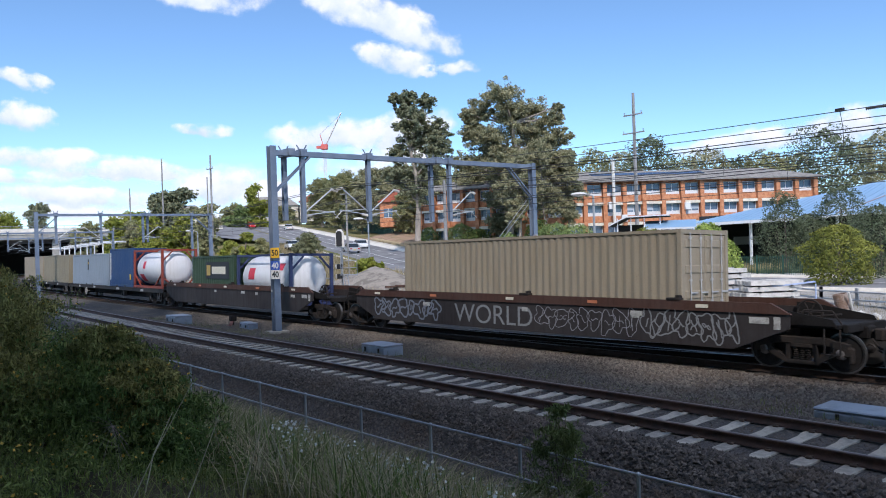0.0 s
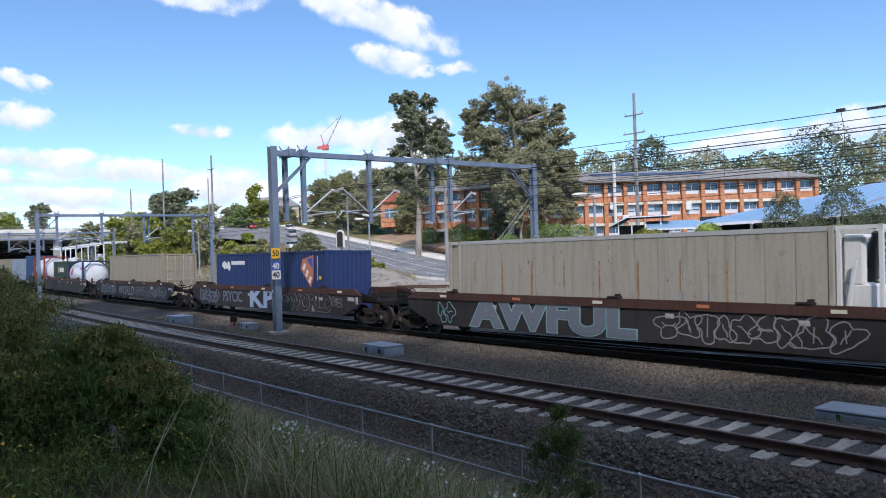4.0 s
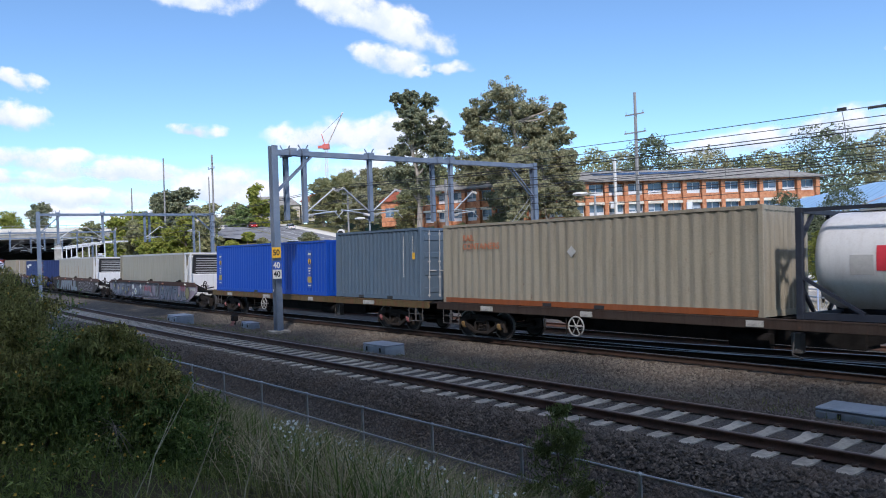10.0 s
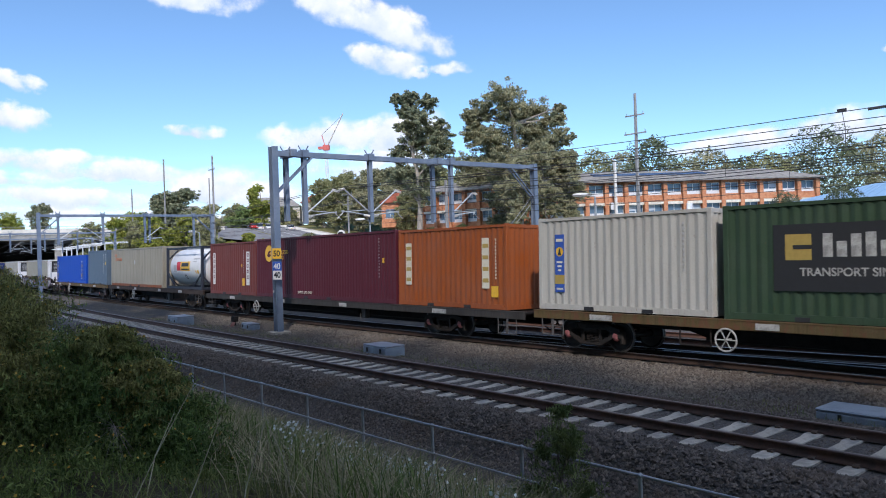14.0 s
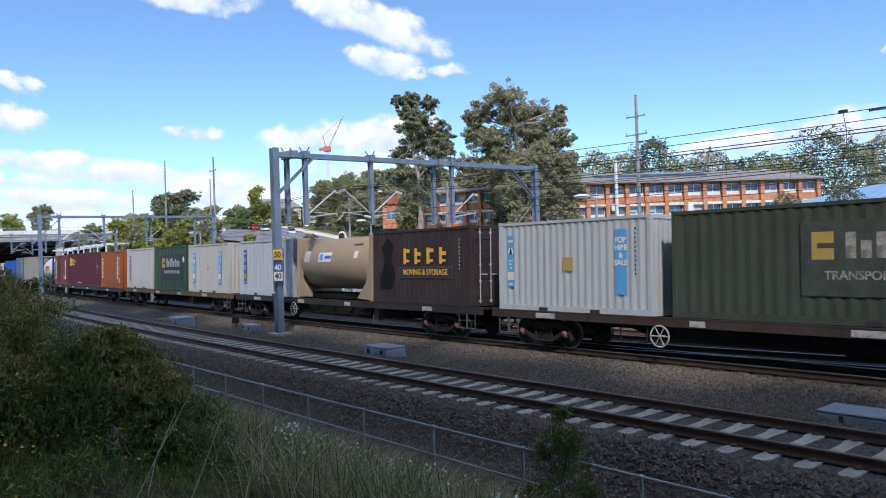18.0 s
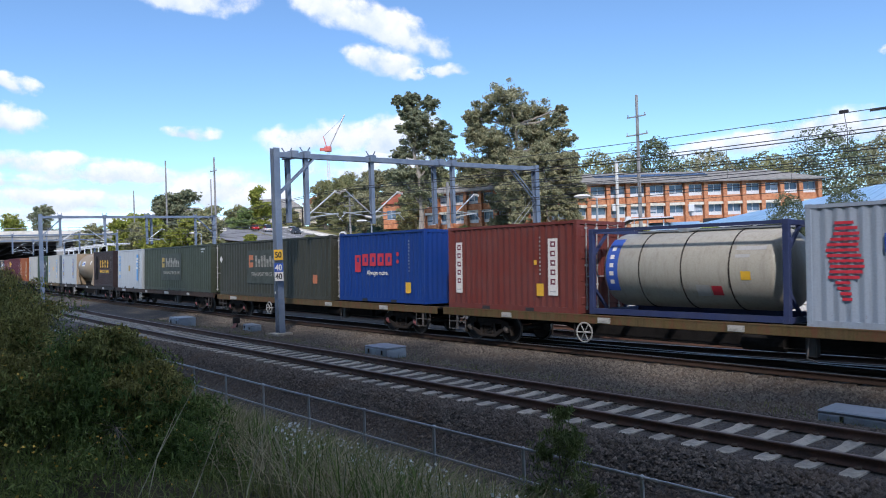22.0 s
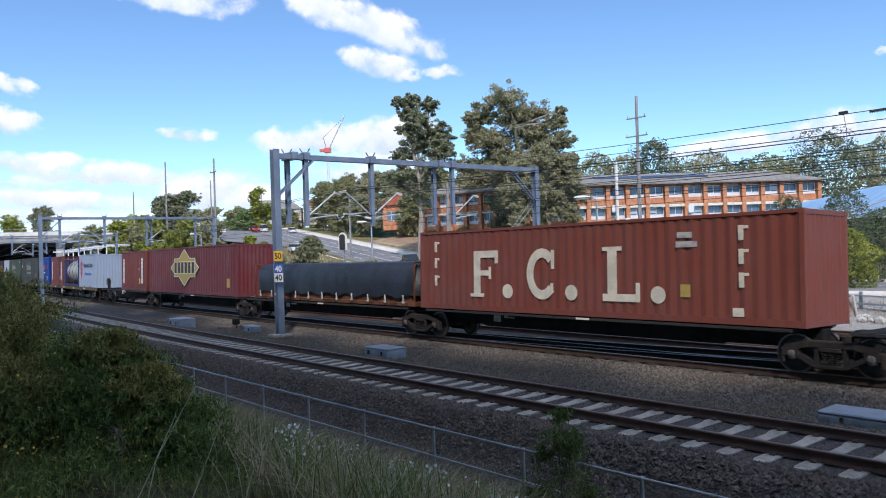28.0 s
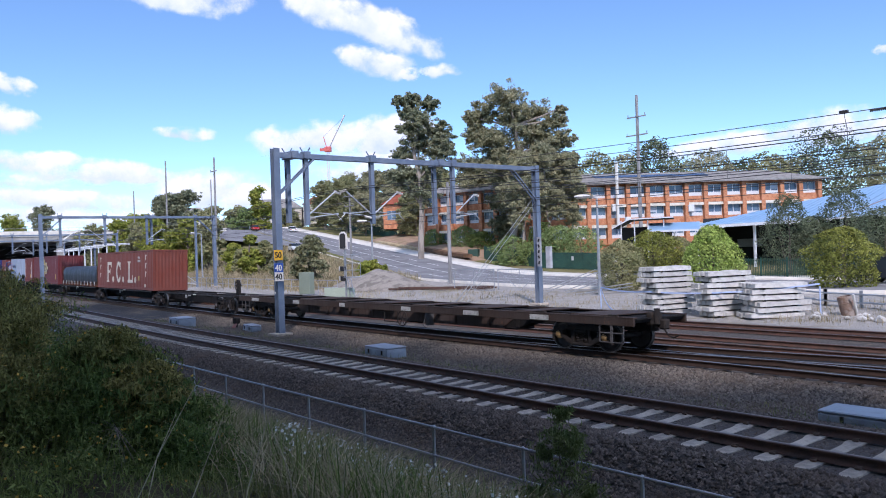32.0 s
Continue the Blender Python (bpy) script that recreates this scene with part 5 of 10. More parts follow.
def reefer(u0, u1, deck, h, mat, label, rusty=False):
    """A flat-walled cold box: panels with seams, top rail, a cooling unit in a frame at its rear."""
    L, u, hw = u1 - u0, (u0 + u1) / 2, 1.25
    c = thing("refrigerated_container", label, "shipping container", "containers on the train")
    n = 17
    for i in range(n):
        bm = bmesh.new()
        x0 = -L / 2 + 0.45 + (L - 0.6) * i / n
        pw = (L - 0.6) / n
        box(bm, (x0 + pw / 2, -hw, h / 2 + 0.05), (pw - 0.02, 0.03, h - 0.3), bevel=0.006)
        part("wall_panel", bm, mat, c)
    bm = bmesh.new()
    box(bm, (0, 0.0, h / 2), (L, 2.44, h - 0.05))
    part("body", bm, mat, c)
    for sy in (-1, 1):
        bm = bmesh.new()
        box(bm, (0, sy * 1.25, h - 0.06), (L + 0.05, 0.06, 0.12))
        box(bm, (0, sy * 1.25, 0.08), (L + 0.05, 0.06, 0.16))
        part("rail", bm, P_GREYSILL if sy > 0 else M_PLACARD, c)
    for x in (-L / 2 + 0.12, -L / 2 + 0.6, L / 2 - 0.08):
        bm = bmesh.new()
        box(bm, (x, -1.27, h / 2), (0.12, 0.06, h), bevel=0.01)
        part("post", bm, mat, c)
    bm = bmesh.new()
    box(bm, (L / 2 + 0.40, 0, h * 0.30), (0.72, 2.1, h * 0.5), bevel=0.08)
    box(bm, (L / 2 + 0.30, 0, h * 0.72), (0.52, 2.1, h * 0.42), bevel=0.08)
    unit = part("cooling_unit", bm, P_TANKWHITE, c, "white cooling unit with a dark grille")
    bm = bmesh.new()
    m = Matrix.Translation((L / 2 + 0.66, 0, h * 0.70)) @ Matrix.Rotation(0.14, 4, "Y")
    box(bm, m.translation, (0.22, 1.9, h * 0.5), Matrix.Rotation(0.14, 3, "Y"), bevel=0.05)
    part("grille_housing", bm, M_BLACKMARK, unit)
    for k in range(8):
        bm = bmesh.new()
        box(bm, m @ Vector((0.115, 0, (k - 3.5) * 0.15)), (0.03, 1.6, 0.05))
        part("grille_bar", bm, M_PLACARD, unit)
    bm = bmesh.new()
    for sy in (-1, 1):
        bar(bm, (L / 2 + 0.02, sy * 1.2, h - 0.05), (L / 2 + 1.0, sy * 1.2, h - 0.05), 0.09)
        bar(bm, (L / 2 + 0.96, sy * 1.2, h), (L / 2 + 0.96, sy * 1.2, 0.1), 0.09)
        bar(bm, (L / 2 + 0.06, sy * 1.2, h - 0.1), (L / 2 + 0.06, sy * 1.2, 0.1), 0.09)
        bar(bm, (L / 2 + 0.10, sy * 1.2, 0.15), (L / 2 + 0.42, sy * 1.2, h * 0.72), 0.07)
    bar(bm, (L / 2 + 0.96, -1.2, h - 0.05), (L / 2 + 0.96, 1.2, h - 0.05), 0.09)
    part("guard_frame", bm, P_TANKWHITE, c, "white guard frame round the cooling unit")
    if rusty:
        for i in range(8):
            bm = bmesh.new()
            long = h * (0.25 + 0.3 * ((i * 37) % 10) / 10)
            box(bm, (-L / 2 + 1.4 + i * 1.35, -1.269, h * 0.74 - long / 2), (0.04 + 0.02 * (i % 3), 0.006, long))
            part("rust_streak", bm, M_STREAK, c)
    ride(c, u, deck)
    return c


w = well_wagon(16.74, 34.9, P_WELL, P_LIP, "brown well wagon with a large bubble-lettered graffiti", 6)
graffiti(w, -7.3, -6.4, 0.55, 1.25, M_GRAF_TEAL, 31, 0.04, 0.55, fill=M_GRAF_SLATE)
sprayed_word(w, "AWFUL", 1.36, -2.1, 0.95, M_GRAF_SLATE, M_GRAF_TEAL, 0.07, 0.03, 1.45, "slate bubble letters with a teal rim")
graffiti(w, 2.0, 7.4, 0.5, 1.3, M_GRAF_PALE, 33, 0.035, 0.7)
c = reefer(18.95, 32.45, 0.55, 2.88, P_CREAM2, "cream refrigerated container with rust streaks in a well wagon", True)
block(c, "company_name", M_BLUEMARK, 3.2, 1.15, 1.7, 0.34, 0.03)
shape(c, "company_mark", M_ORANGEMARK, [(2.6, 1.5), (3.2, 1.85), (3.8, 1.55), (3.7, 1.62), (3.2, 1.92), (2.7, 1.62)], 0.03)
code_rows(c, -5.4, 2.3, M_BLACKMARK, 6)

w = well_wagon(38.38, 56.7, M_GRAF_GREY, P_LIP, "well wagon covered end to end in colourful graffiti", 7)
piece(w, -8.4, 2.6, 0.5, 1.42, [M_GRAF_SLATE, M_GRAF_STONE, M_GRAF_GREY, M_GRAF_SLATE], M_BLACKMARK, 41, 0.66, 0.05, y=-1.458, shine=M_GRAF_PALE)
sprayed_word(w, "AWFUL", 1.36, 4.95, 0.93, M_GRAF_SLATE, M_BLACKMARK, 0.035, 0.045, 1.08, "slate block letters with a black rim")
for k, (x, z, r) in enumerate(((-7.8, 1.12, 0.17), (-6.7, 1.0, 0.15), (-5.6, 0.98, 0.16), (-4.9, 0.72, 0.12), (-4.2, 0.92, 0.14), (3.3, 1.15, 0.12), (6.2, 0.75, 0.12))):
    star(w, M_GRAF_YELLOW, x, z, r)
for x, z, r in ((-3.1, 1.15, 0.2), (-2.5, 0.82, 0.26), (-3.2, 0.62, 0.16), (-1.4, 1.2, 0.18)):
    flower(w, M_GRAF_WHITE, M_GRAF_YELLOW, x, z, r)
graffiti(w, -0.6, 0.8, 0.9, 1.3, M_GRAF_RED, 47, 0.03, 0.5, y=-1.474)
graffiti(w, 6.6, 7.4, 1.05, 1.35, M_GRAF_RED, 43, 0.025, 0.35, y=-1.474)
shape_y = -1.472
for r, mt, dy in ((0.36, M_BLACKMARK, 0.0), (0.31, M_GRAF_OLIVE, 0.002)):
    bm = bmesh.new()
    bm.faces.new([bm.verts.new((a, shape_y - dy, b)) for a, b in disc(7.75, 0.95, r, 20, 1.15)])
    part("painted_face", bm, mt, w)
graffiti(w, -8.2, 2.6, 1.36, 1.46, M_BLACKMARK, 48, 0.03, 1.2, y=-1.476)
c = reefer(40.6, 54.2, 0.55, 2.9, P_CREAM, "cream refrigerated container with flat panels in a well wagon")
block(c, "data_panel", M_GOLD, -1.2, 2.66, 1.9, 0.10, 0.03)
block(c, "data_panel", M_YELLOW, 5.6, 1.4, 0.22, 0.26, 0.03)

flat_wagon(58.97, 78.9, P_YELLOW, "dirty yellow flat wagon under two blue containers", D + 0.04, "red", seed=8)
c = container(59.2, 71.39, D + 0.04, 2.55, P_BLUE, "bright blue forty-foot hire container on a flat wagon")
hire_banner(c, -5.55, 0.35, 2.1, M_BLUEMARK, M_YELLOW)
hire_banner(c, 4.6, 0.35, 2.1, M_BLUEMARK, M_YELLOW)
code_rows(c, 5.35, 2.1, M_BLUEMARK, 9, 0.05)
c = container(72.2, 78.26, D + 0.05, 2.82, P_STEELBLUE, "steel-blue twenty-foot container with closed doors", "door")
code_rows(c, 1.95, 2.45, M_WHITE, 18, 0.06, 0.09)
code_rows(c, 2.55, 2.45, M_WHITE, 6, 0.06)
block(c, "data_panel", M_YELLOW, 2.6, 1.72, 0.16, 0.26)

flat_wagon(79.39, 99.3, P_BROWN, "rusty brown flat wagon under a beige box and a tank", D + 0.05, "ochre", seed=9)
c = container(79.6, 91.79, D + 0.05, 2.82, P_RAILBEIGE, "grimy beige forty-foot container with an orange base rail", period=0.36, rail=P_ORANGERAIL)
words(c, "RAIL\nCONTAINERS", 0.3, M_ORANGEMARK, -5.0, 2.15, align="LEFT", heavy=0.004)
bm = bmesh.new()
box(bm, (0.0, FACE, 1.75), (0.26, 0.004, 0.26), Matrix.Rotation(math.pi / 4, 3, "Y"))
part("placard", bm, M_PLACARD, c)
c, zc, r = tank(92.55, 98.65, D + 0.05, P_TANKWHITE, P_DKFRAME, "shiny white tank container in a dark frame", 2.67, 1.16)
on_barrel(c, "company_mark", M_REDMARK, -0.98, zc + 0.05, 0.62, 0.56, zc, r, label="red company mark")
on_barrel(c, "company_panel", M_YELLOW, 0.15, zc + 0.05, 1.6, 0.58, zc, r, label="yellow company panel")
on_barrel(c, "company_name", M_BLACKMARK, 0.15, zc + 0.14, 1.2, 0.22, zc, r, 0.010)
on_barrel(c, "panel_line", M_BLACKMARK, 0.15, zc - 0.15, 1.3, 0.08, zc, r, 0.010)
on_barrel(c, "data_panel", M_PLACARD, -1.6, zc - 0.1, 0.5, 0.45, zc, r)
on_barrel(c, "data_line", M_PLACARD, 1.9, zc + 0.5, 0.9, 0.10, zc, r)
on_barrel(c, "data_line", M_PLACARD, 1.75, zc + 0.33, 0.6, 0.06, zc, r)
on_barrel(c, "data_panel", M_YELLOW, 1.9, zc - 0.3, 0.16, 0.18, zc, r)
on_barrel(c, "warning_sign", M_YELLOW, 2.25, zc - 0.3, 0.26, 0.22, zc, r)
on_barrel(c, "notice", M_BLACKMARK, 0.0, zc - 0.62, 0.3, 0.26, zc, r)
on_barrel(c, "notice_face", M_WHITE, 0.0, zc - 0.62, 0.2, 0.17, zc, r, 0.010)

flat_wagon(99.84, 125.6, P_GREYSILL, "dark grey flat wagon under three red and orange boxes", 1.06, "red", seed=10, ends=(3.2, 4.4))


def mover_box(u0, deck, h, mat, label):
    c = container(u0, u0 + 6.058, deck, h, mat, label, "door", pocket=True)
    name_banner(c, -2.42, 0.55, 2.35)
    name_banner(c, 2.05, 0.55, 2.35, 0.4)
    code_rows(c, 1.5, 2.4, M_PLACARD, 10, 0.06, 0.13)
    block(c, "data_panel", M_YELLOW, 1.3, 1.6, 0.12, 0.15)
    block(c, "data_panel", M_YELLOW, 1.5, 0.72, 0.3, 0.4)
    return c


mover_box(99.98, 1.06, 2.9, P_GRACERED, "dull red twenty-foot container with white upright banners")
c = container(106.13, 118.45, 1.06, HC + 0.08, P_MAROON, "deep maroon forty-foot container with a yellow badge", period=0.22)
shape(c, "badge", M_YELLOW, disc(-4.75, 2.2, 0.42), label="round yellow company badge")
shape(c, "badge_figure", P_MAROON, [(-4.95, 2.1), (-4.75, 2.35), (-4.5, 2.3), (-4.7, 2.2), (-4.5, 2.1), (-4.75, 2.0)], 0.005)
block(c, "company_name", M_GOLD, -3.85, 2.42, 0.8, 0.15)
words(c, "SPECIALIZED\nLEASING", 0.26, M_YELLOW, -4.22, 2.1, align="LEFT", heavy=0.004)
words(c, "EMPTY LIFT ONLY", 0.17, M_CREAMMARK, -1.1, 0.3, heavy=0.002)
code_rows(c, 5.0, 2.65, M_PLACARD, 13, 0.06, 0.13)
block(c, "data_panel", M_YELLOW, 5.3, 1.75, 0.14, 0.2)
c = container(118.6, 124.66, 1.06, 2.93, P_ORANGE, "bright orange twenty-foot container with pale banners")
for x in (-2.35, 2.0):
    block(c, "banner", M_CREAMMARK, x, 1.6, 0.36, 1.75 if x > 0 else 1.6)
    for k in range(4):
        block(c, "banner_mark", M_GOLD, x, 2.2 - 0.4 * k, 0.3, 0.14, 0.005)
code_rows(c, 2.5, 2.4, M_CREAMMARK, 12, 0.07, 0.12)
block(c, "data_panel", M_YELLOW, 2.45, 0.62, 0.34, 0.38)

flat_wagon(126.0, 145.9, P_YELLOW, "dirty yellow flat wagon under white and green boxes", D, "red", seed=11)
c = container(126.1, 132.16, D + 0.02, 2.88, P_WHITE, "scuffed white twenty-foot hire container with rust stains")
hire_banner(c, -2.15, 0.55, 2.35, M_BLUEMARK, M_YELLOW, 0.38)
code_rows(c, 2.2, 2.5, M_PLACARD, 10, 0.07, 0.14)
c = container(132.46, 138.52, D, 2.9, P_GREEN3, "green twenty-foot container with a dark name panel")
block(c, "sign_panel", M_BLACKMARK, 0.35, 1.55, 4.1, 1.6)
block(c, "company_mark", M_GOLD, -1.1, 1.8, 0.62, 0.62, 0.005, "gold square company mark")
block(c, "company_mark_bar", M_BLACKMARK, -1.0, 1.8, 0.45, 0.10, 0.010)
for k, hh in enumerate((0.55, 0.36, 0.52, 0.55, 0.36, 0.5, 0.38, 0.36)):
    block(c, "company_letter", M_DULLWHITE, -0.42 + k * 0.31, 1.56 + hh / 2, 0.22, hh, 0.005)
words(c, "TRANSPORT SINCE 1895", 0.27, M_DULLWHITE, 0.4, 1.2, 0.004, heavy=0.005)
bm = bmesh.new()
box(bm, (2.55, FACE, 2.0), (0.3, 0.004, 0.3), Matrix.Rotation(math.pi / 4, 3, "Y"))
part("placard", bm, M_WHITE, c)
c = container(138.92, 144.98, D, 2.88, P_WHITE, "white twenty-foot hire container with pale blue banners")
hire_banner(c, -2.1, 0.55, 2.4, M_CYANMARK, M_WHITE, 0.38)
hire_banner(c, 1.85, 0.55, 2.4, M_CYANMARK, M_WHITE, 0.38)
block(c, "data_panel", M_YELLOW, 0.0, 1.5, 0.3, 0.34)

flat_wagon(146.3, 166.1, P_BLACKSILL, "black flat wagon under white, tank and brown containers", D, "red", seed=12)
c = container(146.45, 152.5, D, 2.88, P_WHITE2, "white twenty-foot hire container with blue banners")
hire_banner(c, -2.3, 0.6, 2.4, M_BLUEMARK, M_YELLOW, 0.34)
hire_banner(c, 1.9, 0.6, 2.4, M_BLUEMARK, M_YELLOW, 0.34)
code_rows(c, 2.4, 2.5, M_PLACARD, 9, 0.06)
c = thing("tank_container", "buff barrel tank with solid end walls", "tank container", "containers on the train")
for sx in (-1, 1):
    bm = bmesh.new()
    box(bm, (sx * 3.08, 0, 1.43), (0.2, 2.44, 2.86), bevel=0.03)
    m = Matrix.Translation((sx * 2.98, -1.1, 0)) @ Matrix.Rotation(math.pi / 2, 4, "X")
    slab(bm, [(0, 0.05), (-sx * 1.0, 0.1), (-sx * 0.3, 0.8), (0, 2.7)], m, 0.05)
    part("end_wall", bm, P_BUFF, c)
bm = bmesh.new()
lathe(bm, [(1.05, -3.0), (1.17, -2.85), (1.17, 2.85), (1.05, 3.0)], Matrix.Translation((0, 0, 1.62)) @ Matrix.Rotation(math.pi / 2, 4, "Y"), 40)
part("barrel", bm, P_BUFF, c, smooth=True)
on_barrel(c, "company_panel", M_WHITE, -0.7, 1.9, 1.1, 0.42, 1.62, 1.17, label="white company panel")
on_barrel(c, "company_mark", M_CYANMARK, -1.0, 1.9, 0.3, 0.3, 1.62, 1.17, 0.010)
on_barrel(c, "company_name", M_BLUEMARK, -0.45, 1.9, 0.55, 0.14, 1.62, 1.17, 0.010)
on_barrel(c, "data_panel", M_PLACARD, -2.3, 1.95, 0.5, 0.5, 1.62, 1.17)
on_barrel(c, "data_line", M_BLACKMARK, 1.7, 2.42, 0.7, 0.08, 1.62, 1.17)
on_barrel(c, "placard", M_WHITE, 1.85, 1.98, 0.3, 0.3, 1.62, 1.17)
bm = bmesh.new()
box(bm, (0, 0, 0.14), (6.0, 0.9, 0.28))
part("cradle", bm, M_UNDER, c)
ride(c, 156.05, D)
c = container(159.35, 165.41, D, 2.9, P_DKBROWN, "dark brown twenty-foot removal container with yellow lettering", "door")
for k, (dx, ww) in enumerate(((-0.85, 0.5), (-0.15, 0.5), (0.6, 0.55), (1.35, 0.5))):
    block(c, "company_letter", M_YELLOW, dx, 1.85, ww * 0.32, 0.62)
    block(c, "company_letter_arm", M_YELLOW, dx + 0.16, 2.05 - 0.12 * (k % 2), ww * 0.6, 0.14, 0.001)
    block(c, "company_letter_arm", M_YELLOW, dx + 0.16, 1.66, ww * 0.5, 0.1, 0.001)
block(c, "sign_edge", P_GRACERED, 0.4, 1.22, 3.3, 0.44)
block(c, "sign_panel", M_BLACKMARK, 0.4, 1.22, 3.2, 0.36, 0.005)
words(c, "MOVING & STORAGE", 0.3, M_YELLOW, 0.4, 1.22, 0.008, heavy=0.004, squeeze=0.95)
shape(c, "emblem", M_UNDER, [(-2.5, 0.5), (-1.7, 0.6), (-1.5, 1.2), (-1.8, 1.7), (-1.6, 2.3), (-2.0, 2.6), (-2.4, 2.2), (-2.2, 1.6), (-2.55, 1.0)])
code_rows(c, 2.4, 2.4, M_PLACARD, 9, 0.06, 0.13)

flat_wagon(166.6, 186.5, P_BROWN, "dark brown flat wagon under a white and a green box", D, "red", seed=13)
c = container(166.8, 172.86, D - 0.02, 2.9, P_WHITE2, "clean white twenty-foot hire container with sky-blue banners")
hire_banner(c, -2.45, 0.75, 2.45, M_CYANMARK, M_WHITE, 0.3)
block(c, "banner", M_CYANMARK, 2.0, 1.55, 0.42, 1.9)
words(c, "FOR\nHIRE\n&\nSALE", 0.22, M_WHITE, 2.0, 1.85, 0.004, heavy=0.008)
block(c, "data_panel", M_GOLD, 0.0, 1.5, 0.42, 0.42)
code_rows(c, 2.5, 2.5, M_BLACKMARK, 11, 0.06, 0.13)
M_FADED = material("faded_name_panel", (0.05, 0.062, 0.05), 0.7, vary=0.3, scale=2, fine=20, bump=0.0)
M_FADEDTEXT = material("faded_lettering", (0.34, 0.33, 0.29), 0.7, vary=0.5, scale=3, fine=12, bump=0.0)


def faded_sign(c, x0, mark, w=3.9):
    """The green boxes' dark panel: square mark, name as blocks, a readable line below."""
    block(c, "sign_panel", M_FADED, x0 + w / 2, 1.55, w, 1.75)
    block(c, "company_mark", mark, x0 + 0.5, 1.85, 0.5, 0.65, 0.005)
    block(c, "company_mark_bar", M_FADED, x0 + 0.58, 1.85, 0.4, 0.12, 0.010)
    for k, hh in enumerate((0.6, 0.4, 0.58, 0.6, 0.4, 0.55, 0.42, 0.4)):
        block(c, "company_letter", M_FADEDTEXT, x0 + 1.12 + k * 0.325, 1.55 + hh / 2, 0.22, hh, 0.005)
    words(c, "TRANSPORT SINCE 1895", 0.28, M_FADEDTEXT, x0 + w / 2 + 0.1, 1.15, 0.004, heavy=0.005)


c = container(173.5, 185.69, D, 2.89, P_GREEN, "faded green forty-foot container with a dark name panel", "door", period=0.34)
faded_sign(c, -2.6, M_GOLD)
bm = bmesh.new()
box(bm, (4.9, FACE, 2.6), (0.6, 0.004, 0.08))
box(bm, (4.8, FACE, 2.45), (0.4, 0.004, 0.08))
part("code_marks", bm, M_PLACARD, c)
flat_wagon(187.0, 206.9, P_YELLOW, "dirty yellow flat wagon under a green and a blue box", D - 0.05, "red", seed=14)
c = container(187.1, 199.29, D - 0.05, 2.95, P_GREEN2, "dark olive forty-foot container with a faded name panel", "door", period=0.34)
faded_sign(c, -2.55, M_ORANGEMARK)
bm = bmesh.new()
box(bm, (-5.95, FACE, 2.0), (0.28, 0.004, 0.28), Matrix.Rotation(math.pi / 4, 3, "Y"))
part("placard", bm, M_WHITE, c)
block(c, "worn_patch", M_ORANGEMARK, 4.7, 0.95, 0.4, 0.4)
c = container(200.0, 206.06, D, 2.9, P_GRACEBLUE, "strong blue twenty-foot removal container with a red mark")
for k, (hh, dz) in enumerate(((0.72, -0.15), (0.5, 0), (0.52, 0), (0.5, 0), (0.5, 0))):
    block(c, "company_letter", M_REDMARK, -1.55 + k * 0.56, 1.75 + dz, 0.44, hh, 0.0, "red company mark" if k == 0 else "")
    block(c, "letter_gap", P_GRACEBLUE, -1.52 + k * 0.56, 1.75, 0.14, 0.2, 0.005)
for z in (1.65, 1.95):
    shape(c, "company_mark", M_REDMARK, disc(1.3, z, 0.09, 12))
words(c, "Always more.", 0.28, M_WHITE, -0.1, 1.2, heavy=0.004)
code_rows(c, 2.05, 2.45, M_PLACARD, 10, 0.06, 0.13)
block(c, "data_panel", M_YELLOW, 2.0, 0.62, 0.34, 0.42)

flat_wagon(207.3, 227.3, P_YELLOW, "dirty yellow flat wagon under red, tank and pale containers", D - 0.04, "grey", seed=15)
mover_box(207.45, D - 0.05, 2.9, P_GRACERED, "dull red twenty-foot container with white upright banners")
c, zc, r = tank(213.95, 220.01, D - 0.02, P_TANKSTEEL, P_BLUEFRAME, "dull steel tank container in a blue frame", 2.55, 1.08, False)
on_barrel(c, "company_panel", M_BLUEMARK, -2.3, zc + 0.15, 0.42, 1.5, zc, r, label="blue company panel")
for k in range(5):
    on_barrel(c, "company_letter", M_WHITE, -2.3, zc + 0.62 - 0.24 * k, 0.14, 0.12, zc, r, 0.010)
for x in (-1.35, 0.0, 1.4):
    bm = bmesh.new()
    ring(bm, (x, 0, zc), (1, 0, 0), r + 0.005, 0.02, 40, 5)
    part("band", bm, M_BOGIE, c)
on_barrel(c, "code_marks", M_PLACARD, 1.95, zc + 0.55, 0.8, 0.10, zc, r)
on_barrel(c, "code_marks", M_PLACARD, 1.75, zc + 0.35, 0.4, 0.08, zc, r)
on_barrel(c, "warning_sign", M_YELLOW, 1.85, zc - 0.15, 0.26, 0.22, zc, r)
on_barrel(c, "placard", M_REDMARK, 1.0, zc - 0.55, 0.3, 0.25, zc, r)
on_barrel(c, "placard", M_PLACARD, 0.6, zc - 0.55, 0.4, 0.3, zc, r)
c = container(220.4, 226.46, D - 0.08, 2.92, P_PALEBLUE, "pale blue removal container with dark lettering")
for k in range(15):
    ww = 0.75 * (0.45 + 0.55 * math.sin(math.pi * (k + 1) / 16)) * (1.0 if k < 11 else 0.5)
    block(c, "emblem_stripe", M_REDMARK, -2.15 + 0.05 * math.sin(k), 2.45 - 0.125 * k, ww, 0.07)
for k in range(9):
    block(c, "company_letter", M_BLUEMARK if k in (0, 5) else M_BLACKMARK, -1.2 + k * 0.37, 1.92 + (0.05 if k in (0, 5) else 0), 0.2, 0.42 if k in (0, 5) else 0.3)
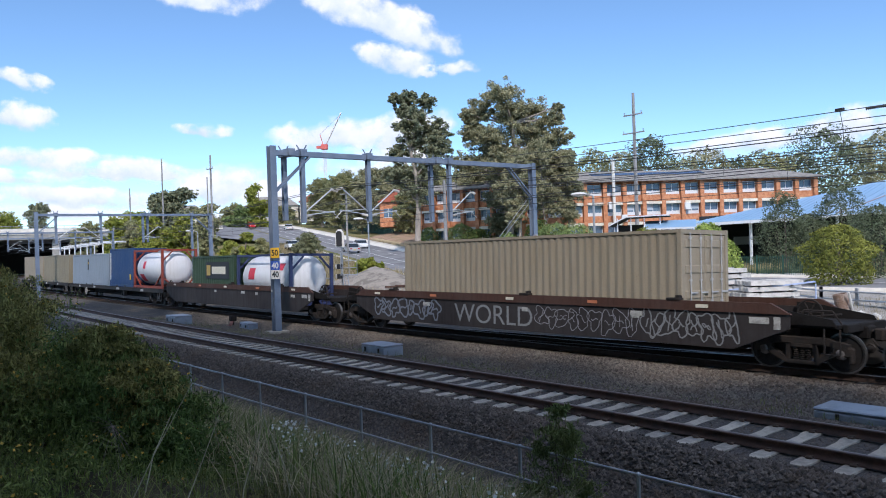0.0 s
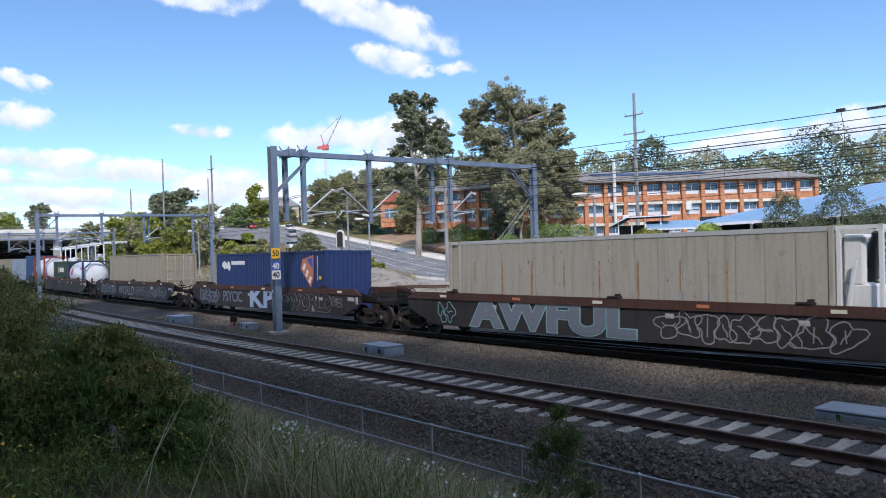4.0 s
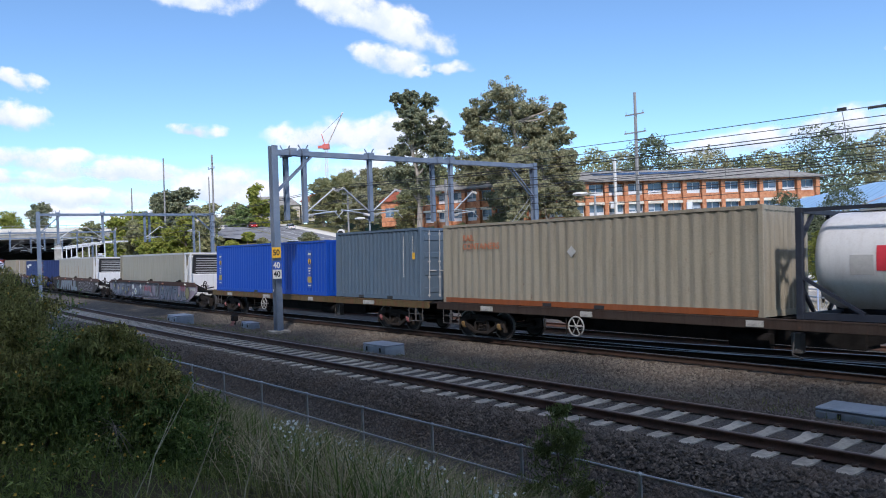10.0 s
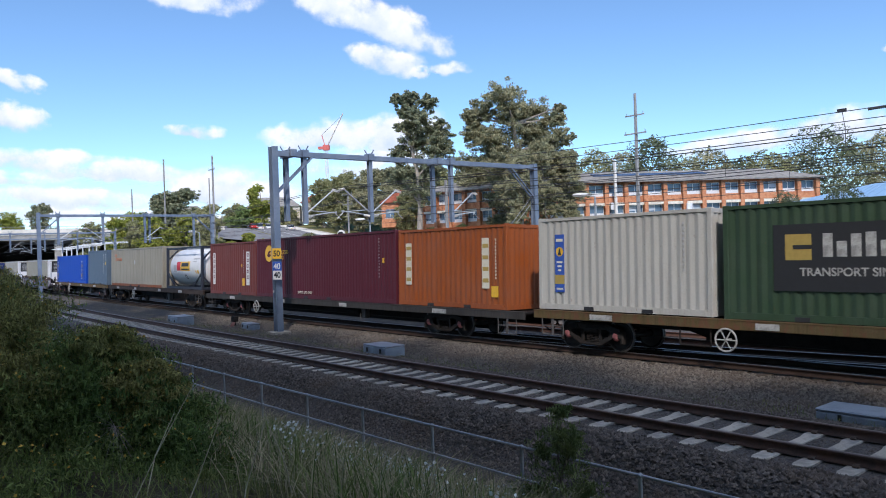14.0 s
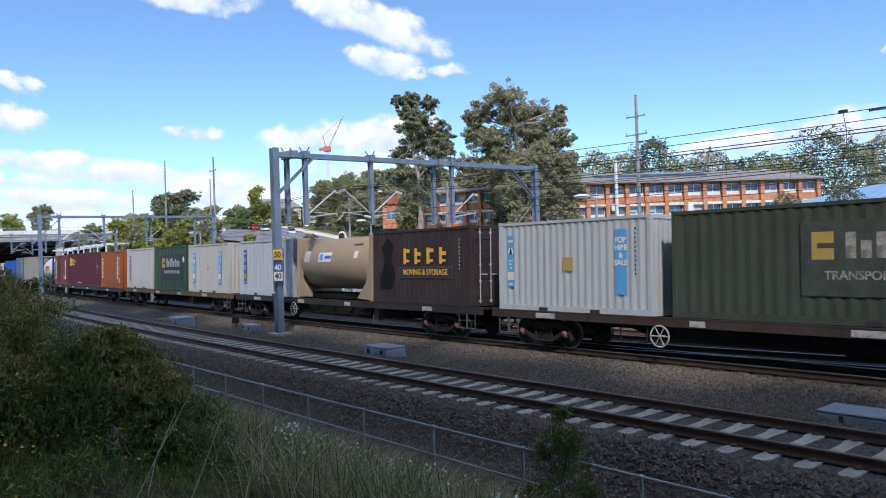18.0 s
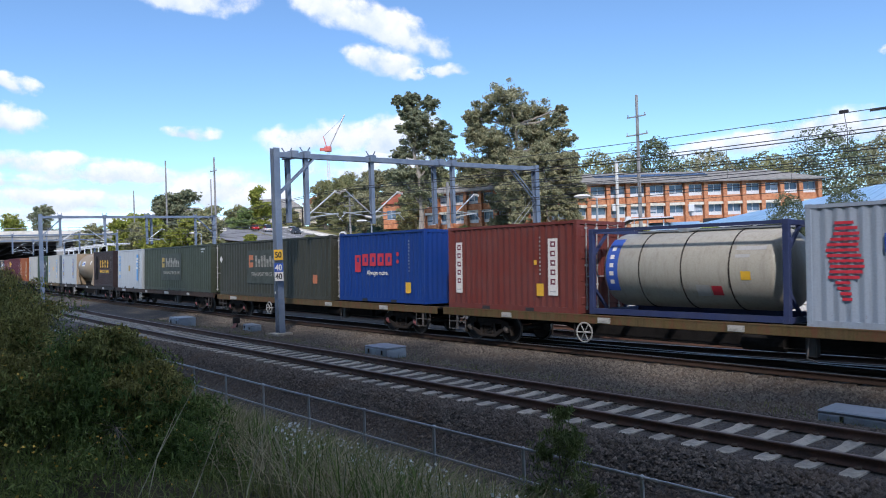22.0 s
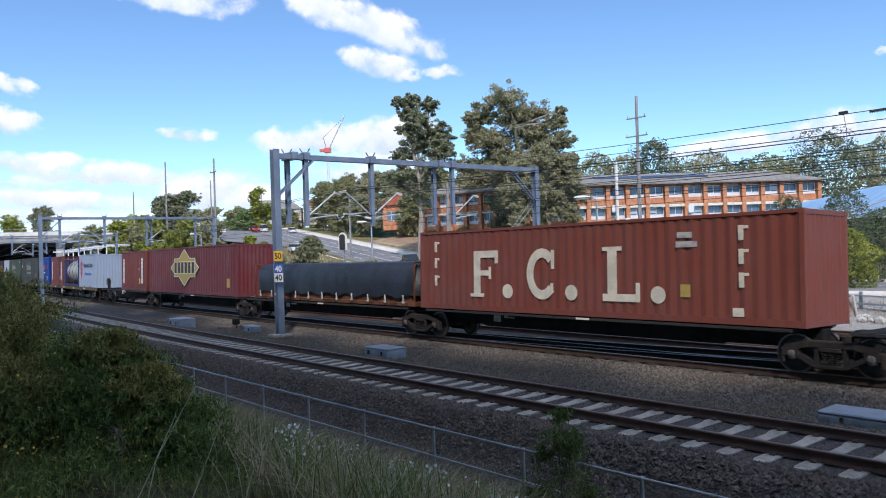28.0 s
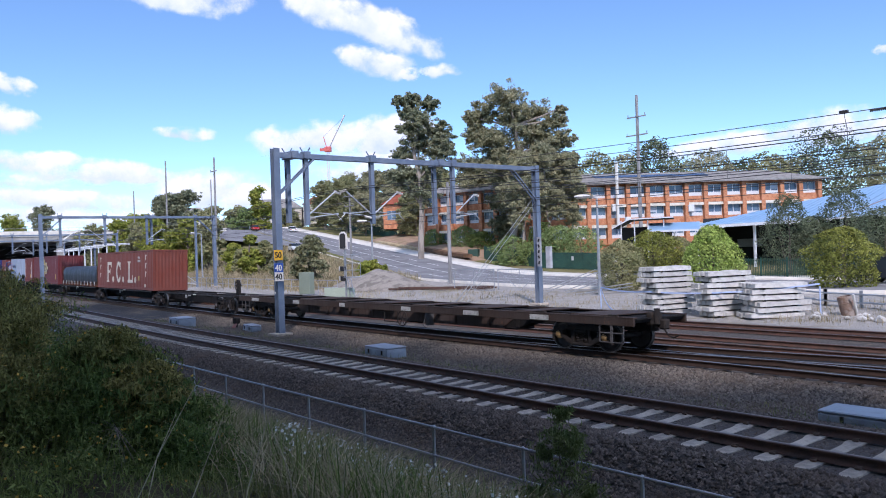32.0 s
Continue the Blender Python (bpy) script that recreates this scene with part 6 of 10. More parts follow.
words(c, "Moving Services", 0.36, M_BLUEMARK, 0.35, 1.22, heavy=0.003)
code_rows(c, 2.4, 2.3, M_PLACARD, 8, 0.06)

# ---------------------------------------------------------------- the five-piece spine wagon
SP = 1.08


def spine(u0, u1, label, seed, post_at=None):
    """A bare spine: one deep centre sill, arms that carry boxes, shallow edge ledges."""
    L, u = u1 - u0, (u0 + u1) / 2
    w = thing("spine_wagon", label, "freight wagon", "wagons of the train")
    bm = bmesh.new()
    box(bm, (0, 0, SP - 0.3), (L, 0.5, 0.5), bevel=0.03)
    m = Matrix.Translation((0, -0.27, SP - 0.25)) @ Matrix.Rotation(math.pi / 2, 4, "X")
    slab(bm, [(-L / 2 + 1.8, 0.1), (-L / 2 + 2.6, -0.35), (L / 2 - 2.6, -0.35), (L / 2 - 1.8, 0.1)], m, 0.03)
    part("centre_sill", bm, M_UNDER, w)
    for x in (-L / 2 + 0.6, -L / 6, L / 6, L / 2 - 0.6):
        bm = bmesh.new()
        box(bm, (x, 0, SP - 0.08), (0.5, 2.44, 0.13), bevel=0.02)
        part("arm", bm, M_UNDER, w)
    for sy in (-1, 1):
        bm = bmesh.new()
        box(bm, (0, sy * 1.2, SP - 0.06), (L - 0.6, 0.1, 0.07))
        part("edge_ledge", bm, P_BLACKSILL, w)
    plate(w, "number_plate", M_DULLWHITE, -L / 2 + 3.2, SP - 0.28, 0.35, 0.28, -0.3)
    plate(w, "data_panel", M_DULLWHITE, -L / 2 + 3.8, SP - 0.22, 0.5, 0.12, -0.3)
    plate(w, "side_marker", M_CREAMMARK, 0.6, SP - 0.06, 0.5, 0.06, -1.25)
    ride(w, u, 0.0)
    return w


def end_stand(w, x):
    """An upright cast bracket with a hand wheel at the end of the spine."""
    bm = bmesh.new()
    m = Matrix.Translation((x, -0.55, SP)) @ Matrix.Rotation(math.pi / 2, 4, "X")
    slab(bm, [(-0.22, 0), (0.22, 0), (0.16, 0.5), (0.1, 0.82), (-0.1, 0.86), (-0.16, 0.5)], m, 0.12)
    rod(bm, (x, -0.7, SP + 0.55), (x, -0.5, SP + 0.55), 0.14, seg=12)
    part("end_bracket", bm, M_BOGIE, w)
    part("hand_wheel", HANDWHEEL_DARK, None, w, at=pose(x + 0.25, -0.8, SP + 0.55))
    bm = bmesh.new()
    for dx in (-0.5, 0.5):
        pipe(bm, [(x + dx - 0.2, -1.2, 0.95), (x + dx - 0.2, -1.2, 0.3), (x + dx + 0.2, -1.2, 0.3), (x + dx + 0.2, -1.2, 0.95)], 0.025)
    part("foot_step", bm, M_BOGIE, w)


w = spine(228.0, 240.6, "dark articulated spine wagon, partly empty", 16)
bogie(w, 229.44 - 234.3, "grey")
bogie(w, 240.9 - 234.3, "grey")
end_stand(w, -5.9)
part("coupler", COUPLER, None, w, at=pose(-6.3, 0, 0, 0, 0, 180))
mover_box(234.25, SP, 2.92, P_GRACERED, "dull red twenty-foot container with white upright banners")
w = spine(241.2, 256.1, "dark articulated spine wagon under a long red container", 17)
bogie(w, 256.42 - 248.65, "grey")
c = container(241.05, 255.75, SP, 2.95, P_LINRED, "deep red forty-eight-foot container with a gold star badge", period=0.4, pocket=False)
b = [(0, 1.42), (0.95, 0.72), (1.85, 0.72), (1.85, 0.42), (2.45, 0), (1.85, -0.42), (1.85, -0.72), (0.95, -0.72), (0, -1.42), (-0.95, -0.72), (-1.85, -0.72), (-1.85, -0.42), (-2.45, 0), (-1.85, 0.42), (-1.85, 0.72), (-0.95, 0.72)]
shape(c, "badge_edge", M_BLACKMARK, [(-0.6 + x * 1.07, 1.65 + z * 0.9) for x, z in b[::-1]], label="dark edge of the star badge")
shape(c, "badge_rim", M_CREAMMARK, [(-0.6 + x, 1.65 + z * 0.83) for x, z in b[::-1]], 0.005)
shape(c, "badge", M_GOLD, [(-0.6 + x * 0.955, 1.65 + z * 0.78) for x, z in b[::-1]], 0.010, "gold star-shaped company badge")
for k in range(6):
    block(c, "badge_letter_edge", M_CREAMMARK, -2.1 + k * 0.6, 1.65, 0.47, 0.78, 0.015)
    block(c, "badge_letter", M_BLACKMARK, -2.1 + k * 0.6, 1.65, 0.40, 0.70, 0.020)
block(c, "data_panel", M_GOLD, 6.2, 0.75, 0.42, 0.5)
code_rows(c, 6.2, 2.5, M_DULLWHITE, 7, 0.06, 0.12)
w = spine(256.7, 271.6, "dark spine wagon with a tarpaulin-covered load", 18)
bogie(w, 271.9 - 264.15, "grey")
load = thing("covered_load", "long load wrapped in a dark blue tarpaulin with loose lashings", "tarpaulin load", "containers on the train")
n, V, F = 64, [], []
prof = [(-1.16, 0.38), (-1.2, 0.9), (-1.17, 1.42), (-0.98, 1.72), (-0.4, 1.8), (0.4, 1.8), (0.98, 1.72), (1.17, 1.42), (1.2, 0.9), (1.16, 0.38)]
for i in range(n + 1):
    x = -6.7 + 13.4 * i / n
    k = 1.0 if 0 < i < n else 0.9
    for y, z in prof:
        j = noise.noise((x * 1.7, y * 2.1, z * 1.3)) * 0.07 + noise.noise((x * 5.0, y * 4.0, z * 3.0)) * 0.03
        hem = 0.07 * math.sin(x * 4.1) if z < 0.5 else 0
        V.append((x, y * k * (1 + j * 0.5), z + hem + j * (0.3 if z > 1.5 else 0.05)))
for i in range(n):
    for j in range(len(prof) - 1):
        a = i * len(prof) + j
        F.append((a, a + len(prof), a + len(prof) + 1, a + 1))
F4 = F + [(0, 3, 6, 9), (n * 10, n * 10 + 9, n * 10 + 6, n * 10 + 3)]
part("tarpaulin", quick_mesh("tarpaulin", V, F4, M_TARP, True), None, load)
bm = bmesh.new()
box(bm, (0, 0, 0.09), (13.8, 2.4, 0.16), bevel=0.02)
part("load_deck", bm, M_RUSTY, load)
bm = bmesh.new()
box(bm, (0, 0, 0.3), (13.0, 2.1, 0.3))
part("cargo", bm, M_RUSTY, load)
for i in range(11):
    x = -6.2 + i * 1.24
    bm = bmesh.new()
    bar(bm, (x, -1.24, 0.45), (x + 0.05, -1.24, 0.12), 0.06, 0.03)
    ring(bm, (x + 0.02, -1.24, 0.2), (0, 1, 0), 0.07, 0.015, 10, 5)
    part("lashing", bm, M_DULLWHITE, load)
for x in (-6.9, 6.85):
    bm = bmesh.new()
    pipe(bm, [(x, -1.15, 0.1), (x, -1.15, 1.75), (x, 1.15, 1.75), (x, 1.15, 0.1)], 0.04)
    part("end_frame", bm, M_RUSTY, load)
ride(load, 264.85, SP)
w = spine(272.2, 286.7, "dark spine wagon under a long brick-red container", 19)
bogie(w, 287.2 - 279.45, "grey")
c = container(272.15, 286.75, SP, 2.88, P_FCLRED, "brick-red forty-eight-foot container with huge cream marks", period=0.36, pocket=False)
M_BIGMARK = material("cream_painted_marks", (0.66, 0.60, 0.48), 0.6, vary=0.2, scale=2, fine=25, bump=0.0)


def big_mark(kind, x, z0, z1):
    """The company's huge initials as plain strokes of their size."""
    h, k = z1 - z0, 0.34
    bm = bmesh.new()
    if kind == 0:
        rects = [(x - 0.35, (z0 + z1) / 2, k, h), (x + 0.1, z1 - 0.12, 1.2, 0.24), (x + 0.02, z0 + h * 0.52, 0.6, 0.18), (x - 0.35, z0 + 0.06, 0.7, 0.12), (x + 0.62, z1 - 0.22, 0.16, 0.44), (x + 0.3, z0 + h * 0.52, 0.12, 0.42)]
    elif kind == 1:
        ribbon(bm, arc(x + 0.05, (z0 + z1) / 2, 0.52, h / 2 - 0.13, 42, 318, 22), 0.3, FACE - 0.003)
        rects = [(x + 0.5, z1 - 0.34, 0.14, 0.6), (x + 0.46, z0 + 0.36, 0.12, 0.3)]
    else:
        rects = [(x - 0.25, (z0 + z1) / 2, k, h), (x - 0.25, z1 - 0.06, 0.7, 0.12), (x + 0.05, z0 + 0.11, 1.3, 0.22), (x + 0.64, z0 + 0.3, 0.14, 0.5)]
    for i, (cx, cz, ww, hh) in enumerate(rects):
        box(bm, (cx, FACE - 0.001 * i, cz), (ww, 0.004, hh))
    part("company_mark", bm, M_BIGMARK, c, "huge cream painted initial stroke")


for kind, x in ((0, -3.75), (1, -1.1), (2, 1.95)):
    big_mark(kind, x, 0.5, 2.1)
for x in (-2.6, 0.15, 3.25):
    shape(c, "company_dot", M_BIGMARK, disc(x, 0.72, 0.24))
for x, zz in ((-6.35, (2.3, 1.7, 1.05)), (5.7, (2.35, 1.75, 1.15))):
    for z in zz:
        block(c, "small_mark", M_BIGMARK, x, z, 0.14, 0.38)
        block(c, "small_mark_arm", M_BIGMARK, x + 0.1, z + 0.14, 0.2, 0.08, 0.001)
block(c, "size_mark", M_BIGMARK, 5.6, 0.33, 0.3, 0.22)
block(c, "code_marks", M_DULLWHITE, 4.1, 2.35, 0.45, 0.16)
block(c, "code_marks", M_DULLWHITE, 4.15, 2.1, 0.65, 0.16)
block(c, "data_panel", M_GOLD, 4.1, 0.85, 0.3, 0.34)
w = spine(287.4, 300.6, "bare dark spine wagon, empty, with a bracket at its end", 20)
bogie(w, 298.41 - 294.0, "grey")
end_stand(w, 5.6)
part("coupler", COUPLER, None, w, at=pose(6.2, 0, 0))

# ---------------------------------------------------------------- the last wagon, empty
w = flat_wagon(301.4, 327.05, P_BROWN, "long empty rust-brown flat wagon at the train's end", 1.12, "ochre", wheel_x=2.0, ends=(2.05, 2.15), wheel=HANDWHEEL_DARK, seed=21, plates=6)
L = 327.05 - 301.4
for i in range(9):
    x = -L / 2 + 1.6 + i * 2.8
    bm = bmesh.new()
    box(bm, (x, 0, 1.135), (0.7 if i % 2 else 1.5, 2.45, 0.03), bevel=0.005)
    part("deck_plate", bm, P_BROWN, w)
    bm = bmesh.new()
    box(bm, (x + 0.9, -1.27, 1.15), (0.3, 0.14, 0.05))
    part("twist_lock", bm, M_BOGIE, w)
M_SKIRT = painted("brown_skirt", (0.105, 0.066, 0.05), 0.6, 0.3, 0.8)
bm = bmesh.new()
m = Matrix.Translation((0, -0.75, 0)) @ Matrix.Rotation(math.pi / 2, 4, "X")
slab(bm, [(-7.6, 0.9), (-7.0, 0.45), (7.0, 0.45), (7.6, 0.9)], m, 0.04)
part("skirt", bm, M_SKIRT, w, "deep brown side plate between the bogies")
for i in range(8):
    bm = bmesh.new()
    box(bm, (-6.3 + i * 1.8, -0.81, 0.68), (0.09, 0.05, 0.46))
    part("rib", bm, M_SKIRT, w)
bm = bmesh.new()
box(bm, (L / 2 - 0.1, -0.2, 1.05), (0.25, 0.5, 0.4), bevel=0.05)
rod(bm, (L / 2 + 0.1, -0.35, 0.9), (L / 2 + 0.1, -0.35, 1.35), 0.09, seg=10)
part("end_marker", bm, M_BOGIE, w, "end-of-train marker box")

# ---------------------------------------------------------------- overhead line
def hbeam(bm, a, b, w=0.3, d=0.3, t=0.025, turn=0.0):
    """A rolled steel column from a to b: two flanges and a web."""
    a, b = Vector(a), Vector(b)
    q = (b - a).to_track_quat("Z", "Y").to_matrix() @ Matrix.Rotation(turn, 3, "Z")
    L, c = (b - a).length, (a + b) / 2
    for s in (-1, 1):
        box(bm, c + q @ Vector((0, s * (d - t) / 2, 0)), (w, t, L), q)
    box(bm, c, (t, d - 2 * t, L), q)


def insulator(bm, a, b, r=0.05, n=5):
    a, b = Vector(a), Vector(b)
    for i in range(n):
        p = a.lerp(b, (i + 0.5) / n)
        d = (b - a).normalized() * 0.02
        rod(bm, p - d, p + d, r, r * 0.6, 8)
    rod(bm, a, b, 0.012, seg=5)


M_INSUL = plain("white_insulator", (0.62, 0.60, 0.56), 0.3)
M_ALU = plain("pale_bracket_tube", (0.55, 0.57, 0.58), 0.4, 0.5)


def gantry(pa, pb, top, drops, label, sign=False):
    """A portal over the tracks: two columns, a beam, drop posts with bracket arms."""
    g = thing("overhead_line_gantry", label, "gantry", "gantries over the tracks")
    (xa, ya, za), (xb, yb, zb) = pa, pb
    A, B = Vector((xa, ya, top - 0.25)), Vector((xb, yb, top - 0.2))
    for (x, y, z), h in ((pa, top + 0.05), (pb, top + 0.0)):
        bm = bmesh.new()
        hbeam(bm, (x, y, z), (x, y, h), 0.30, 0.34, 0.03, math.pi / 2)
        part("column", bm, M_GANTRY, g)
        bm = bmesh.new()
        box(bm, (x, y, z + 0.06), (0.8, 0.8, 0.14), bevel=0.02)
        part("footing", bm, M_CONCRETE, g)
    bm = bmesh.new()
    q = (B - A).to_track_quat("Z", "Y").to_matrix()
    box(bm, (A + B) / 2, (0.24, 0.24, (B - A).length), q, bevel=0.01)
    part("beam", bm, M_GANTRY, g)
    for e, s in ((A, 1), (B, -1)):
        d = (B - A).normalized() * s
        bm = bmesh.new()
        for k in (-0.12, 0.12):
            bar(bm, e + Vector((k, 0, -1.75)) + d * 0.12, e + Vector((k, 0, -0.1)) + d * 1.9, 0.07)
        part("knee_brace", bm, M_GANTRY, g)
    for f, low, side, arms in drops:
        p = A.lerp(B, f) + Vector((side, 0, 0))
        dp = part("drop_post", (lambda b: (hbeam(b, (p.x, p.y, low), (p.x, p.y, p.z - 0.05), 0.2, 0.2, 0.025, math.pi / 2), b)[1])(bmesh.new()), M_GANTRY, g)
        bm = bmesh.new()
        box(bm, (p.x - side / 2, p.y, p.z + 0.05), (abs(side) + 0.45, 0.34, 0.34), bevel=0.02)
        rod(bm, (p.x, p.y - 0.12, p.z + 0.2), (p.x - 0.1, p.y - 0.2, p.z + 0.42), 0.03)
        rod(bm, (p.x, p.y + 0.12, p.z + 0.2), (p.x + 0.1, p.y + 0.2, p.z + 0.42), 0.03)
        part("clamp", bm, M_GANTRY, dp)
        for s in arms:
            bm = bmesh.new()
            rod(bm, (p.x, p.y + s * 0.1, low + 0.5), (p.x, p.y + s * 1.5, low + 1.55), 0.035)
            rod(bm, (p.x, p.y + s * 0.1, low + 0.35), (p.x, p.y + s * 1.7, low + 0.55), 0.03)
            rod(bm, (p.x, p.y + s * 0.3, low + 0.6), (p.x, p.y + s * 1.7, low + 0.5), 0.02)
            rod(bm, (p.x, p.y + s * 1.6, low + 0.5), (p.x, p.y + s * 1.95, low + 0.18), 0.018)
            part("bracket_arm", bm, M_ALU, dp)
            bm = bmesh.new()
            insulator(bm, (p.x, p.y + s * 1.5, low + 1.6), (p.x, p.y + s * 1.9, low + 1.5), 0.07)
            insulator(bm, (p.x, p.y + s * 0.1, low + 0.3), (p.x, p.y + s * 0.45, low + 0.36), 0.07)
            tagged(part("insulator", bm, M_INSUL, dp), kind="stuff")
    return g


g1 = gantry((-30.35, 16.63, -0.32), (-29.66, 33.07, -0.1), 8.0,
            [(0.055, 4.75, -0.55, ()), (0.092, 4.6, 0.0, (1,)), (0.31, 4.65, 0.0, (-1, 1)), (0.57, 4.65, -0.5, ()), (0.62, 4.65, 0.0, (1,))],
            "blue-grey steel portal gantry with speed boards over the tracks")
for z, mt, txt, tm in ((3.33, M_YELLOW, "50", M_BLACKMARK), (2.77, M_BLUEMARK, "40", M_WHITE), (2.38, M_WHITE, "40", M_BLACKMARK)):
    bm = bmesh.new()
    box(bm, (0, 0, 0), (0.46, 0.02, 0.40 if z < 3 else 0.46), bevel=0.004)
    sgn = part("speed_board", bm, mt, g1, "speed board with black or white numerals", at=pose(-30.0, 16.45, z - 0.05, 0, 0, 25))
    lettering(txt, 0.36, tm, sgn, pose(0, -0.012, -0.01, 90, 0, 0), heavy=0.008)
bm = bmesh.new()
box(bm, (-30.36, 16.44, 1.6), (0.08, 0.01, 0.10))
part("mast_tag", bm, M_WHITE, g1)
g2 = gantry((-80.0, 18.6, -0.4), (-79.3, 35.7, 0.1), 7.95,
            [(0.1, 4.9, 0.0, (1,)), (0.34, 4.9, 0.0, (-1,)), (0.58, 4.9, 0.0, (1,)), (0.62, 4.9, -0.6, ()), (0.88, 0.2, 0.0, (-1,))], "grey steel portal gantry further along the line")
gantry((-130.0, 22.5, -0.4), (-128.0, 41, 0.3), 7.9, [(0.2, 4.9, 0.0, (1,)), (0.45, 4.9, 0.0, (-1,)), (0.7, 4.9, 0.0, (1,))], "distant grey steel gantry before the overbridge")
gantry((-160.0, 25.0, -0.4), (-157.0, 46, 0.3), 7.9, [(0.15, 4.9, 0.0, (1,)), (0.5, 4.9, 0.0, (-1,)), (0.75, 4.9, 0.0, (1,))], "distant grey steel gantry near the overbridge")


def wire(name, pts, r, label, parent=None, mat=None, seg=5):
    cu = bpy.data.curves.new(name, "CURVE")
    cu.dimensions, cu.bevel_depth, cu.bevel_resolution = "3D", r, 0
    sp = cu.splines.new("POLY")
    sp.points.add(len(pts) - 1)
    for p, q in zip(sp.points, pts):
        p.co = (*q, 1)
    tmp = bpy.data.objects.new("tmp", cu)
    scene.collection.objects.link(tmp)
    me = bpy.data.meshes.new_from_object(tmp.evaluated_get(bpy.context.evaluated_depsgraph_get()))
    bpy.data.objects.remove(tmp)
    bpy.data.curves.remove(cu)
    me.materials.clear()
    me.materials.append(mat or M_WIRE)
    ob = new(name, me)
    if parent:
        ob.parent = parent
    return ob if not label else tagged(ob, label)


def along(lat, z, s0, s1, sag=0.0, span=50.0, n=80):
    out = []
    for i in range(n + 1):
        s = s0 + (s1 - s0) * i / n
        u = ((s + 30.2) / span) % 1.0
        x, y, h = rail_at(s, lat)
        out.append((x, y, z - sag * 4 * u * (1 - u)))
    return out


for lat, nm in ((0.1, "freight line"), (3.9, "middle line"), (8.0, "far line")):
    cat = thing("overhead_wires", "dark contact and carrier wires hung over the " + nm, "overhead wire", "overhead wires")
    wire("contact_wire", along(lat, 4.95, -200, 40), 0.011, "", cat)
    wire("carrier_wire", along(lat, 6.25, -200, 40, 0.55), 0.014, "", cat)
    wire("carrier_wire", along(lat + 0.08, 6.35, -200, 40, 0.55), 0.012, "", cat)
    for i in range(36):
        s = -170 + i * 5.5
        u = ((s + 30.2) / 50.0) % 1.0
        x, y, h = rail_at(s, lat)
        bm = bmesh.new()
        rod(bm, (x, y, 4.95), (x, y, 6.25 - 0.55 * 4 * u * (1 - u)), 0.006, seg=4)
        part("dropper", bm, M_WIRE, cat)
feed = thing("feeder_wires", "pair of dark feeder wires with insulators beside the far track", "overhead wire")
for k, (lat, z) in enumerate(((11.6, 8.35), (11.9, 8.0), (12.6, 6.7), (13.0, 6.0))):
    wire("feeder_wire", along(lat, z, -30, 40, 0.35), 0.016, "", feed)
bm = bmesh.new()
for s, l, z in ((-12.0, 11.75, 8.1), (-9.3, 11.75, 8.12)):
    x, y, h = rail_at(s, l)
    box(bm, (x, y, z), (0.35, 0.08, 0.14), bevel=0.02)
    pipe(bm, [(x, y, z), (x + 0.1, y, z - 0.7), (x + 0.1, y, z - 1.6)], 0.012)
for s in (-10.9, -10.6, -10.3):
    x, y, h = rail_at(s, 11.75)
    insulator(bm, (x - 0.15, y, 8.0), (x + 0.15, y, 8.0), 0.07, 4)
part("wire_fitting", bm, M_WIRE, feed)

guy = thing("guy_wires", "steel guy wires that stay the gantry's far column", "guy wire")
for k in (0.0, 0.35):
    bm = bmesh.new()
    rod(bm, (-29.7, 33.0, 6.2 - k), (-34.4 + k, 30.6, -0.1), 0.018, seg=5)
    part("guy_wire", bm, M_ALU, guy)

# ---------------------------------------------------------------- trackside
M_PIT = material("pale_galvanised_sheet", (0.33, 0.37, 0.42), 0.5, metal=0.1, vary=0.2, scale=2.0, fine=30, bump=0.05)


def cable_box(x, y, z, L, W, H, rz, label):
    b = thing("trackside_box", label, "cable pit", "cable pits by the tracks", at=pose(x, y, z, 0, 0, rz))
    bm = bmesh.new()
    box(bm, (0, 0, H / 2 - 0.03), (L, W, H - 0.06), bevel=0.02)
    part("body", bm, M_PIT, b)
    bm = bmesh.new()
    box(bm, (0, 0, H - 0.02), (L + 0.01, W + 0.01, 0.05), bevel=0.02)
    part("lid", bm, M_PIT, b, "pale galvanised lid")
    for s in (-1, 1):
        bm = bmesh.new()
        box(bm, (s * L * 0.3, -W / 2 - 0.02, H * 0.6), (0.06, 0.03, 0.14))
        part("latch", bm, M_BOGIE, b)


cable_box(-20.75, 15.3, -0.34, 1.35, 0.8, 0.42, -3, "pale galvanised cable pit on the ballast")
cable_box(-5.1, 14.95, -0.34, 2.2, 0.8, 0.36, -1, "long galvanised cable pit on the ballast")
cable_box(-39.2, 15.75, -0.36, 1.5, 0.9, 0.55, -4, "galvanised cable pit on the weedy ballast")
cable_box(-33.6, 16.9, -0.36, 1.3, 0.5, 0.35, -10, "low grey cable cover by the track")
M_CABLE = plain("red_cable", (0.24, 0.09, 0.07), 0.6)
pnt = thing("point_detector", "small dark trackside unit with red cables", "track equipment")
bm = bmesh.new()
box(bm, (-35.9, 17.2, 0.05), (0.3, 0.3, 0.3), bevel=0.04)
rod(bm, (-35.9, 17.2, -0.4), (-35.9, 17.2, 0.0), 0.06)
part("unit", bm, M_BOGIE, pnt)
for k in range(3):
    bm = bmesh.new()
    pipe(bm, [(-35.9 + 0.1 * k, 17.1, -0.1), (-35.8 + 0.15 * k, 16.9, -0.3), (-36.1 + 0.1 * k, 16.5, -0.36), (-36.6 + 0.2 * k, 16.2, -0.38)], 0.03)
    part("cable", bm, M_CABLE, pnt)

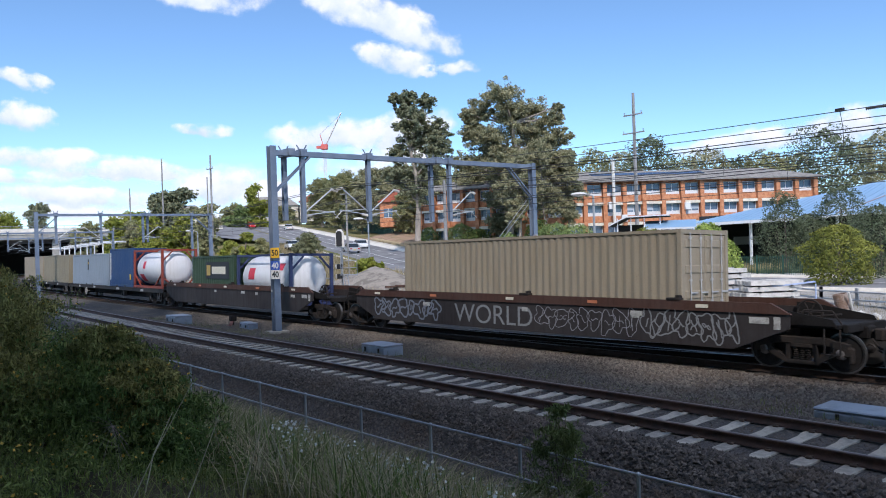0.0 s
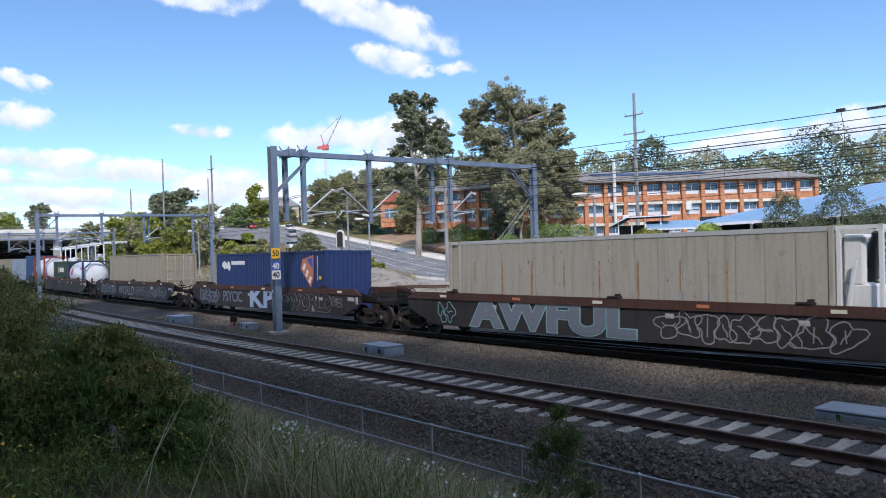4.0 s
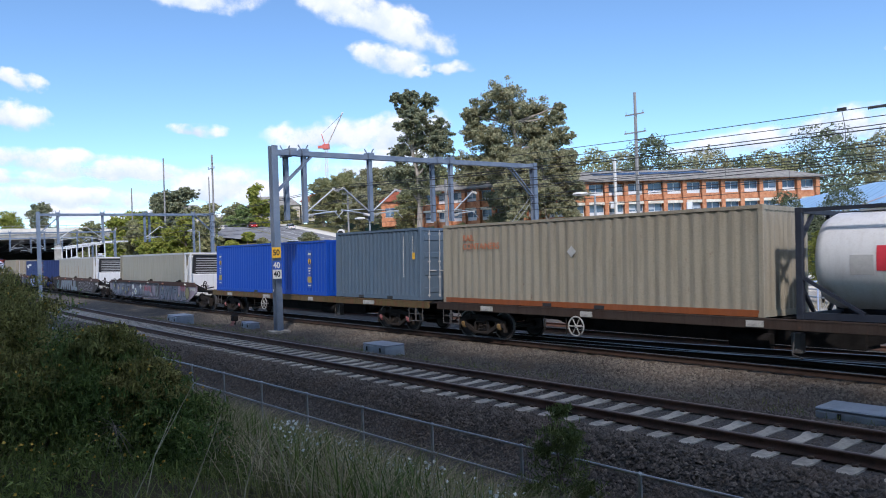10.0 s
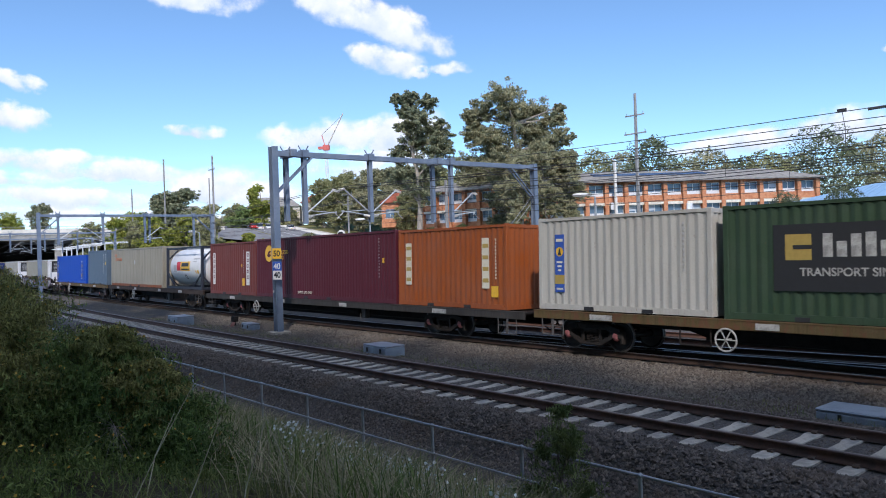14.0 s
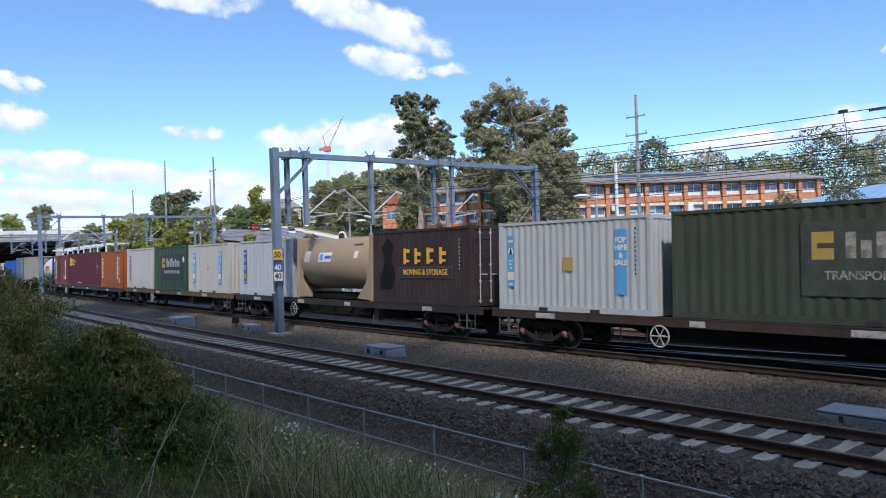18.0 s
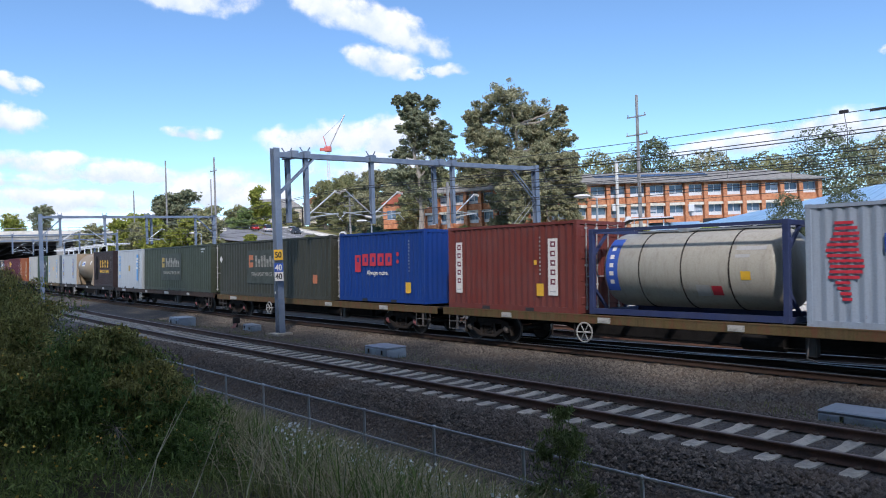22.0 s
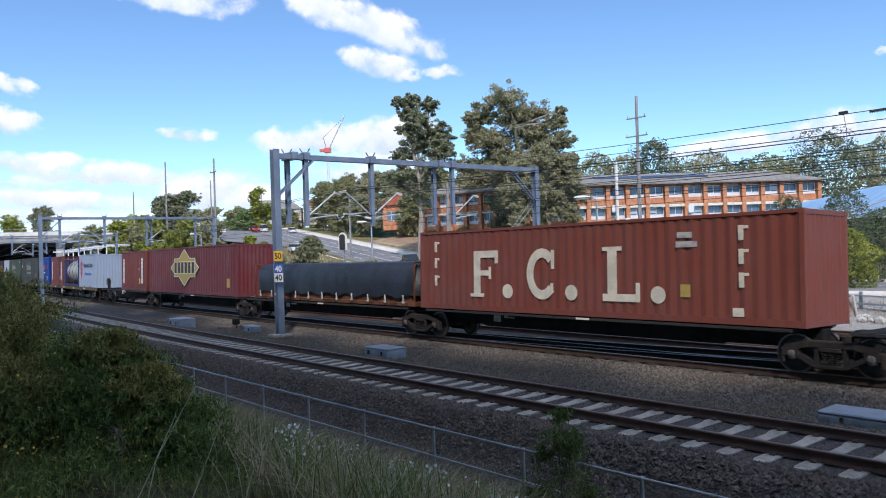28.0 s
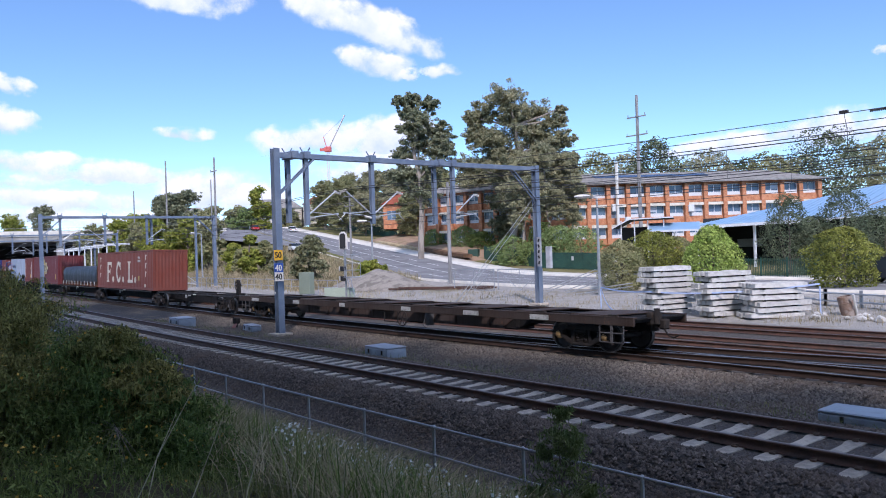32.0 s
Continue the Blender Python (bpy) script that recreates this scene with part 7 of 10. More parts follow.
# pipe fence on the near side of the ditch
def pipe_fence():
    f = thing("pipe_fence", "two-rail galvanised pipe fence along the ballast", "fence")
    xs = [-5.62 - 2.045 * i for i in range(-3, 19)]
    P = []
    for x in xs:
        y = near_y(np.float64(x)) - 3.88
        P.append(Vector((x, float(y), 0.30)))
    for p in P:
        bm = bmesh.new()
        rod(bm, (p.x, p.y, -0.9), (p.x, p.y, 0.31), 0.026, seg=8)
        part("post", bm, M_GALV, f)
        for z in (0.30, -0.17):
            bm = bmesh.new()
            bmesh.ops.create_icosphere(bm, subdivisions=1, radius=0.04, matrix=Matrix.Translation((p.x, p.y, z)))
            part("joint", bm, M_GALV, f)
    for z in (0.30, -0.17):
        for a, b in zip(P, P[1:]):
            bm = bmesh.new()
            rod(bm, (a.x, a.y, z), (b.x, b.y, z), 0.021, seg=8)
            part("rail", bm, M_GALV, f)


pipe_fence()

# ---------------------------------------------------------------- yard: stacks of sleepers
def stack(x, y, z, rz, layers, per, label, seed):
    rng = random.Random(seed)
    st = thing("sleeper_stack", label, "sleeper stack", "stacks of new sleepers", at=pose(x, y, z, 0, 0, rz))
    for k in range(layers):
        sh, sx, turn = rng.uniform(-0.22, 0.22), rng.uniform(-0.1, 0.1), rng.uniform(-2.5, 2.5)
        for i in range(per):
            part("sleeper", STACKED, None, st, at=pose(sx + rng.uniform(-0.015, 0.015) + (i - (per - 1) / 2) * 0.285, sh + rng.uniform(-0.04, 0.04), 0.2 + k * 0.262, rng.uniform(-1, 1), rng.uniform(-1, 1), turn + rng.uniform(-0.9, 0.9)))
        if k:
            bm = bmesh.new()
            for s in (-0.75, 0.75):
                box(bm, (0, s, k * 0.262 - 0.03), (per * 0.285, 0.09, 0.06))
            part("batten", bm, M_UNDER, st)


STACKED = sleeper_mesh(M_CONCRETE_NEW)
stack(-20.8, 32.4, -0.18, -14, 9, 4, "tall stack of pale new concrete sleepers", 1)
stack(-18.2, 33.1, -0.18, -20, 8, 4, "stack of pale new concrete sleepers with tape", 2)
stack(-16.0, 33.3, -0.18, -34, 6, 5, "broad low stack of new concrete sleepers", 3)
M_TAPE = plain("blue_white_tape", (0.45, 0.55, 0.78), 0.5)
tp = thing("barrier_tape", "blue and white barrier tape strung round the sleeper stacks", "barrier tape")
for a, b, sg in (((-25.2, 33.0, 1.0), (-21.0, 31.2, 0.95), 0.1), ((-21.0, 31.2, 0.95), (-17.9, 31.8, 0.92), 0.05), ((-17.9, 31.8, 0.92), (-14.2, 34.0, 1.25), 0.06), ((-25.2, 33.0, 1.0), (-23.4, 31.6, -0.05), 0.25)):
    bm = bmesh.new()
    pts = [Vector(a).lerp(Vector(b), i / 8) + Vector((0, 0, -sg * math.sin(math.pi * i / 8))) for i in range(9)]
    for p, q in zip(pts, pts[1:]):
        bar(bm, p, q, 0.01, 0.075)
    part("tape", bm, M_TAPE, tp)
tagged(tp, kind="")
for x, y, h in ((-25.2, 33.0, 1.05), (-14.2, 34.0, 1.3)):
    bm = bmesh.new()
    rod(bm, (0, 0, 0), (0, 0, h), 0.03)
    part("stake", bm, M_TAPE, tp, at=pose(x, y, -0.15))
drum = thing("steel_drum", "rusty open steel drum leaning in the yard", "drum", at=pose(-13.1, 34.2, -0.14, 8, -10, 0))
bm = bmesh.new()
lathe(bm, [(0.29, 0.0), (0.29, 0.28), (0.305, 0.3), (0.29, 0.32), (0.29, 0.58), (0.305, 0.6), (0.29, 0.62), (0.29, 0.88), (0.26, 0.88), (0.26, 0.5)], Matrix(), 24)
part("shell", bm, material("rusty_drum", (0.25, 0.17, 0.13), 0.8, vary=0.5, scale=3, fine=30, second=(0.36, 0.30, 0.26)), drum)
bm = bmesh.new()
rod(bm, (0.32, 0, -0.05), (0.5, -0.3, 0.95), 0.05)
part("broken_pipe", bm, M_CONCRETE_NEW, drum)
rub = thing("rubble", "broken concrete lumps beside the drum", "rubble")
rng = random.Random(9)
for i in range(14):
    bm = bmesh.new()
    bmesh.ops.create_icosphere(bm, subdivisions=1, radius=rng.uniform(0.1, 0.28))
    for v in bm.verts:
        v.co *= rng.uniform(0.7, 1.2)
        v.co.z *= 0.6
    part("lump", bm, M_CONCRETE_NEW, rub, at=pose(-13.6 + rng.uniform(-0.9, 3.2), 33.6 + rng.uniform(-0.6, 1.0), -0.1))

# yard clutter: rails on the ground, gravel mound, frame of a gate, steel ramps
M_MOUND = material("gravel_mound", (0.34, 0.305, 0.26), 0.95, vary=0.4, scale=1.2, fine=14, bump=0.9, depth=0.06)
V, F = [], []
N = 28
for i in range(N + 1):
    for j in range(N + 1):
        a, b = -1 + 2 * i / N, -1 + 2 * j / N
        r = math.hypot(a, b)
        z = max(0, 1 - r) ** 0.85 * 2.1 + 0.16 * noise.noise((a * 5, b * 5, 1.7)) * (r < 0.95)
        V.append((-55.5 + a * 6.8, 40.5 + b * 4.0, -0.1 + z * 0.92))
for i in range(N):
    for j in range(N):
        k = i * (N + 1) + j
        F.append((k, k + N + 1, k + N + 2, k + 1))
tagged(new("gravel_mound", quick_mesh("gravel_mound", V, F, M_MOUND, True)), "heap of brown gravel in the rail yard", "mound")
pile = thing("scrap_rails", "rusty scrap rails lying in the yard", "scrap rail")
for k in range(5):
    bm = bmesh.new()
    box(bm, (0, 0, 0.07), (9.0 - k, 0.1, 0.14))
    part("scrap_rail", bm, M_RAIL, pile, at=pose(-46.5 + 0.5 * k, 39.5 + 0.35 * k, 0.12 + 0.1 * (k % 2), 0, 0, 20 + 5 * k))


def mesh_gate(x, y, rz, L, H, label):
    g = thing("steel_gate", label, "gate", at=pose(x, y, 0.1, 0, 0, rz))
    bm = bmesh.new()
    pipe(bm, [(0, 0, 0), (0, 0, H), (L, 0, H), (L, 0, 0), (0, 0, 0)], 0.035)
    pipe(bm, [(0, 0, H), (L / 2, 0, 0), (L, 0, H)], 0.025)
    rod(bm, (L / 2, 0, 0), (L / 2, 0, H), 0.025)
    part("gate_frame", bm, M_GALV, g)
    bm = bmesh.new()
    for i in range(int(L / 0.25)):
        rod(bm, (i * 0.25, 0, 0), (min(L, i * 0.25 + 0.9), 0, H), 0.005, seg=3)
        rod(bm, (i * 0.25, 0, H), (min(L, i * 0.25 + 0.9), 0, 0), 0.005, seg=3)
    tagged(part("wire_mesh", bm, M_GALV, g), kind="stuff")


mesh_gate(-45.0, 40.2, 4, 4.2, 1.6, "galvanised mesh gate at the yard edge")
mesh_gate(-40.5, 40.6, 4, 4.2, 1.6, "galvanised mesh gate beside the street")
for a, b in (((-35.9, 40.6, 0.0), (-33.0, 42.6, 1.35)), ((-33.9, 40.3, 0.0), (-31.6, 41.6, 0.85)), ((-32.6, 39.2, 0.0), (-28.9, 41.2, 0.55)), ((-33.0, 42.6, 1.35), (-27.0, 44.2, 1.1))):
    bm = bmesh.new()
    d = Vector(b) - Vector(a)
    bar(bm, a, b, 0.35, 0.06)
    bar(bm, Vector(a) + Vector((0, 0, 0.2)), Vector(b) + Vector((0, 0, 0.2)), 0.06, 0.06)
    solid("steel_ramp", bm, M_GALV, "galvanised steel guide rail sloping in the yard", "guard rail", "loose guard rails")


def guard_rail(pts, label):
    g = thing("guard_rail", label, "guard rail", "guard rails by the street")
    for a, b in zip(pts, pts[1:]):
        A, B = Vector(a), Vector(b)
        n = max(1, int((B - A).length / 2))
        for z in (0.72, 0.35):
            bm = bmesh.new()
            bar(bm, A + Vector((0, 0, z)), B + Vector((0, 0, z)), 0.28, 0.06)
            bar(bm, A + Vector((0, -0.05, z)), B + Vector((0, -0.05, z)), 0.08, 0.05)
            part("beam", bm, M_GALV, g)
        for i in range(n + 1):
            p = A.lerp(B, i / n)
            bm = bmesh.new()
            box(bm, (p.x, p.y + 0.1, p.z + 0.42), (0.12, 0.12, 0.95))
            part("post", bm, M_GALV, g)


guard_rail([(-24.0, 43.0, 0.0), (-15.5, 37.6, -0.1), (-6.0, 33.6, -0.1), (8.0, 34.0, -0.1)], "galvanised double guard rail behind the sleeper stacks")

# signal with a platform, seen behind the wagons
sg = thing("rail_signal", "black-hooded colour-light signal with a white rim on a cage post", "railway signal", at=pose(-45.7, 30.4, -1.42))
bm = bmesh.new()
rod(bm, (0, 0, 1.2), (0, 0, 5.4), 0.07, seg=10)
part("post", bm, M_GALV, sg)
bm = bmesh.new()
slab(bm, [(-0.32, 0.0), (0.32, 0.0), (0.32, 0.9), (0.26, 1.12), (0.12, 1.26), (-0.12, 1.26), (-0.26, 1.12), (-0.32, 0.9)], pose(0, -0.12, 5.0, 90, 0, 38), 0.05)
part("target_board", bm, M_WHITE, sg, "white rounded backboard")
bm = bmesh.new()
slab(bm, [(-0.2, 0.0), (0.2, 0.0), (0.2, 0.95), (0.1, 1.08), (-0.1, 1.08), (-0.2, 0.95)], pose(0, -0.16, 5.05, 90, 0, 38), 0.14)
part("lamp_head", bm, M_BLACKMARK, sg, "black lamp housing")
for z in (3.6, 2.9):
    bm = bmesh.new()
    box(bm, (-0.1, -0.15, z), (0.34, 0.3, 0.34), bevel=0.03)
    part("lower_lamp", bm, M_BLACKMARK, sg)
    bm = bmesh.new()
    rod(bm, (-0.28, -0.32, z), (-0.3, -0.34, z), 0.18, seg=14)
    part("lamp_rim", bm, M_WHITE, sg)
bm = bmesh.new()
for x in (0.35, 1.35):
    for y in (-0.35, 0.35):
        rod(bm, (x, y, 3.0), (x, y, 4.6), 0.022, seg=5)
for z in (3.0, 3.5, 4.0, 4.6):
    pipe(bm, [(0.35, -0.35, z), (1.35, -0.35, z), (1.35, 0.35, z), (0.35, 0.35, z), (0.35, -0.35, z)], 0.02)
box(bm, (0.85, 0, 3.0), (1.1, 0.8, 0.05))
for k in range(6):
    rod(bm, (0.9 + k * 0.08, -0.42, 2.9 - k * 0.3), (1.3 + k * 0.08, -0.42, 2.9 - k * 0.3), 0.015, seg=4)
bar(bm, (0.85, -0.42, 3.0), (1.34, -0.42, 1.2), 0.04)
bar(bm, (1.25, -0.42, 3.0), (1.74, -0.42, 1.2), 0.04)
part("platform_cage", bm, M_GALV, sg, "galvanised ladder and maintenance cage")
M_PALEGREEN = plain("pale_green_paint", (0.45, 0.52, 0.40), 0.6)
bm = bmesh.new()
box(bm, (0, 0, 0.5), (2.6, 0.2, 1.0), bevel=0.02)
solid("low_panel", bm, M_PALEGREEN, "pale green low panel beside the signal", "screen", at=pose(-46.6, 30.4, -0.2, 0, 0, 20))
bm = bmesh.new()
box(bm, (0, 0, 0.9), (1.1, 0.7, 1.8), bevel=0.03)
cb = solid("relay_cabinet", bm, plain("grey_green_cabinet", (0.22, 0.26, 0.2), 0.6), "grey-green relay cabinet by the tracks", "cabinet", at=pose(-55.5, 33.0, 0.0, 0, 0, 20))
yf = thing("yard_railing", "pale tubular railing along the far side of the tracks", "railing")
for i in range(22):
    x, y, h = rail_at(-52 - 1.6 * i, 13.0)
    bm = bmesh.new()
    rod(bm, (x, y, 0), (x, y, 1.15), 0.03, seg=6)
    part("post", bm, M_GALV, yf)
for z in (0.55, 1.12):
    bm = bmesh.new()
    pts = [(*rail_at(-52 - 1.6 * i, 13.0)[:2], z) for i in range(22)]
    pipe(bm, pts, 0.028, 5)
    part("rail", bm, M_GALV, yf)
ST = material("board_face", (0.5, 0.5, 0.52), 0.6)
nb = thing("mast_number_board", "tall number board fixed on the gantry's far column", "sign")
bm = bmesh.new()
box(bm, (-29.3, 32.8, 3.0), (0.3, 0.04, 1.7))
box(bm, (-28.75, 33.0, 2.65), (0.36, 0.22, 1.25), bevel=0.03)
part("board", bm, ST, nb)
bm = bmesh.new()
for k in range(5):
    box(bm, (-29.3, 32.76, 3.65 - 0.32 * k), (0.11, 0.02, 0.17), Matrix.Rotation(0.3 * (-1) ** k, 3, "Y"))
part("number_marks", bm, M_BLACKMARK, nb)

# ---------------------------------------------------------------- poles and masts
M_TIMBER = material("weathered_timber", (0.33, 0.325, 0.32), 0.9, vary=0.35, scale=1.0, fine=20, bump=0.4, stretch=(6, 6, 0.4))


def power_pole(x, y, z, top, arms, label, r=0.18):
    p = thing("power_pole", label, "power pole", "power poles", at=pose(x, y, z))
    bm = bmesh.new()
    rod(bm, (0, 0, 0), (0, 0, top - z), r, r * 0.65, 10)
    part("pole", bm, M_TIMBER, p)
    for h, w in arms:
        bm = bmesh.new()
        box(bm, (0, -0.15, h - z), (w, 0.1, 0.13))
        for s in (-0.45, 0.45):
            insulator(bm, (s * w, -0.15, h - z + 0.05), (s * w, -0.15, h - z + 0.35), 0.08, 3)
        part("cross_arm", bm, M_TIMBER, p)
    return p


power_pole(-48.5, 71.0, 0.9, 19.6, ((17.2, 2.4), (15.2, 2.8)), "tall weathered timber power pole with two cross-arms", 0.24)
power_pole(-97.5, 66.0, 2.6, 12.6, ((12.1, 2.6), (10.6, 2.6)), "timber power pole beside the street")
power_pole(-52.8, 46.7, 0.1, 9.6, (), "bare brown timber pole at the edge of the street", 0.2)
power_pole(-148.9, 57.4, 3.0, 22.8, (), "tall slender timber mast beside the line", 0.2)
power_pole(-114.0, 51.7, 2.0, 19.2, ((17.0, 2.2),), "tall timber power pole with a short cross-arm", 0.2)
power_pole(-133.5, 59.8, 3.0, 17.8, (), "slender timber mast beside the line", 0.15)
power_pole(-173.5, 59.5, 2.0, 19.0, (), "distant timber mast near the bridge", 0.2)


def street_lamp(x, y, z, h, reach, label, rz=0):
    s = thing("street_lamp", label, "street lamp", "street lamps", at=pose(x, y, z, 0, 0, rz))
    bm = bmesh.new()
    rod(bm, (0, 0, 0), (0, 0, h), 0.11, 0.07, 10)
    pipe(bm, [(0, 0, h), (reach * 0.5, 0, h + 0.12), (reach, 0, h + 0.15)], 0.04)
    part("pole", bm, M_GALV, s)
    bm = bmesh.new()
    bmesh.ops.create_icosphere(bm, subdivisions=2, radius=0.5, matrix=Matrix.Translation((reach, 0, h + 0.15)) @ Matrix.Diagonal((1.1, 0.5, 0.28, 1)))
    part("lamp_head", bm, M_WHITE, s, "pale oval lamp head", smooth=True)


street_lamp(-30.0, 39.2, -0.1, 6.35, -0.9, "grey street lamp at the yard edge", 40)
street_lamp(-62.4, 44.8, 0.05, 6.3, -1.0, "grey street lamp near the gravel heap", 40)
street_lamp(-88.0, 38.0, 1.0, 5.2, -1.0, "low street lamp by the line", 40)

# ---------------------------------------------------------------- brick school building
M_BRICK = material("orange_brick", (0.66, 0.31, 0.17), 0.85, vary=0.5, scale=1.6, fine=9, bump=0.3, second=(0.46, 0.18, 0.09), cut=(0.4, 0.66))
M_BAND = material("pale_concrete_band", (0.76, 0.71, 0.6), 0.85, vary=0.2, scale=1.0, fine=15)
M_TILE = material("grey_roof_tiles", (0.30, 0.285, 0.26), 0.85, vary=0.3, scale=1.5, fine=9, bump=0.6, depth=0.04)
M_GLASS = plain("window_glass", (0.10, 0.16, 0.24), 0.08)
M_FRAMEWHITE = plain("white_window_frame", (0.68, 0.70, 0.72), 0.5)
M_BLIND = plain("pale_blind", (0.45, 0.52, 0.60), 0.7)


def bay_window(parent, x, z, w, h, rng):
    """One window: reveal, frame with a mullion and a transom, glass, sometimes a blind."""
    wn_ = part("window", (lambda b: (box(b, (x, 0.18, z), (w, 0.06, h)), b)[1])(bmesh.new()), M_GLASS, parent)
    bm = bmesh.new()
    for dx in (-w / 2 + 0.04, 0, w / 2 - 0.04):
        box(bm, (x + dx, 0.12, z), (0.08, 0.06, h))
    for dz in (-h / 2 + 0.04, -h * 0.2, h / 2 - 0.04):
        box(bm, (x, 0.12, z + dz), (w, 0.06, 0.08))
    part("window_frame", bm, M_FRAMEWHITE, wn_)
    bm = bmesh.new()
    box(bm, (x, 0.12, z - h * 0.36), (w, 0.05, h * 0.26))
    part("spandrel", bm, M_FRAMEWHITE, wn_)
    if rng.random() < 0.35:
        bm = bmesh.new()
        box(bm, (x + rng.choice([-w / 4, w / 4]), 0.14, z + h * 0.2), (w * 0.45, 0.02, h * 0.5))
        part("blind", bm, M_BLIND, wn_)


def school(ax, ay, bx, by, z0, floors, bays, label, roof=True, storey=3.12, seed=3):
    """A brick wing: piers between bays, recessed windows, pale lintel bands, tiled hip roof."""
    rng = random.Random(seed)
    d = Vector((bx - ax, by - ay, 0))
    L = d.length
    m = Matrix.Translation((ax, ay, z0)) @ Matrix.Rotation(math.atan2(d.y, d.x), 4, "Z")
    b = thing("school_building", label, "building", at=m)
    H = floors * storey
    bm = bmesh.new()
    box(bm, (L / 2, 6.3, H / 2 - 1.5), (L, 12.0, H + 3.0))
    part("core_wall", bm, M_BRICK, b)
    bw = L / bays
    for i in range(bays + 1):
        bm = bmesh.new()
        box(bm, (i * bw, -0.15, H / 2 - 0.1), (0.62, 1.0, H - 0.2))
        part("pier", bm, M_BRICK, b)
    for k in range(floors):
        zf = k * storey
        for i in range(bays):
            bm = bmesh.new()
            box(bm, ((i + 0.5) * bw, 0.1, zf + 0.45), (bw - 0.6, 0.4, 0.95))
            part("parapet", bm, M_BRICK, b)
        if k < floors - 1:
            for i in range(bays):
                bm = bmesh.new()
                box(bm, ((i + 0.5) * bw, -0.1, zf + storey - 0.32), (bw - 0.62, 0.8, 0.42))
                part("lintel_band", bm, M_BAND, b)
        for i in range(bays):
            bay_window(b, (i + 0.5) * bw, zf + 1.78, bw - 0.7, 1.75, rng)
    if roof:
        r = bmesh.new()
        e, t = 1.3, 2.15
        vs = [r.verts.new(p) for p in ((-e, -e, H), (L + e, -e, H), (L + e, 12.3 + e, H), (-e, 12.3 + e, H), (-e + 1, 6.3, H + t), (L - 5.0, 6.3, H + t))]
        for f in ((0, 1, 5, 4), (1, 2, 5), (2, 3, 4, 5), (3, 0, 4), (0, 3, 2, 1)):
            r.faces.new([vs[i] for i in f])
        part("roof", r, M_TILE, b, "grey tiled hip roof")
        bm = bmesh.new()
        box(bm, (L / 2, -e + 0.05, H - 0.05), (L + 2 * e, 0.12, 0.2))
        part("gutter", bm, M_TILE, b)
        bm = bmesh.new()
        m2 = Matrix.Translation((9.0, 3.4, H + 1.42)) @ Matrix.Rotation(math.atan2(t, 6.3 + e), 4, "X")
        for i in range(11):
            box(bm, m2 @ Vector((i * 1.7, 0, 0)), (1.6, 1.7, 0.05), Matrix.Rotation(math.atan2(t, 6.3 + e), 3, "X"))
        tagged(part("solar_panel", bm, plain("solar_panels", (0.07, 0.10, 0.16), 0.25), b), kind="stuff")
    return b


sb = school(-77.0, 88.6, -51.5, 123.8, 3.35, 3, 14, "orange brick school building with white windows and grey roof")
bm = bmesh.new()
rod(bm, (10.5, -1.2, 3.0), (10.5, -1.2, 12.6), 0.24, seg=12)
part("flue", bm, M_WHITE, sb, "white flue pipe before the wall")
for x, z in ((22.3, 5.2), (10.2, 5.6), (12.2, 3.6)):
    bm = bmesh.new()
    box(bm, (x, -0.75, z), (0.9, 0.45, 1.1), bevel=0.05)
    part("air_conditioner", bm, M_FRAMEWHITE, sb)
school(-101.0, 84.0, -79.0, 90.0, 3.6, 3, 8, "orange brick school wing behind the gum trees", True, seed=5)
M_CREAMWALL = material("cream_rendered_wall", (0.66, 0.60, 0.50), 0.8, vary=0.15, scale=0.7, fine=12)
M_WHITEWALL = material("white_rendered_wall", (0.80, 0.79, 0.76), 0.8, vary=0.1, scale=0.7, fine=12)
M_REDROOF = material("red_tiled_roof", (0.33, 0.10, 0.06), 0.85, vary=0.3, scale=1, fine=8, bump=0.5)


def house(x, y, z, L, W, H, rz, wall, roof, label):
    h = thing("house", label, "house", "houses on the hill", at=pose(x, y, z, 0, 0, rz))
    bm = bmesh.new()
    box(bm, (0, 0, H / 2), (L, W, H))
    part("wall", bm, wall, h)
    r = bmesh.new()
    vs = [r.verts.new(p) for p in ((-L / 2 - 0.5, -W / 2 - 0.5, H), (L / 2 + 0.5, -W / 2 - 0.5, H), (L / 2 + 0.5, W / 2 + 0.5, H), (-L / 2 - 0.5, W / 2 + 0.5, H), (-L / 4, 0, H + W * 0.32), (L / 4, 0, H + W * 0.32))]
    for f in ((0, 1, 5, 4), (1, 2, 5), (2, 3, 4, 5), (3, 0, 4), (0, 3, 2, 1)):
        r.faces.new([vs[i] for i in f])
    part("roof", r, roof, h)
    for k in range(4):
        wx = -L / 2 + L * (k + 0.5) / 4
        bm = bmesh.new()
        box(bm, (wx, -W / 2 - 0.02, H * 0.55), (L * 0.13, 0.08, H * 0.36))
        wn_ = part("window", bm, M_GLASS, h)
        bm = bmesh.new()
        box(bm, (wx, -W / 2 - 0.05, H * 0.55), (0.08, 0.06, H * 0.36))
        box(bm, (wx, -W / 2 - 0.05, H * 0.37), (L * 0.15, 0.14, 0.08))
        part("window_frame", bm, M_FRAMEWHITE, wn_)


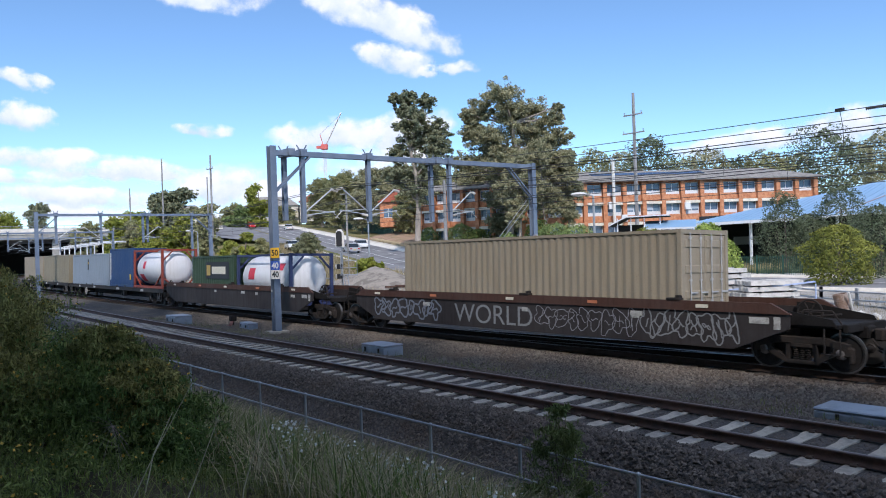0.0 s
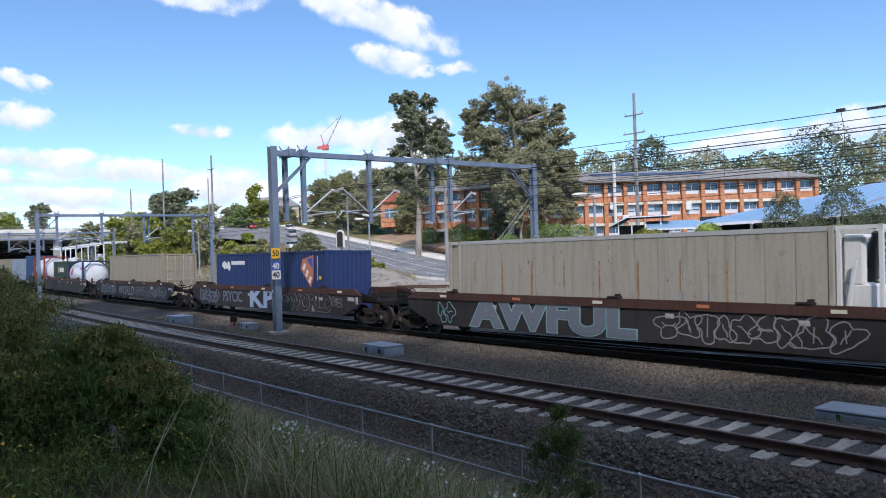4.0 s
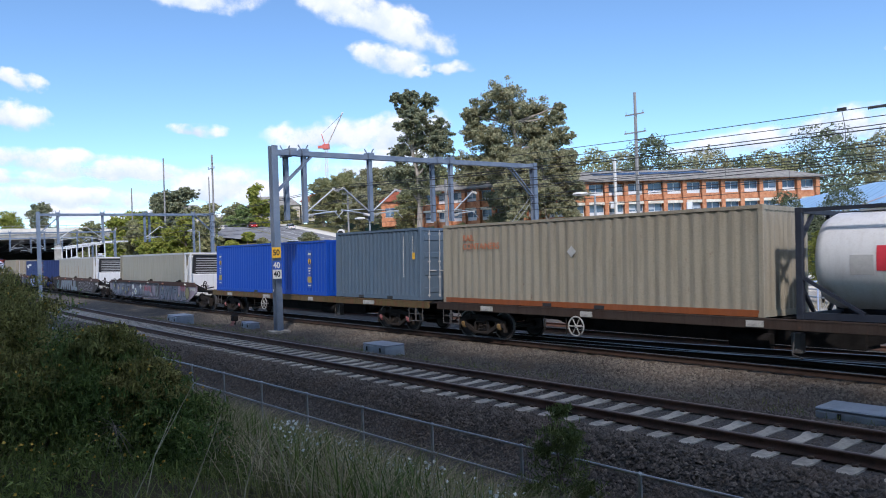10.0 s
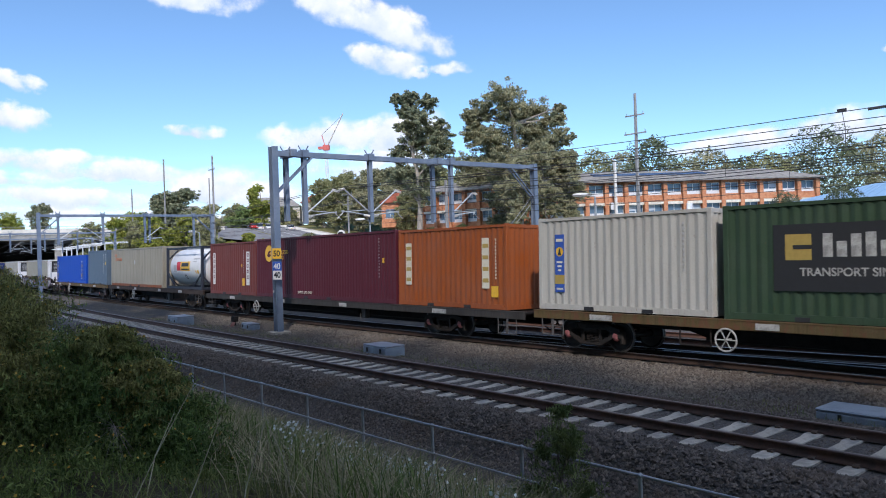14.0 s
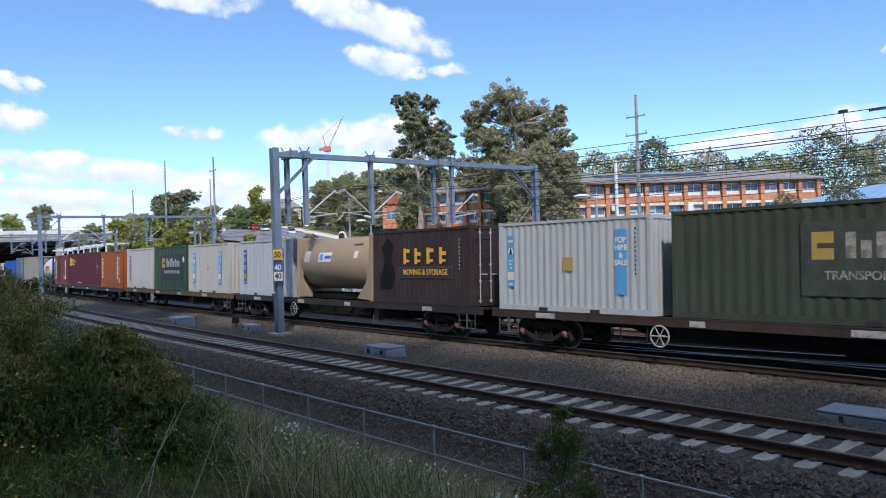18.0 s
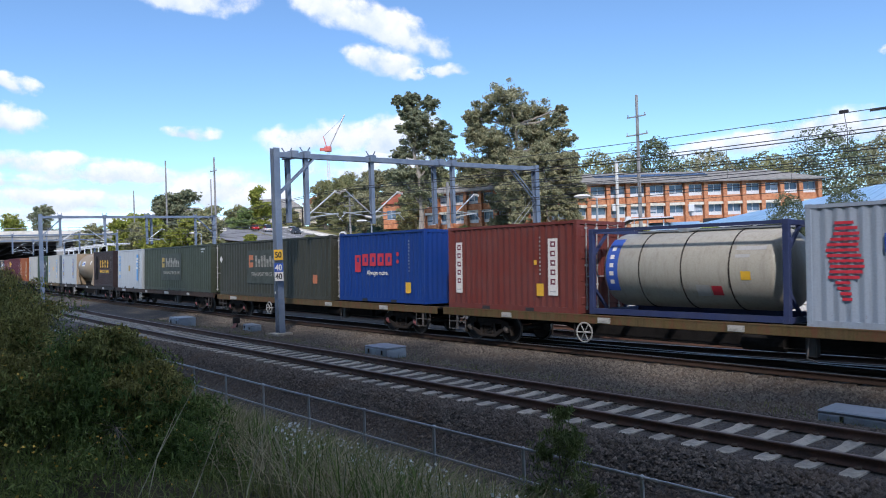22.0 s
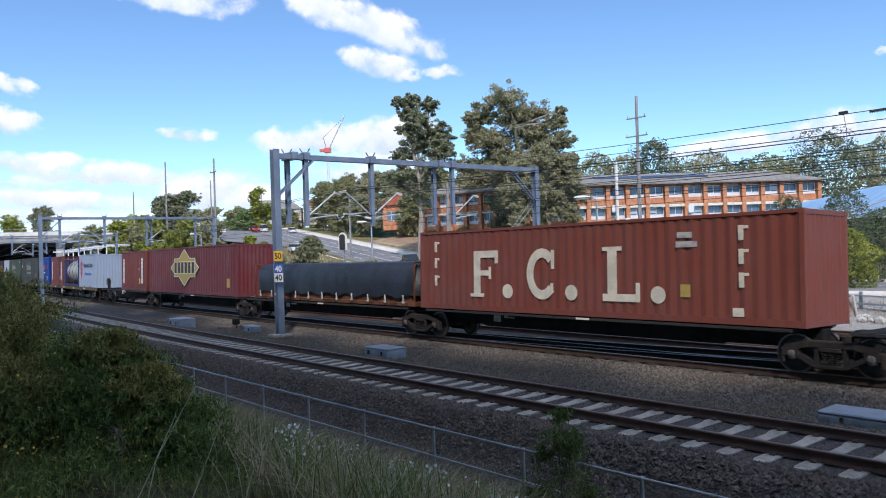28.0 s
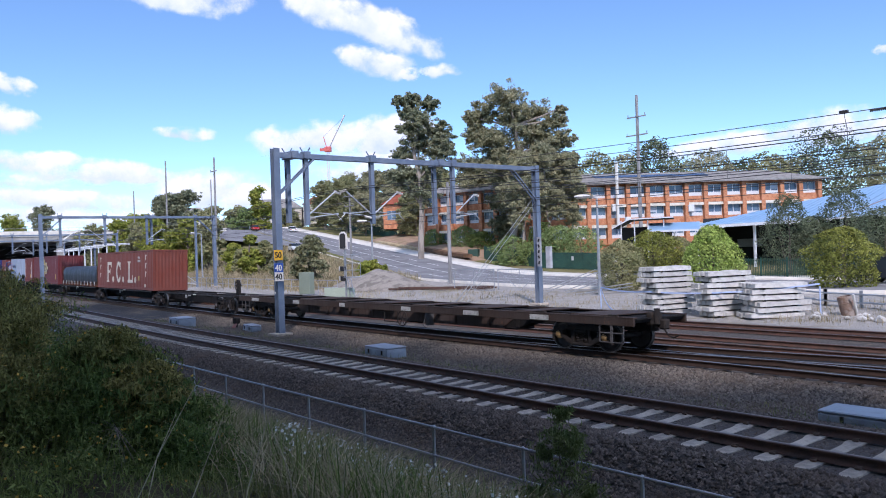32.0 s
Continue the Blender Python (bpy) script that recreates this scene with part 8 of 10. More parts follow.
house(-131.5, 118.0, 6.4, 8, 7, 4.4, 40, M_WHITEWALL, M_TILE, "small white house among the gum trees")
house(-122, 100, 8, 14, 9, 5, 45, M_BRICK, M_REDROOF, "brick house with red roof behind trees")
house(-215, 118, 12.6, 16, 10, 5.5, 55, M_CREAMWALL, M_TILE, "pale shop building at the top of the street")
house(-232, 96, 11.5, 14, 9, 5, 60, M_CREAMWALL, M_TILE, "pale house on the hill")
house(-205, 128, 13, 10, 8, 6, 50, M_CREAMWALL, M_REDROOF, "white house near the crossing")
house(-95, 165, 9, 18, 10, 6, 45, M_BRICK, M_REDROOF, "red-roofed house behind the school")

# ---------------------------------------------------------------- blue-roofed shelter
M_BLUEROOF = material("blue_metal_roof", (0.26, 0.43, 0.60), 0.4, metal=0.1, vary=0.12, scale=0.3, fine=6, bump=0.05, second=(0.30, 0.46, 0.63))
M_RUSTLINE = plain("rusty_roof_seam", (0.42, 0.33, 0.30), 0.7)
# near-black: painted shade under roofs and bridge deck, also a dark sheet roof
M_SHADE_AND_SHEET = plain("shade_and_dark_sheet", (0.03, 0.03, 0.03), 0.9)
AHEAD, ASIDE = Vector((-0.7548, 0.6559, 0.0)), Vector((0.6559, 0.7548, 0.0))


def spot(d, side, z):
    """d metres ahead along the view, side metres to the right of it, at height z."""
    p = AHEAD * d + ASIDE * side
    return Vector((p.x, p.y, z))


sh = thing("covered_court", "large open shelter with a pale blue metal roof and white posts", "shelter")
TIP, EAVE, RIDGE, RIDGE2 = spot(77, 25.3, 4.95), spot(63, 45.5, 5.35), spot(93, 55.2, 9.85), spot(78, 77.0, 10.1)
LOW, LOW2 = spot(102, 30.0, 5.0), spot(112, 60, 5.5)


def roof_plane(outline, name, label=""):
    bm = bmesh.new()
    bm.faces.new([bm.verts.new(p) for p in outline])
    ex = bmesh.ops.extrude_face_region(bm, geom=list(bm.faces))
    for v in [g for g in ex["geom"] if isinstance(g, bmesh.types.BMVert)]:
        v.co.z -= 0.12
    return part(name, bm, M_BLUEROOF, sh, label)


roof_plane([TIP, EAVE, RIDGE2, RIDGE], "roof", "pale blue ribbed metal roof")
roof_plane([TIP, RIDGE, LOW2, LOW], "roof_hip")
bm = bmesh.new()
for i in range(46):
    f = i / 45
    lo = TIP.lerp(EAVE, f)
    hi = TIP.lerp(RIDGE, min(1, f * 1.9)) if f < 0.53 else RIDGE.lerp(RIDGE2, (f - 0.53) / 0.47)
    bar(bm, lo + Vector((0, 0, 0.02)), hi + Vector((0, 0, 0.02)), 0.05, 0.035)
tagged(part("roof_ribs", bm, M_BLUEROOF, sh), kind="stuff")
for f in (0.55, 0.72):
    bm = bmesh.new()
    bar(bm, TIP.lerp(EAVE, f) + Vector((0, 0, 0.03)), RIDGE.lerp(RIDGE2, f - 0.35) + Vector((0, 0, 0.03)), 0.16, 0.05)
    part("seam", bm, M_RUSTLINE, sh, "rust-stained roof seam")
EAVE_WAY = (EAVE - TIP).normalized()
OUT = Vector((EAVE_WAY.y, -EAVE_WAY.x, 0)).normalized()
for f in (0.24, 0.55, 0.86):
    p = TIP.lerp(EAVE, f) - OUT * 0.7
    bm = bmesh.new()
    rod(bm, (p.x, p.y, 0.0), (p.x, p.y, p.z - 0.1), 0.15, seg=12)
    part("post", bm, M_FRAMEWHITE, sh)
for k in range(4):
    bm = bmesh.new()
    q = OUT * (0.25 + 0.55 * k) + Vector((0, 0, -0.14 - 0.07 * k))
    bar(bm, TIP + q + EAVE_WAY * 0.3 * k, TIP + q + EAVE_WAY * 13, 0.07, 0.07)
    part("awning_slat", bm, M_FRAMEWHITE, sh)
for k in range(5):
    bm = bmesh.new()
    q = TIP + EAVE_WAY * (0.6 + 3.0 * k)
    bar(bm, q + Vector((0, 0, -0.2)), q + OUT * 2.2 + Vector((0, 0, -0.42)), 0.07, 0.12)
    part("awning_arm", bm, M_FRAMEWHITE, sh)
bm = bmesh.new()
bar(bm, TIP + Vector((0, 0, -0.12)), EAVE + Vector((0, 0, -0.12)), 0.2, 0.12)
part("fascia", bm, M_FRAMEWHITE, sh)
# the gloom under the roof is put into these walls' near-black colour
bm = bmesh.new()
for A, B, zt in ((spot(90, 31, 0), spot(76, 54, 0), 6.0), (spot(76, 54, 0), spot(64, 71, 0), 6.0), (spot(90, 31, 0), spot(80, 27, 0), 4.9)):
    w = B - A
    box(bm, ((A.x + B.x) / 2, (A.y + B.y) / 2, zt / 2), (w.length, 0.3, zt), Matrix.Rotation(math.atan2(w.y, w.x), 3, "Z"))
part("back_wall", bm, M_SHADE_AND_SHEET, sh, "back wall painted dark as the shade under the roof")
bm = bmesh.new()
p = spot(85, 34.4, 3.0)
box(bm, p, (2.6, 0.15, 0.9), Matrix.Rotation(0.2, 3, "Z"))
part("notice_board", bm, M_PLACARD, sh)

cn = thing("entrance_canopy", "blue roofed entrance canopy with white fascia by the school", "canopy", at=pose(-39.8, 57.7, 0.75, 0, 0, 30))
bm = bmesh.new()
box(bm, (3.1, 1.8, 3.95), (4.4, 3.8, 0.15), Matrix.Rotation(0.2, 3, "X"))
part("roof", bm, M_BLUEROOF, cn)
bm = bmesh.new()
box(bm, (3.1, -0.1, 3.58), (4.5, 0.12, 0.16))
bar(bm, (0.87, -0.1, 3.58), (0.87, 3.7, 4.34), 0.12, 0.16)
part("fascia", bm, M_FRAMEWHITE, cn)
for x in (1.1, 3.1, 5.1):
    bm = bmesh.new()
    rod(bm, (x, 2.4, -0.5), (x, 2.4, 4.0), 0.07)
    part("post", bm, M_FRAMEWHITE, cn)
bm = bmesh.new()
for x0, z0, x1, z1 in ((-2.3, 4.05, -0.8, 4.78), (-0.8, 4.78, 3.0, 4.82)):
    box(bm, ((x0 + x1) / 2, 3.6, (z0 + z1) / 2), (math.hypot(x1 - x0, z1 - z0), 4.0, 0.12), Matrix.Rotation(-math.atan2(z1 - z0, x1 - x0), 3, "Y"))
part("side_roof", bm, M_SHADE_AND_SHEET, cn, "dark sheet roof with a bent edge")
bm = bmesh.new()
bar(bm, (-2.4, 1.56, 4.02), (-0.8, 1.56, 4.80), 0.16, 0.1)
bar(bm, (-0.8, 1.56, 4.80), (3.05, 1.56, 4.84), 0.16, 0.1)
part("side_fascia", bm, M_FRAMEWHITE, cn)
# wall coloured near black to stand for shade below the canopy
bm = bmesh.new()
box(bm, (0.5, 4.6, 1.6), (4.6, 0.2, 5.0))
part("side_wall", bm, M_SHADE_AND_SHEET, cn, "wall painted dark as the shade under the canopy")
for x in (-1.6, -0.4, 0.8, 2.2):
    bm = bmesh.new()
    box(bm, (x, 2.0, 2.0), (0.1, 0.1, 5.4))
    part("side_post", bm, M_FRAMEWHITE, cn)

# fences round the school
M_GREENFENCE = material("dark_green_fence", (0.03, 0.095, 0.065), 0.6, vary=0.3, scale=1, fine=20, bump=0.1)


def panel_fence(pts, h, mat, label, slats=True, spacing=0.14):
    f = thing("school_fence", label, "fence", "fences round the school")
    for a, b in zip(pts, pts[1:]):
        A, B = Vector(a), Vector(b)
        n = max(1, int((B - A).length / 2.4))
        for i in range(n):
            p, q = A.lerp(B, i / n), A.lerp(B, (i + 1) / n)
            bm = bmesh.new()
            k = int((q - p).length / spacing)
            for j in range(k):
                r = p.lerp(q, (j + 0.5) / k)
                box(bm, (r.x, r.y, r.z + h / 2), (0.035 if not slats else 0.1, 0.03, h), Matrix.Rotation(math.atan2((q - p).y, (q - p).x), 3, "Z"))
            for z in (0.15, h - 0.15):
                bar(bm, p + Vector((0, 0, z)), q + Vector((0, 0, z)), 0.04, 0.05)
            tagged(part("fence_panel", bm, mat, f), kind="stuff")
            bm = bmesh.new()
            box(bm, (p.x, p.y, p.z + h / 2), (0.09, 0.09, h + 0.15))
            part("post", bm, mat, f)


def on_ground(x, y, lift=0.0):
    return (x, y, float(ground_z(x, y)) + lift)


panel_fence([on_ground(-82, 79.5), on_ground(-66, 74.2), on_ground(-55, 71.8), on_ground(-47, 68.0)], 2.0, M_GREENFENCE, "dark green picket fence along the school")
panel_fence([on_ground(-47, 68.0), on_ground(-36, 60.5), on_ground(-24, 56.8), on_ground(-8, 56.0), on_ground(10, 56)], 1.6, M_GREENFENCE, "slender green bar fence before the lawn", False, 0.16)
panel_fence([on_ground(-178, 119), on_ground(-150, 109), on_ground(-128, 102.5)], 2.2, M_GREENFENCE, "dark green fence beside the footpath")
M_SANDWALL = material("sandstone_wall", (0.52, 0.41, 0.25), 0.9, vary=0.3, scale=0.8, fine=10, bump=0.4)
M_BROWNWALL = material("brown_earth_bank", (0.20, 0.12, 0.075), 0.95, vary=0.35, scale=0.8, fine=10, bump=0.5)


def low_wall(pts, h, mat, label, cat="wall"):
    bm = bmesh.new()
    for a, b in zip(pts, pts[1:]):
        A, B = Vector(a), Vector(b)
        n = max(1, int((B - A).length / 2.0))
        for i in range(n):
            p, q = A.lerp(B, i / n), A.lerp(B, (i + 0.99) / n)
            bar(bm, p + Vector((0, 0, h / 2)), q + Vector((0, 0, h / 2)), h, 0.5)
    return solid("retaining_wall", bm, mat, label, cat, "walls by the footpath", at=None)


def by_road(x, off, lift=0.0):
    return (x, float(road_y(x)) + off, float(road_z(x)) + lift)


low_wall([by_road(x, 10.6, -0.1) for x in (-98, -106, -114, -122)], 1.25, M_SANDWALL, "low sandstone block wall beside the footpath")
low_wall([by_road(x, 11.6, 0.0) for x in (-82, -88, -94, -98)], 1.45, M_BROWNWALL, "dark brown earth retaining wall below the school")
V, F = [], []
for i in range(41):
    x = -80.0 - 1.35 * i
    swell = float(smooth(0, 6, i) * (1 - smooth(33, 40, i)))
    for off, up in ((10.9, -0.4), (11.3, 0.95), (13.0, 1.3), (16.0, 1.6), (19.5, 1.7), (24.0, -0.2)):
        y = float(road_y(x)) + off
        lump = 0.15 * noise.noise((x * 0.7, off * 0.7, 2.0))
        V.append((x, y, float(ground_z(x, y)) - 0.1 + (max(0.0, up) * (1 + lump)) * swell - (0.3 if up < 0 else 0.0)))
for i in range(40):
    for j in range(5):
        k = i * 6 + j
        F.append((k, k + 6, k + 7, k + 1))
M_SOIL = material("bare_reddish_soil", (0.40, 0.27, 0.19), 0.95, vary=0.35, scale=0.7, fine=9, bump=0.5, second=(0.30, 0.22, 0.13))
tagged(new("earth_bank", quick_mesh("earth_bank", V, F, M_SOIL, True)), "bare reddish soil bank with leaf litter", "bank", kind="structure")
bm = bmesh.new()
box(bm, (0, 0, 0.75), (1.6, 1.0, 1.5), bevel=0.06)
solid("green_bin", bm, plain("dark_green_bin", (0.03, 0.07, 0.05), 0.6), "dark green waste bin beside the fence", "bin", at=pose(*on_ground(-84.0, 79.2), 0, 0, 30))
for x, y, w, h in ((-59.4, 72.6, 0.5, 0.5), (-51.0, 69.7, 1.0, 0.8)):
    bm = bmesh.new()
    box(bm, (0, 0, 0), (w, 0.03, h), bevel=0.01)
    solid("fence_sign", bm, M_WHITE, "white notice on the green fence", "sign", "notices on the fence", at=pose(x, y - 0.12, float(ground_z(x, y)) + 1.4, 0, 0, -20))

# ---------------------------------------------------------------- overbridge at the end of the line
br = thing("road_overbridge", "concrete road bridge over the tracks with a pale parapet", "bridge", at=pose(-207, 36, 0, 0, 0, 75))
M_BRIDGE = material("bridge_concrete", (0.40, 0.39, 0.36), 0.85, vary=0.25, scale=0.5, fine=8, bump=0.3)
# deck carried far back so that the space below it renders dark
bm = bmesh.new()
box(bm, (0, 20, 9.2), (110, 52, 1.3))
part("deck", bm, M_BRIDGE, br)
for s in (-1, 1):
    bm = bmesh.new()
    box(bm, (0, s * 6.1, 10.4), (110, 0.3, 1.3))
    part("parapet", bm, M_PATH, br, "pale parapet")
for x in (-44, -24, 16, 36):
    bm = bmesh.new()
    box(bm, (x, 0, 4.2), (1.6, 9, 8.6), bevel=0.1)
    part("pier", bm, M_BRIDGE, br)
bm = bmesh.new()
for i in range(45):
    rod(bm, (-54 + i * 2.4, 5.9, 11), (-54 + i * 2.4, 5.9, 12.2), 0.04, seg=4)
rod(bm, (-54, 5.9, 12.2), (54, 5.9, 12.2), 0.05, seg=4)
rod(bm, (-54, 5.9, 11.6), (54, 5.9, 11.6), 0.04, seg=4)
tagged(part("railing", bm, M_GALV, br), kind="stuff")
# added closing walls, near black to paint the shade beneath the deck
bm = bmesh.new()
box(bm, (0, 45.5, 4.2), (110, 0.8, 8.8))
part("end_wall", bm, M_SHADE_AND_SHEET, br, "added wall painted dark as the shade under the deck")
for x in (-52, 40):
    bm = bmesh.new()
    box(bm, (x, 20, 4.2), (1.0, 50, 8.8))
    part("abutment", bm, M_SHADE_AND_SHEET, br)
pl = thing("station_platform", "pale platform canopies and white masts before the bridge", "platform")
for k in range(9):
    x, y, h = rail_at(-135 - 8 * k, 16.0)
    bm = bmesh.new()
    rod(bm, (x, y, 0), (x, y, 6.2), 0.12, seg=6)
    box(bm, (x, y, 6.2), (0.25, 4.5, 0.25))
    part("canopy_frame", bm, M_FRAMEWHITE, pl)
bm = bmesh.new()
x0, y0, h = rail_at(-190, 20.0)
box(bm, (x0, y0, 3.8), (26, 8, 0.3), Matrix.Rotation(0.2, 3, "X"))
part("canopy_roof", bm, M_FRAMEWHITE, pl)

# ---------------------------------------------------------------- tower crane far off
M_CRANE = plain("red_crane_paint", (0.60, 0.13, 0.11), 0.5)
M_CRANEW = plain("pale_crane_paint", (0.70, 0.62, 0.60), 0.5)
cr = thing("tower_crane", "red and white luffing tower crane far beyond the trees", "crane", at=pose(-600.0, 384.0, 0.0, 0, 0, 40))
bm = bmesh.new()
for x in (-1, 1):
    for y in (-1, 1):
        bar(bm, (x, y, 0), (x, y, 98), 0.3)
for k in range(24):
    bar(bm, (-1, -1, k * 4), (1, -1, k * 4 + 4), 0.2)
part("mast", bm, M_CRANEW, cr)
bm = bmesh.new()
box(bm, (0, 0, 101), (6, 4, 5), bevel=0.4)
bar(bm, (-1, 0, 102), (-4, 0, 113), 0.6)
box(bm, (-5, 0, 101), (5, 3, 2.5))
part("cab", bm, M_CRANE, cr)
bm = bmesh.new()
for y in (-0.8, 0.8):
    bar(bm, (1, y, 102), (17, y, 132), 0.5)
for k in range(10):
    bar(bm, (1 + k * 1.6, -0.8, 102 + k * 3), (2.6 + k * 1.6, 0.8, 105 + k * 3), 0.25)
part("jib", bm, M_CRANEW, cr)
bm = bmesh.new()
rod(bm, (-4, 0, 113), (16, 0, 130), 0.12, seg=4)
part("stay", bm, M_WIRE, cr)

# ---------------------------------------------------------------- plants
def ahead(d, side):
    """A spot d metres ahead of the camera and side metres to the right of its line, on the ground."""
    p = AHEAD * d + ASIDE * side
    return p.x, p.y, float(ground_z(p.x, p.y))


M_BARK = material("grey_bark", (0.22, 0.18, 0.15), 0.9, vary=0.4, scale=1.2, fine=15, bump=0.5, stretch=(5, 5, 0.6))
M_BARK_PALE = material("pale_gum_bark", (0.38, 0.33, 0.28), 0.85, vary=0.35, scale=0.9, fine=12, bump=0.3, stretch=(4, 4, 0.5))
L_GUM = leafy("gum_leaves", (0.283, 0.283, 0.168), (0.356, 0.332, 0.197))
L_GUMDARK = leafy("dark_gum_leaves", (0.211, 0.235, 0.146), (0.290, 0.290, 0.179))
L_OLIVE = leafy("olive_leaves", (0.277, 0.288, 0.143), (0.337, 0.315, 0.161))
L_LIME = leafy("yellow_green_leaves", (0.270, 0.310, 0.060), (0.340, 0.340, 0.080))
L_MID = leafy("mid_green_leaves", (0.204, 0.280, 0.101), (0.267, 0.323, 0.123))
L_BUSH = leafy("dark_bush_leaves", (0.095, 0.145, 0.042), (0.150, 0.180, 0.052), spread=0.6)
L_BUSHTOP = leafy("brownish_bush_leaves", (0.25, 0.225, 0.075), (0.17, 0.185, 0.06), spread=0.6)
L_WATTLE = leafy("dark_wattle_leaves", (0.17, 0.225, 0.082), (0.22, 0.255, 0.092))
L_WISP = leafy("pale_wispy_leaves", (0.26, 0.26, 0.15), (0.20, 0.21, 0.11))
L_GREYGREEN = leafy("grey_green_leaves", (0.115, 0.145, 0.085), (0.165, 0.185, 0.11))
M_FLOWER = plain("white_flowers", (0.72, 0.72, 0.66), 0.7)
M_YFLOWER = plain("yellow_flowers", (0.45, 0.27, 0.03), 0.7)


def limb(bm, pts, r0, r1, seg=7):
    n = len(pts) - 1
    for i in range(n):
        rod(bm, pts[i], pts[i + 1], r0 + (r1 - r0) * i / n, r0 + (r1 - r0) * (i + 1) / n, seg)


def plant(name, label, base, lobes, leaf, per, mat, seed, trunk=0.3, bark=None, category="tree", group="", gap=0.55, droop=0.3, slim=0.45, single=False, tufts=(44, 64)):
    """Trunk and limbs to every lobe; each lobe is a shell of leaf clumps with gaps. lobes: (x, y, z, radius) from the base."""
    rng = np.random.default_rng(seed)
    t = thing(name, label, category, group, at=Matrix.Translation(base))
    top = max(l[2] for l in lobes)
    cx, cy = np.mean([l[0] for l in lobes]), np.mean([l[1] for l in lobes])
    if trunk:
        bm = bmesh.new()
        low = min(l[2] - l[3] for l in lobes)
        spine_pts = [Vector((0, 0, -0.3))]
        for k in range(1, 6):
            f = k / 5
            spine_pts.append(Vector((cx * f + rng.normal() * 0.03 * top * f, cy * f + rng.normal() * 0.03 * top * f, max(0.2, top * 0.85 * f))))
        limb(bm, spine_pts, trunk, trunk * 0.35, 9)
        for lx, ly, lz, lr in lobes:
            a = min(spine_pts, key=lambda p: abs(p.z - max(0.3, lz - lr * 1.2)))
            mid = a.lerp(Vector((lx, ly, lz)), 0.55) + Vector((rng.normal() * 0.06, rng.normal() * 0.06, 0.05)) * lr
            limb(bm, [a, mid, Vector((lx, ly, lz + lr * 0.3))], trunk * 0.38, trunk * 0.08, 6)
        part("trunk", bm, bark or M_BARK, t)
    C, N = [], []
    for lx, ly, lz, lr in lobes:
        m = int(rng.integers(*tufts))
        d = rng.normal(size=(m, 3))
        d /= np.linalg.norm(d, axis=1)[:, None]
        d[:, 2] = np.abs(d[:, 2]) * np.where(rng.random(m) < 0.72, 1, -1)
        c = d * lr * rng.uniform(gap, 1.08, (m, 1)) * np.array([1, 1, 0.8])
        w = lr * rng.uniform(0.09, 0.24, m)
        share = w ** 2 / np.sum(w ** 2)
        k = rng.choice(m, size=per, p=share)
        e = rng.normal(size=(per, 3))
        e /= np.linalg.norm(e, axis=1)[:, None]
        r = rng.random((per, 1)) ** 0.45 * 1.15
        pts = c[k] + e * r * w[k][:, None] * np.array([1, 1, 0.62])
        loose = rng.random(per) < 0.3
        pts[loose] = (d[k] * rng.uniform(0.1, 0.95, (per, 1)) * lr * np.array([1, 1, 0.75]) + e * w[k][:, None] * 0.6)[loose]
        C.append(pts + np.array([lx, ly, lz]))
        N.append(e * 0.7 + d[k] * 0.5 + np.array([0, 0, 0.35]))
    part("crown", leaf_cloud(rng, np.concatenate(C), leaf, mat, "crown", droop, slim, np.concatenate(N), single), None, t)
    return t


def side_lobes(L, seed, depth=0.8):
    """Lobes given as (sideways, up, radius), spread a little in depth."""
    rng = random.Random(seed)
    out = []
    for s, z, r in L:
        p = ASIDE * s + AHEAD * rng.uniform(-depth, depth) * r
        out.append((p.x, p.y, z, r))
    return out


def round_lobes(h, spread, n, seed, low=0.3):
    rng = random.Random(seed)
    out = []
    for i in range(n):
        a, f = rng.uniform(0, 6.28), rng.random()
        z = h * (low + (1 - low) * f)
        r = spread * rng.uniform(0.32, 0.5)
        d = spread * rng.uniform(0.15, 0.75) * math.sin(math.pi * min(1, 0.25 + 0.65 * f))
        out.append((d * math.cos(a), d * math.sin(a), z - r * 0.6, r))
    out.append((0, 0, h - spread * 0.35, spread * 0.38))
    return out


L_OLIVELIT = leafy("sunlit_olive_leaves", (0.26, 0.27, 0.06), (0.19, 0.21, 0.05), spread=0.5)
L_FRESH = leafy("fresh_green_leaves", (0.36, 0.44, 0.12), (0.28, 0.38, 0.09), spread=0.45)


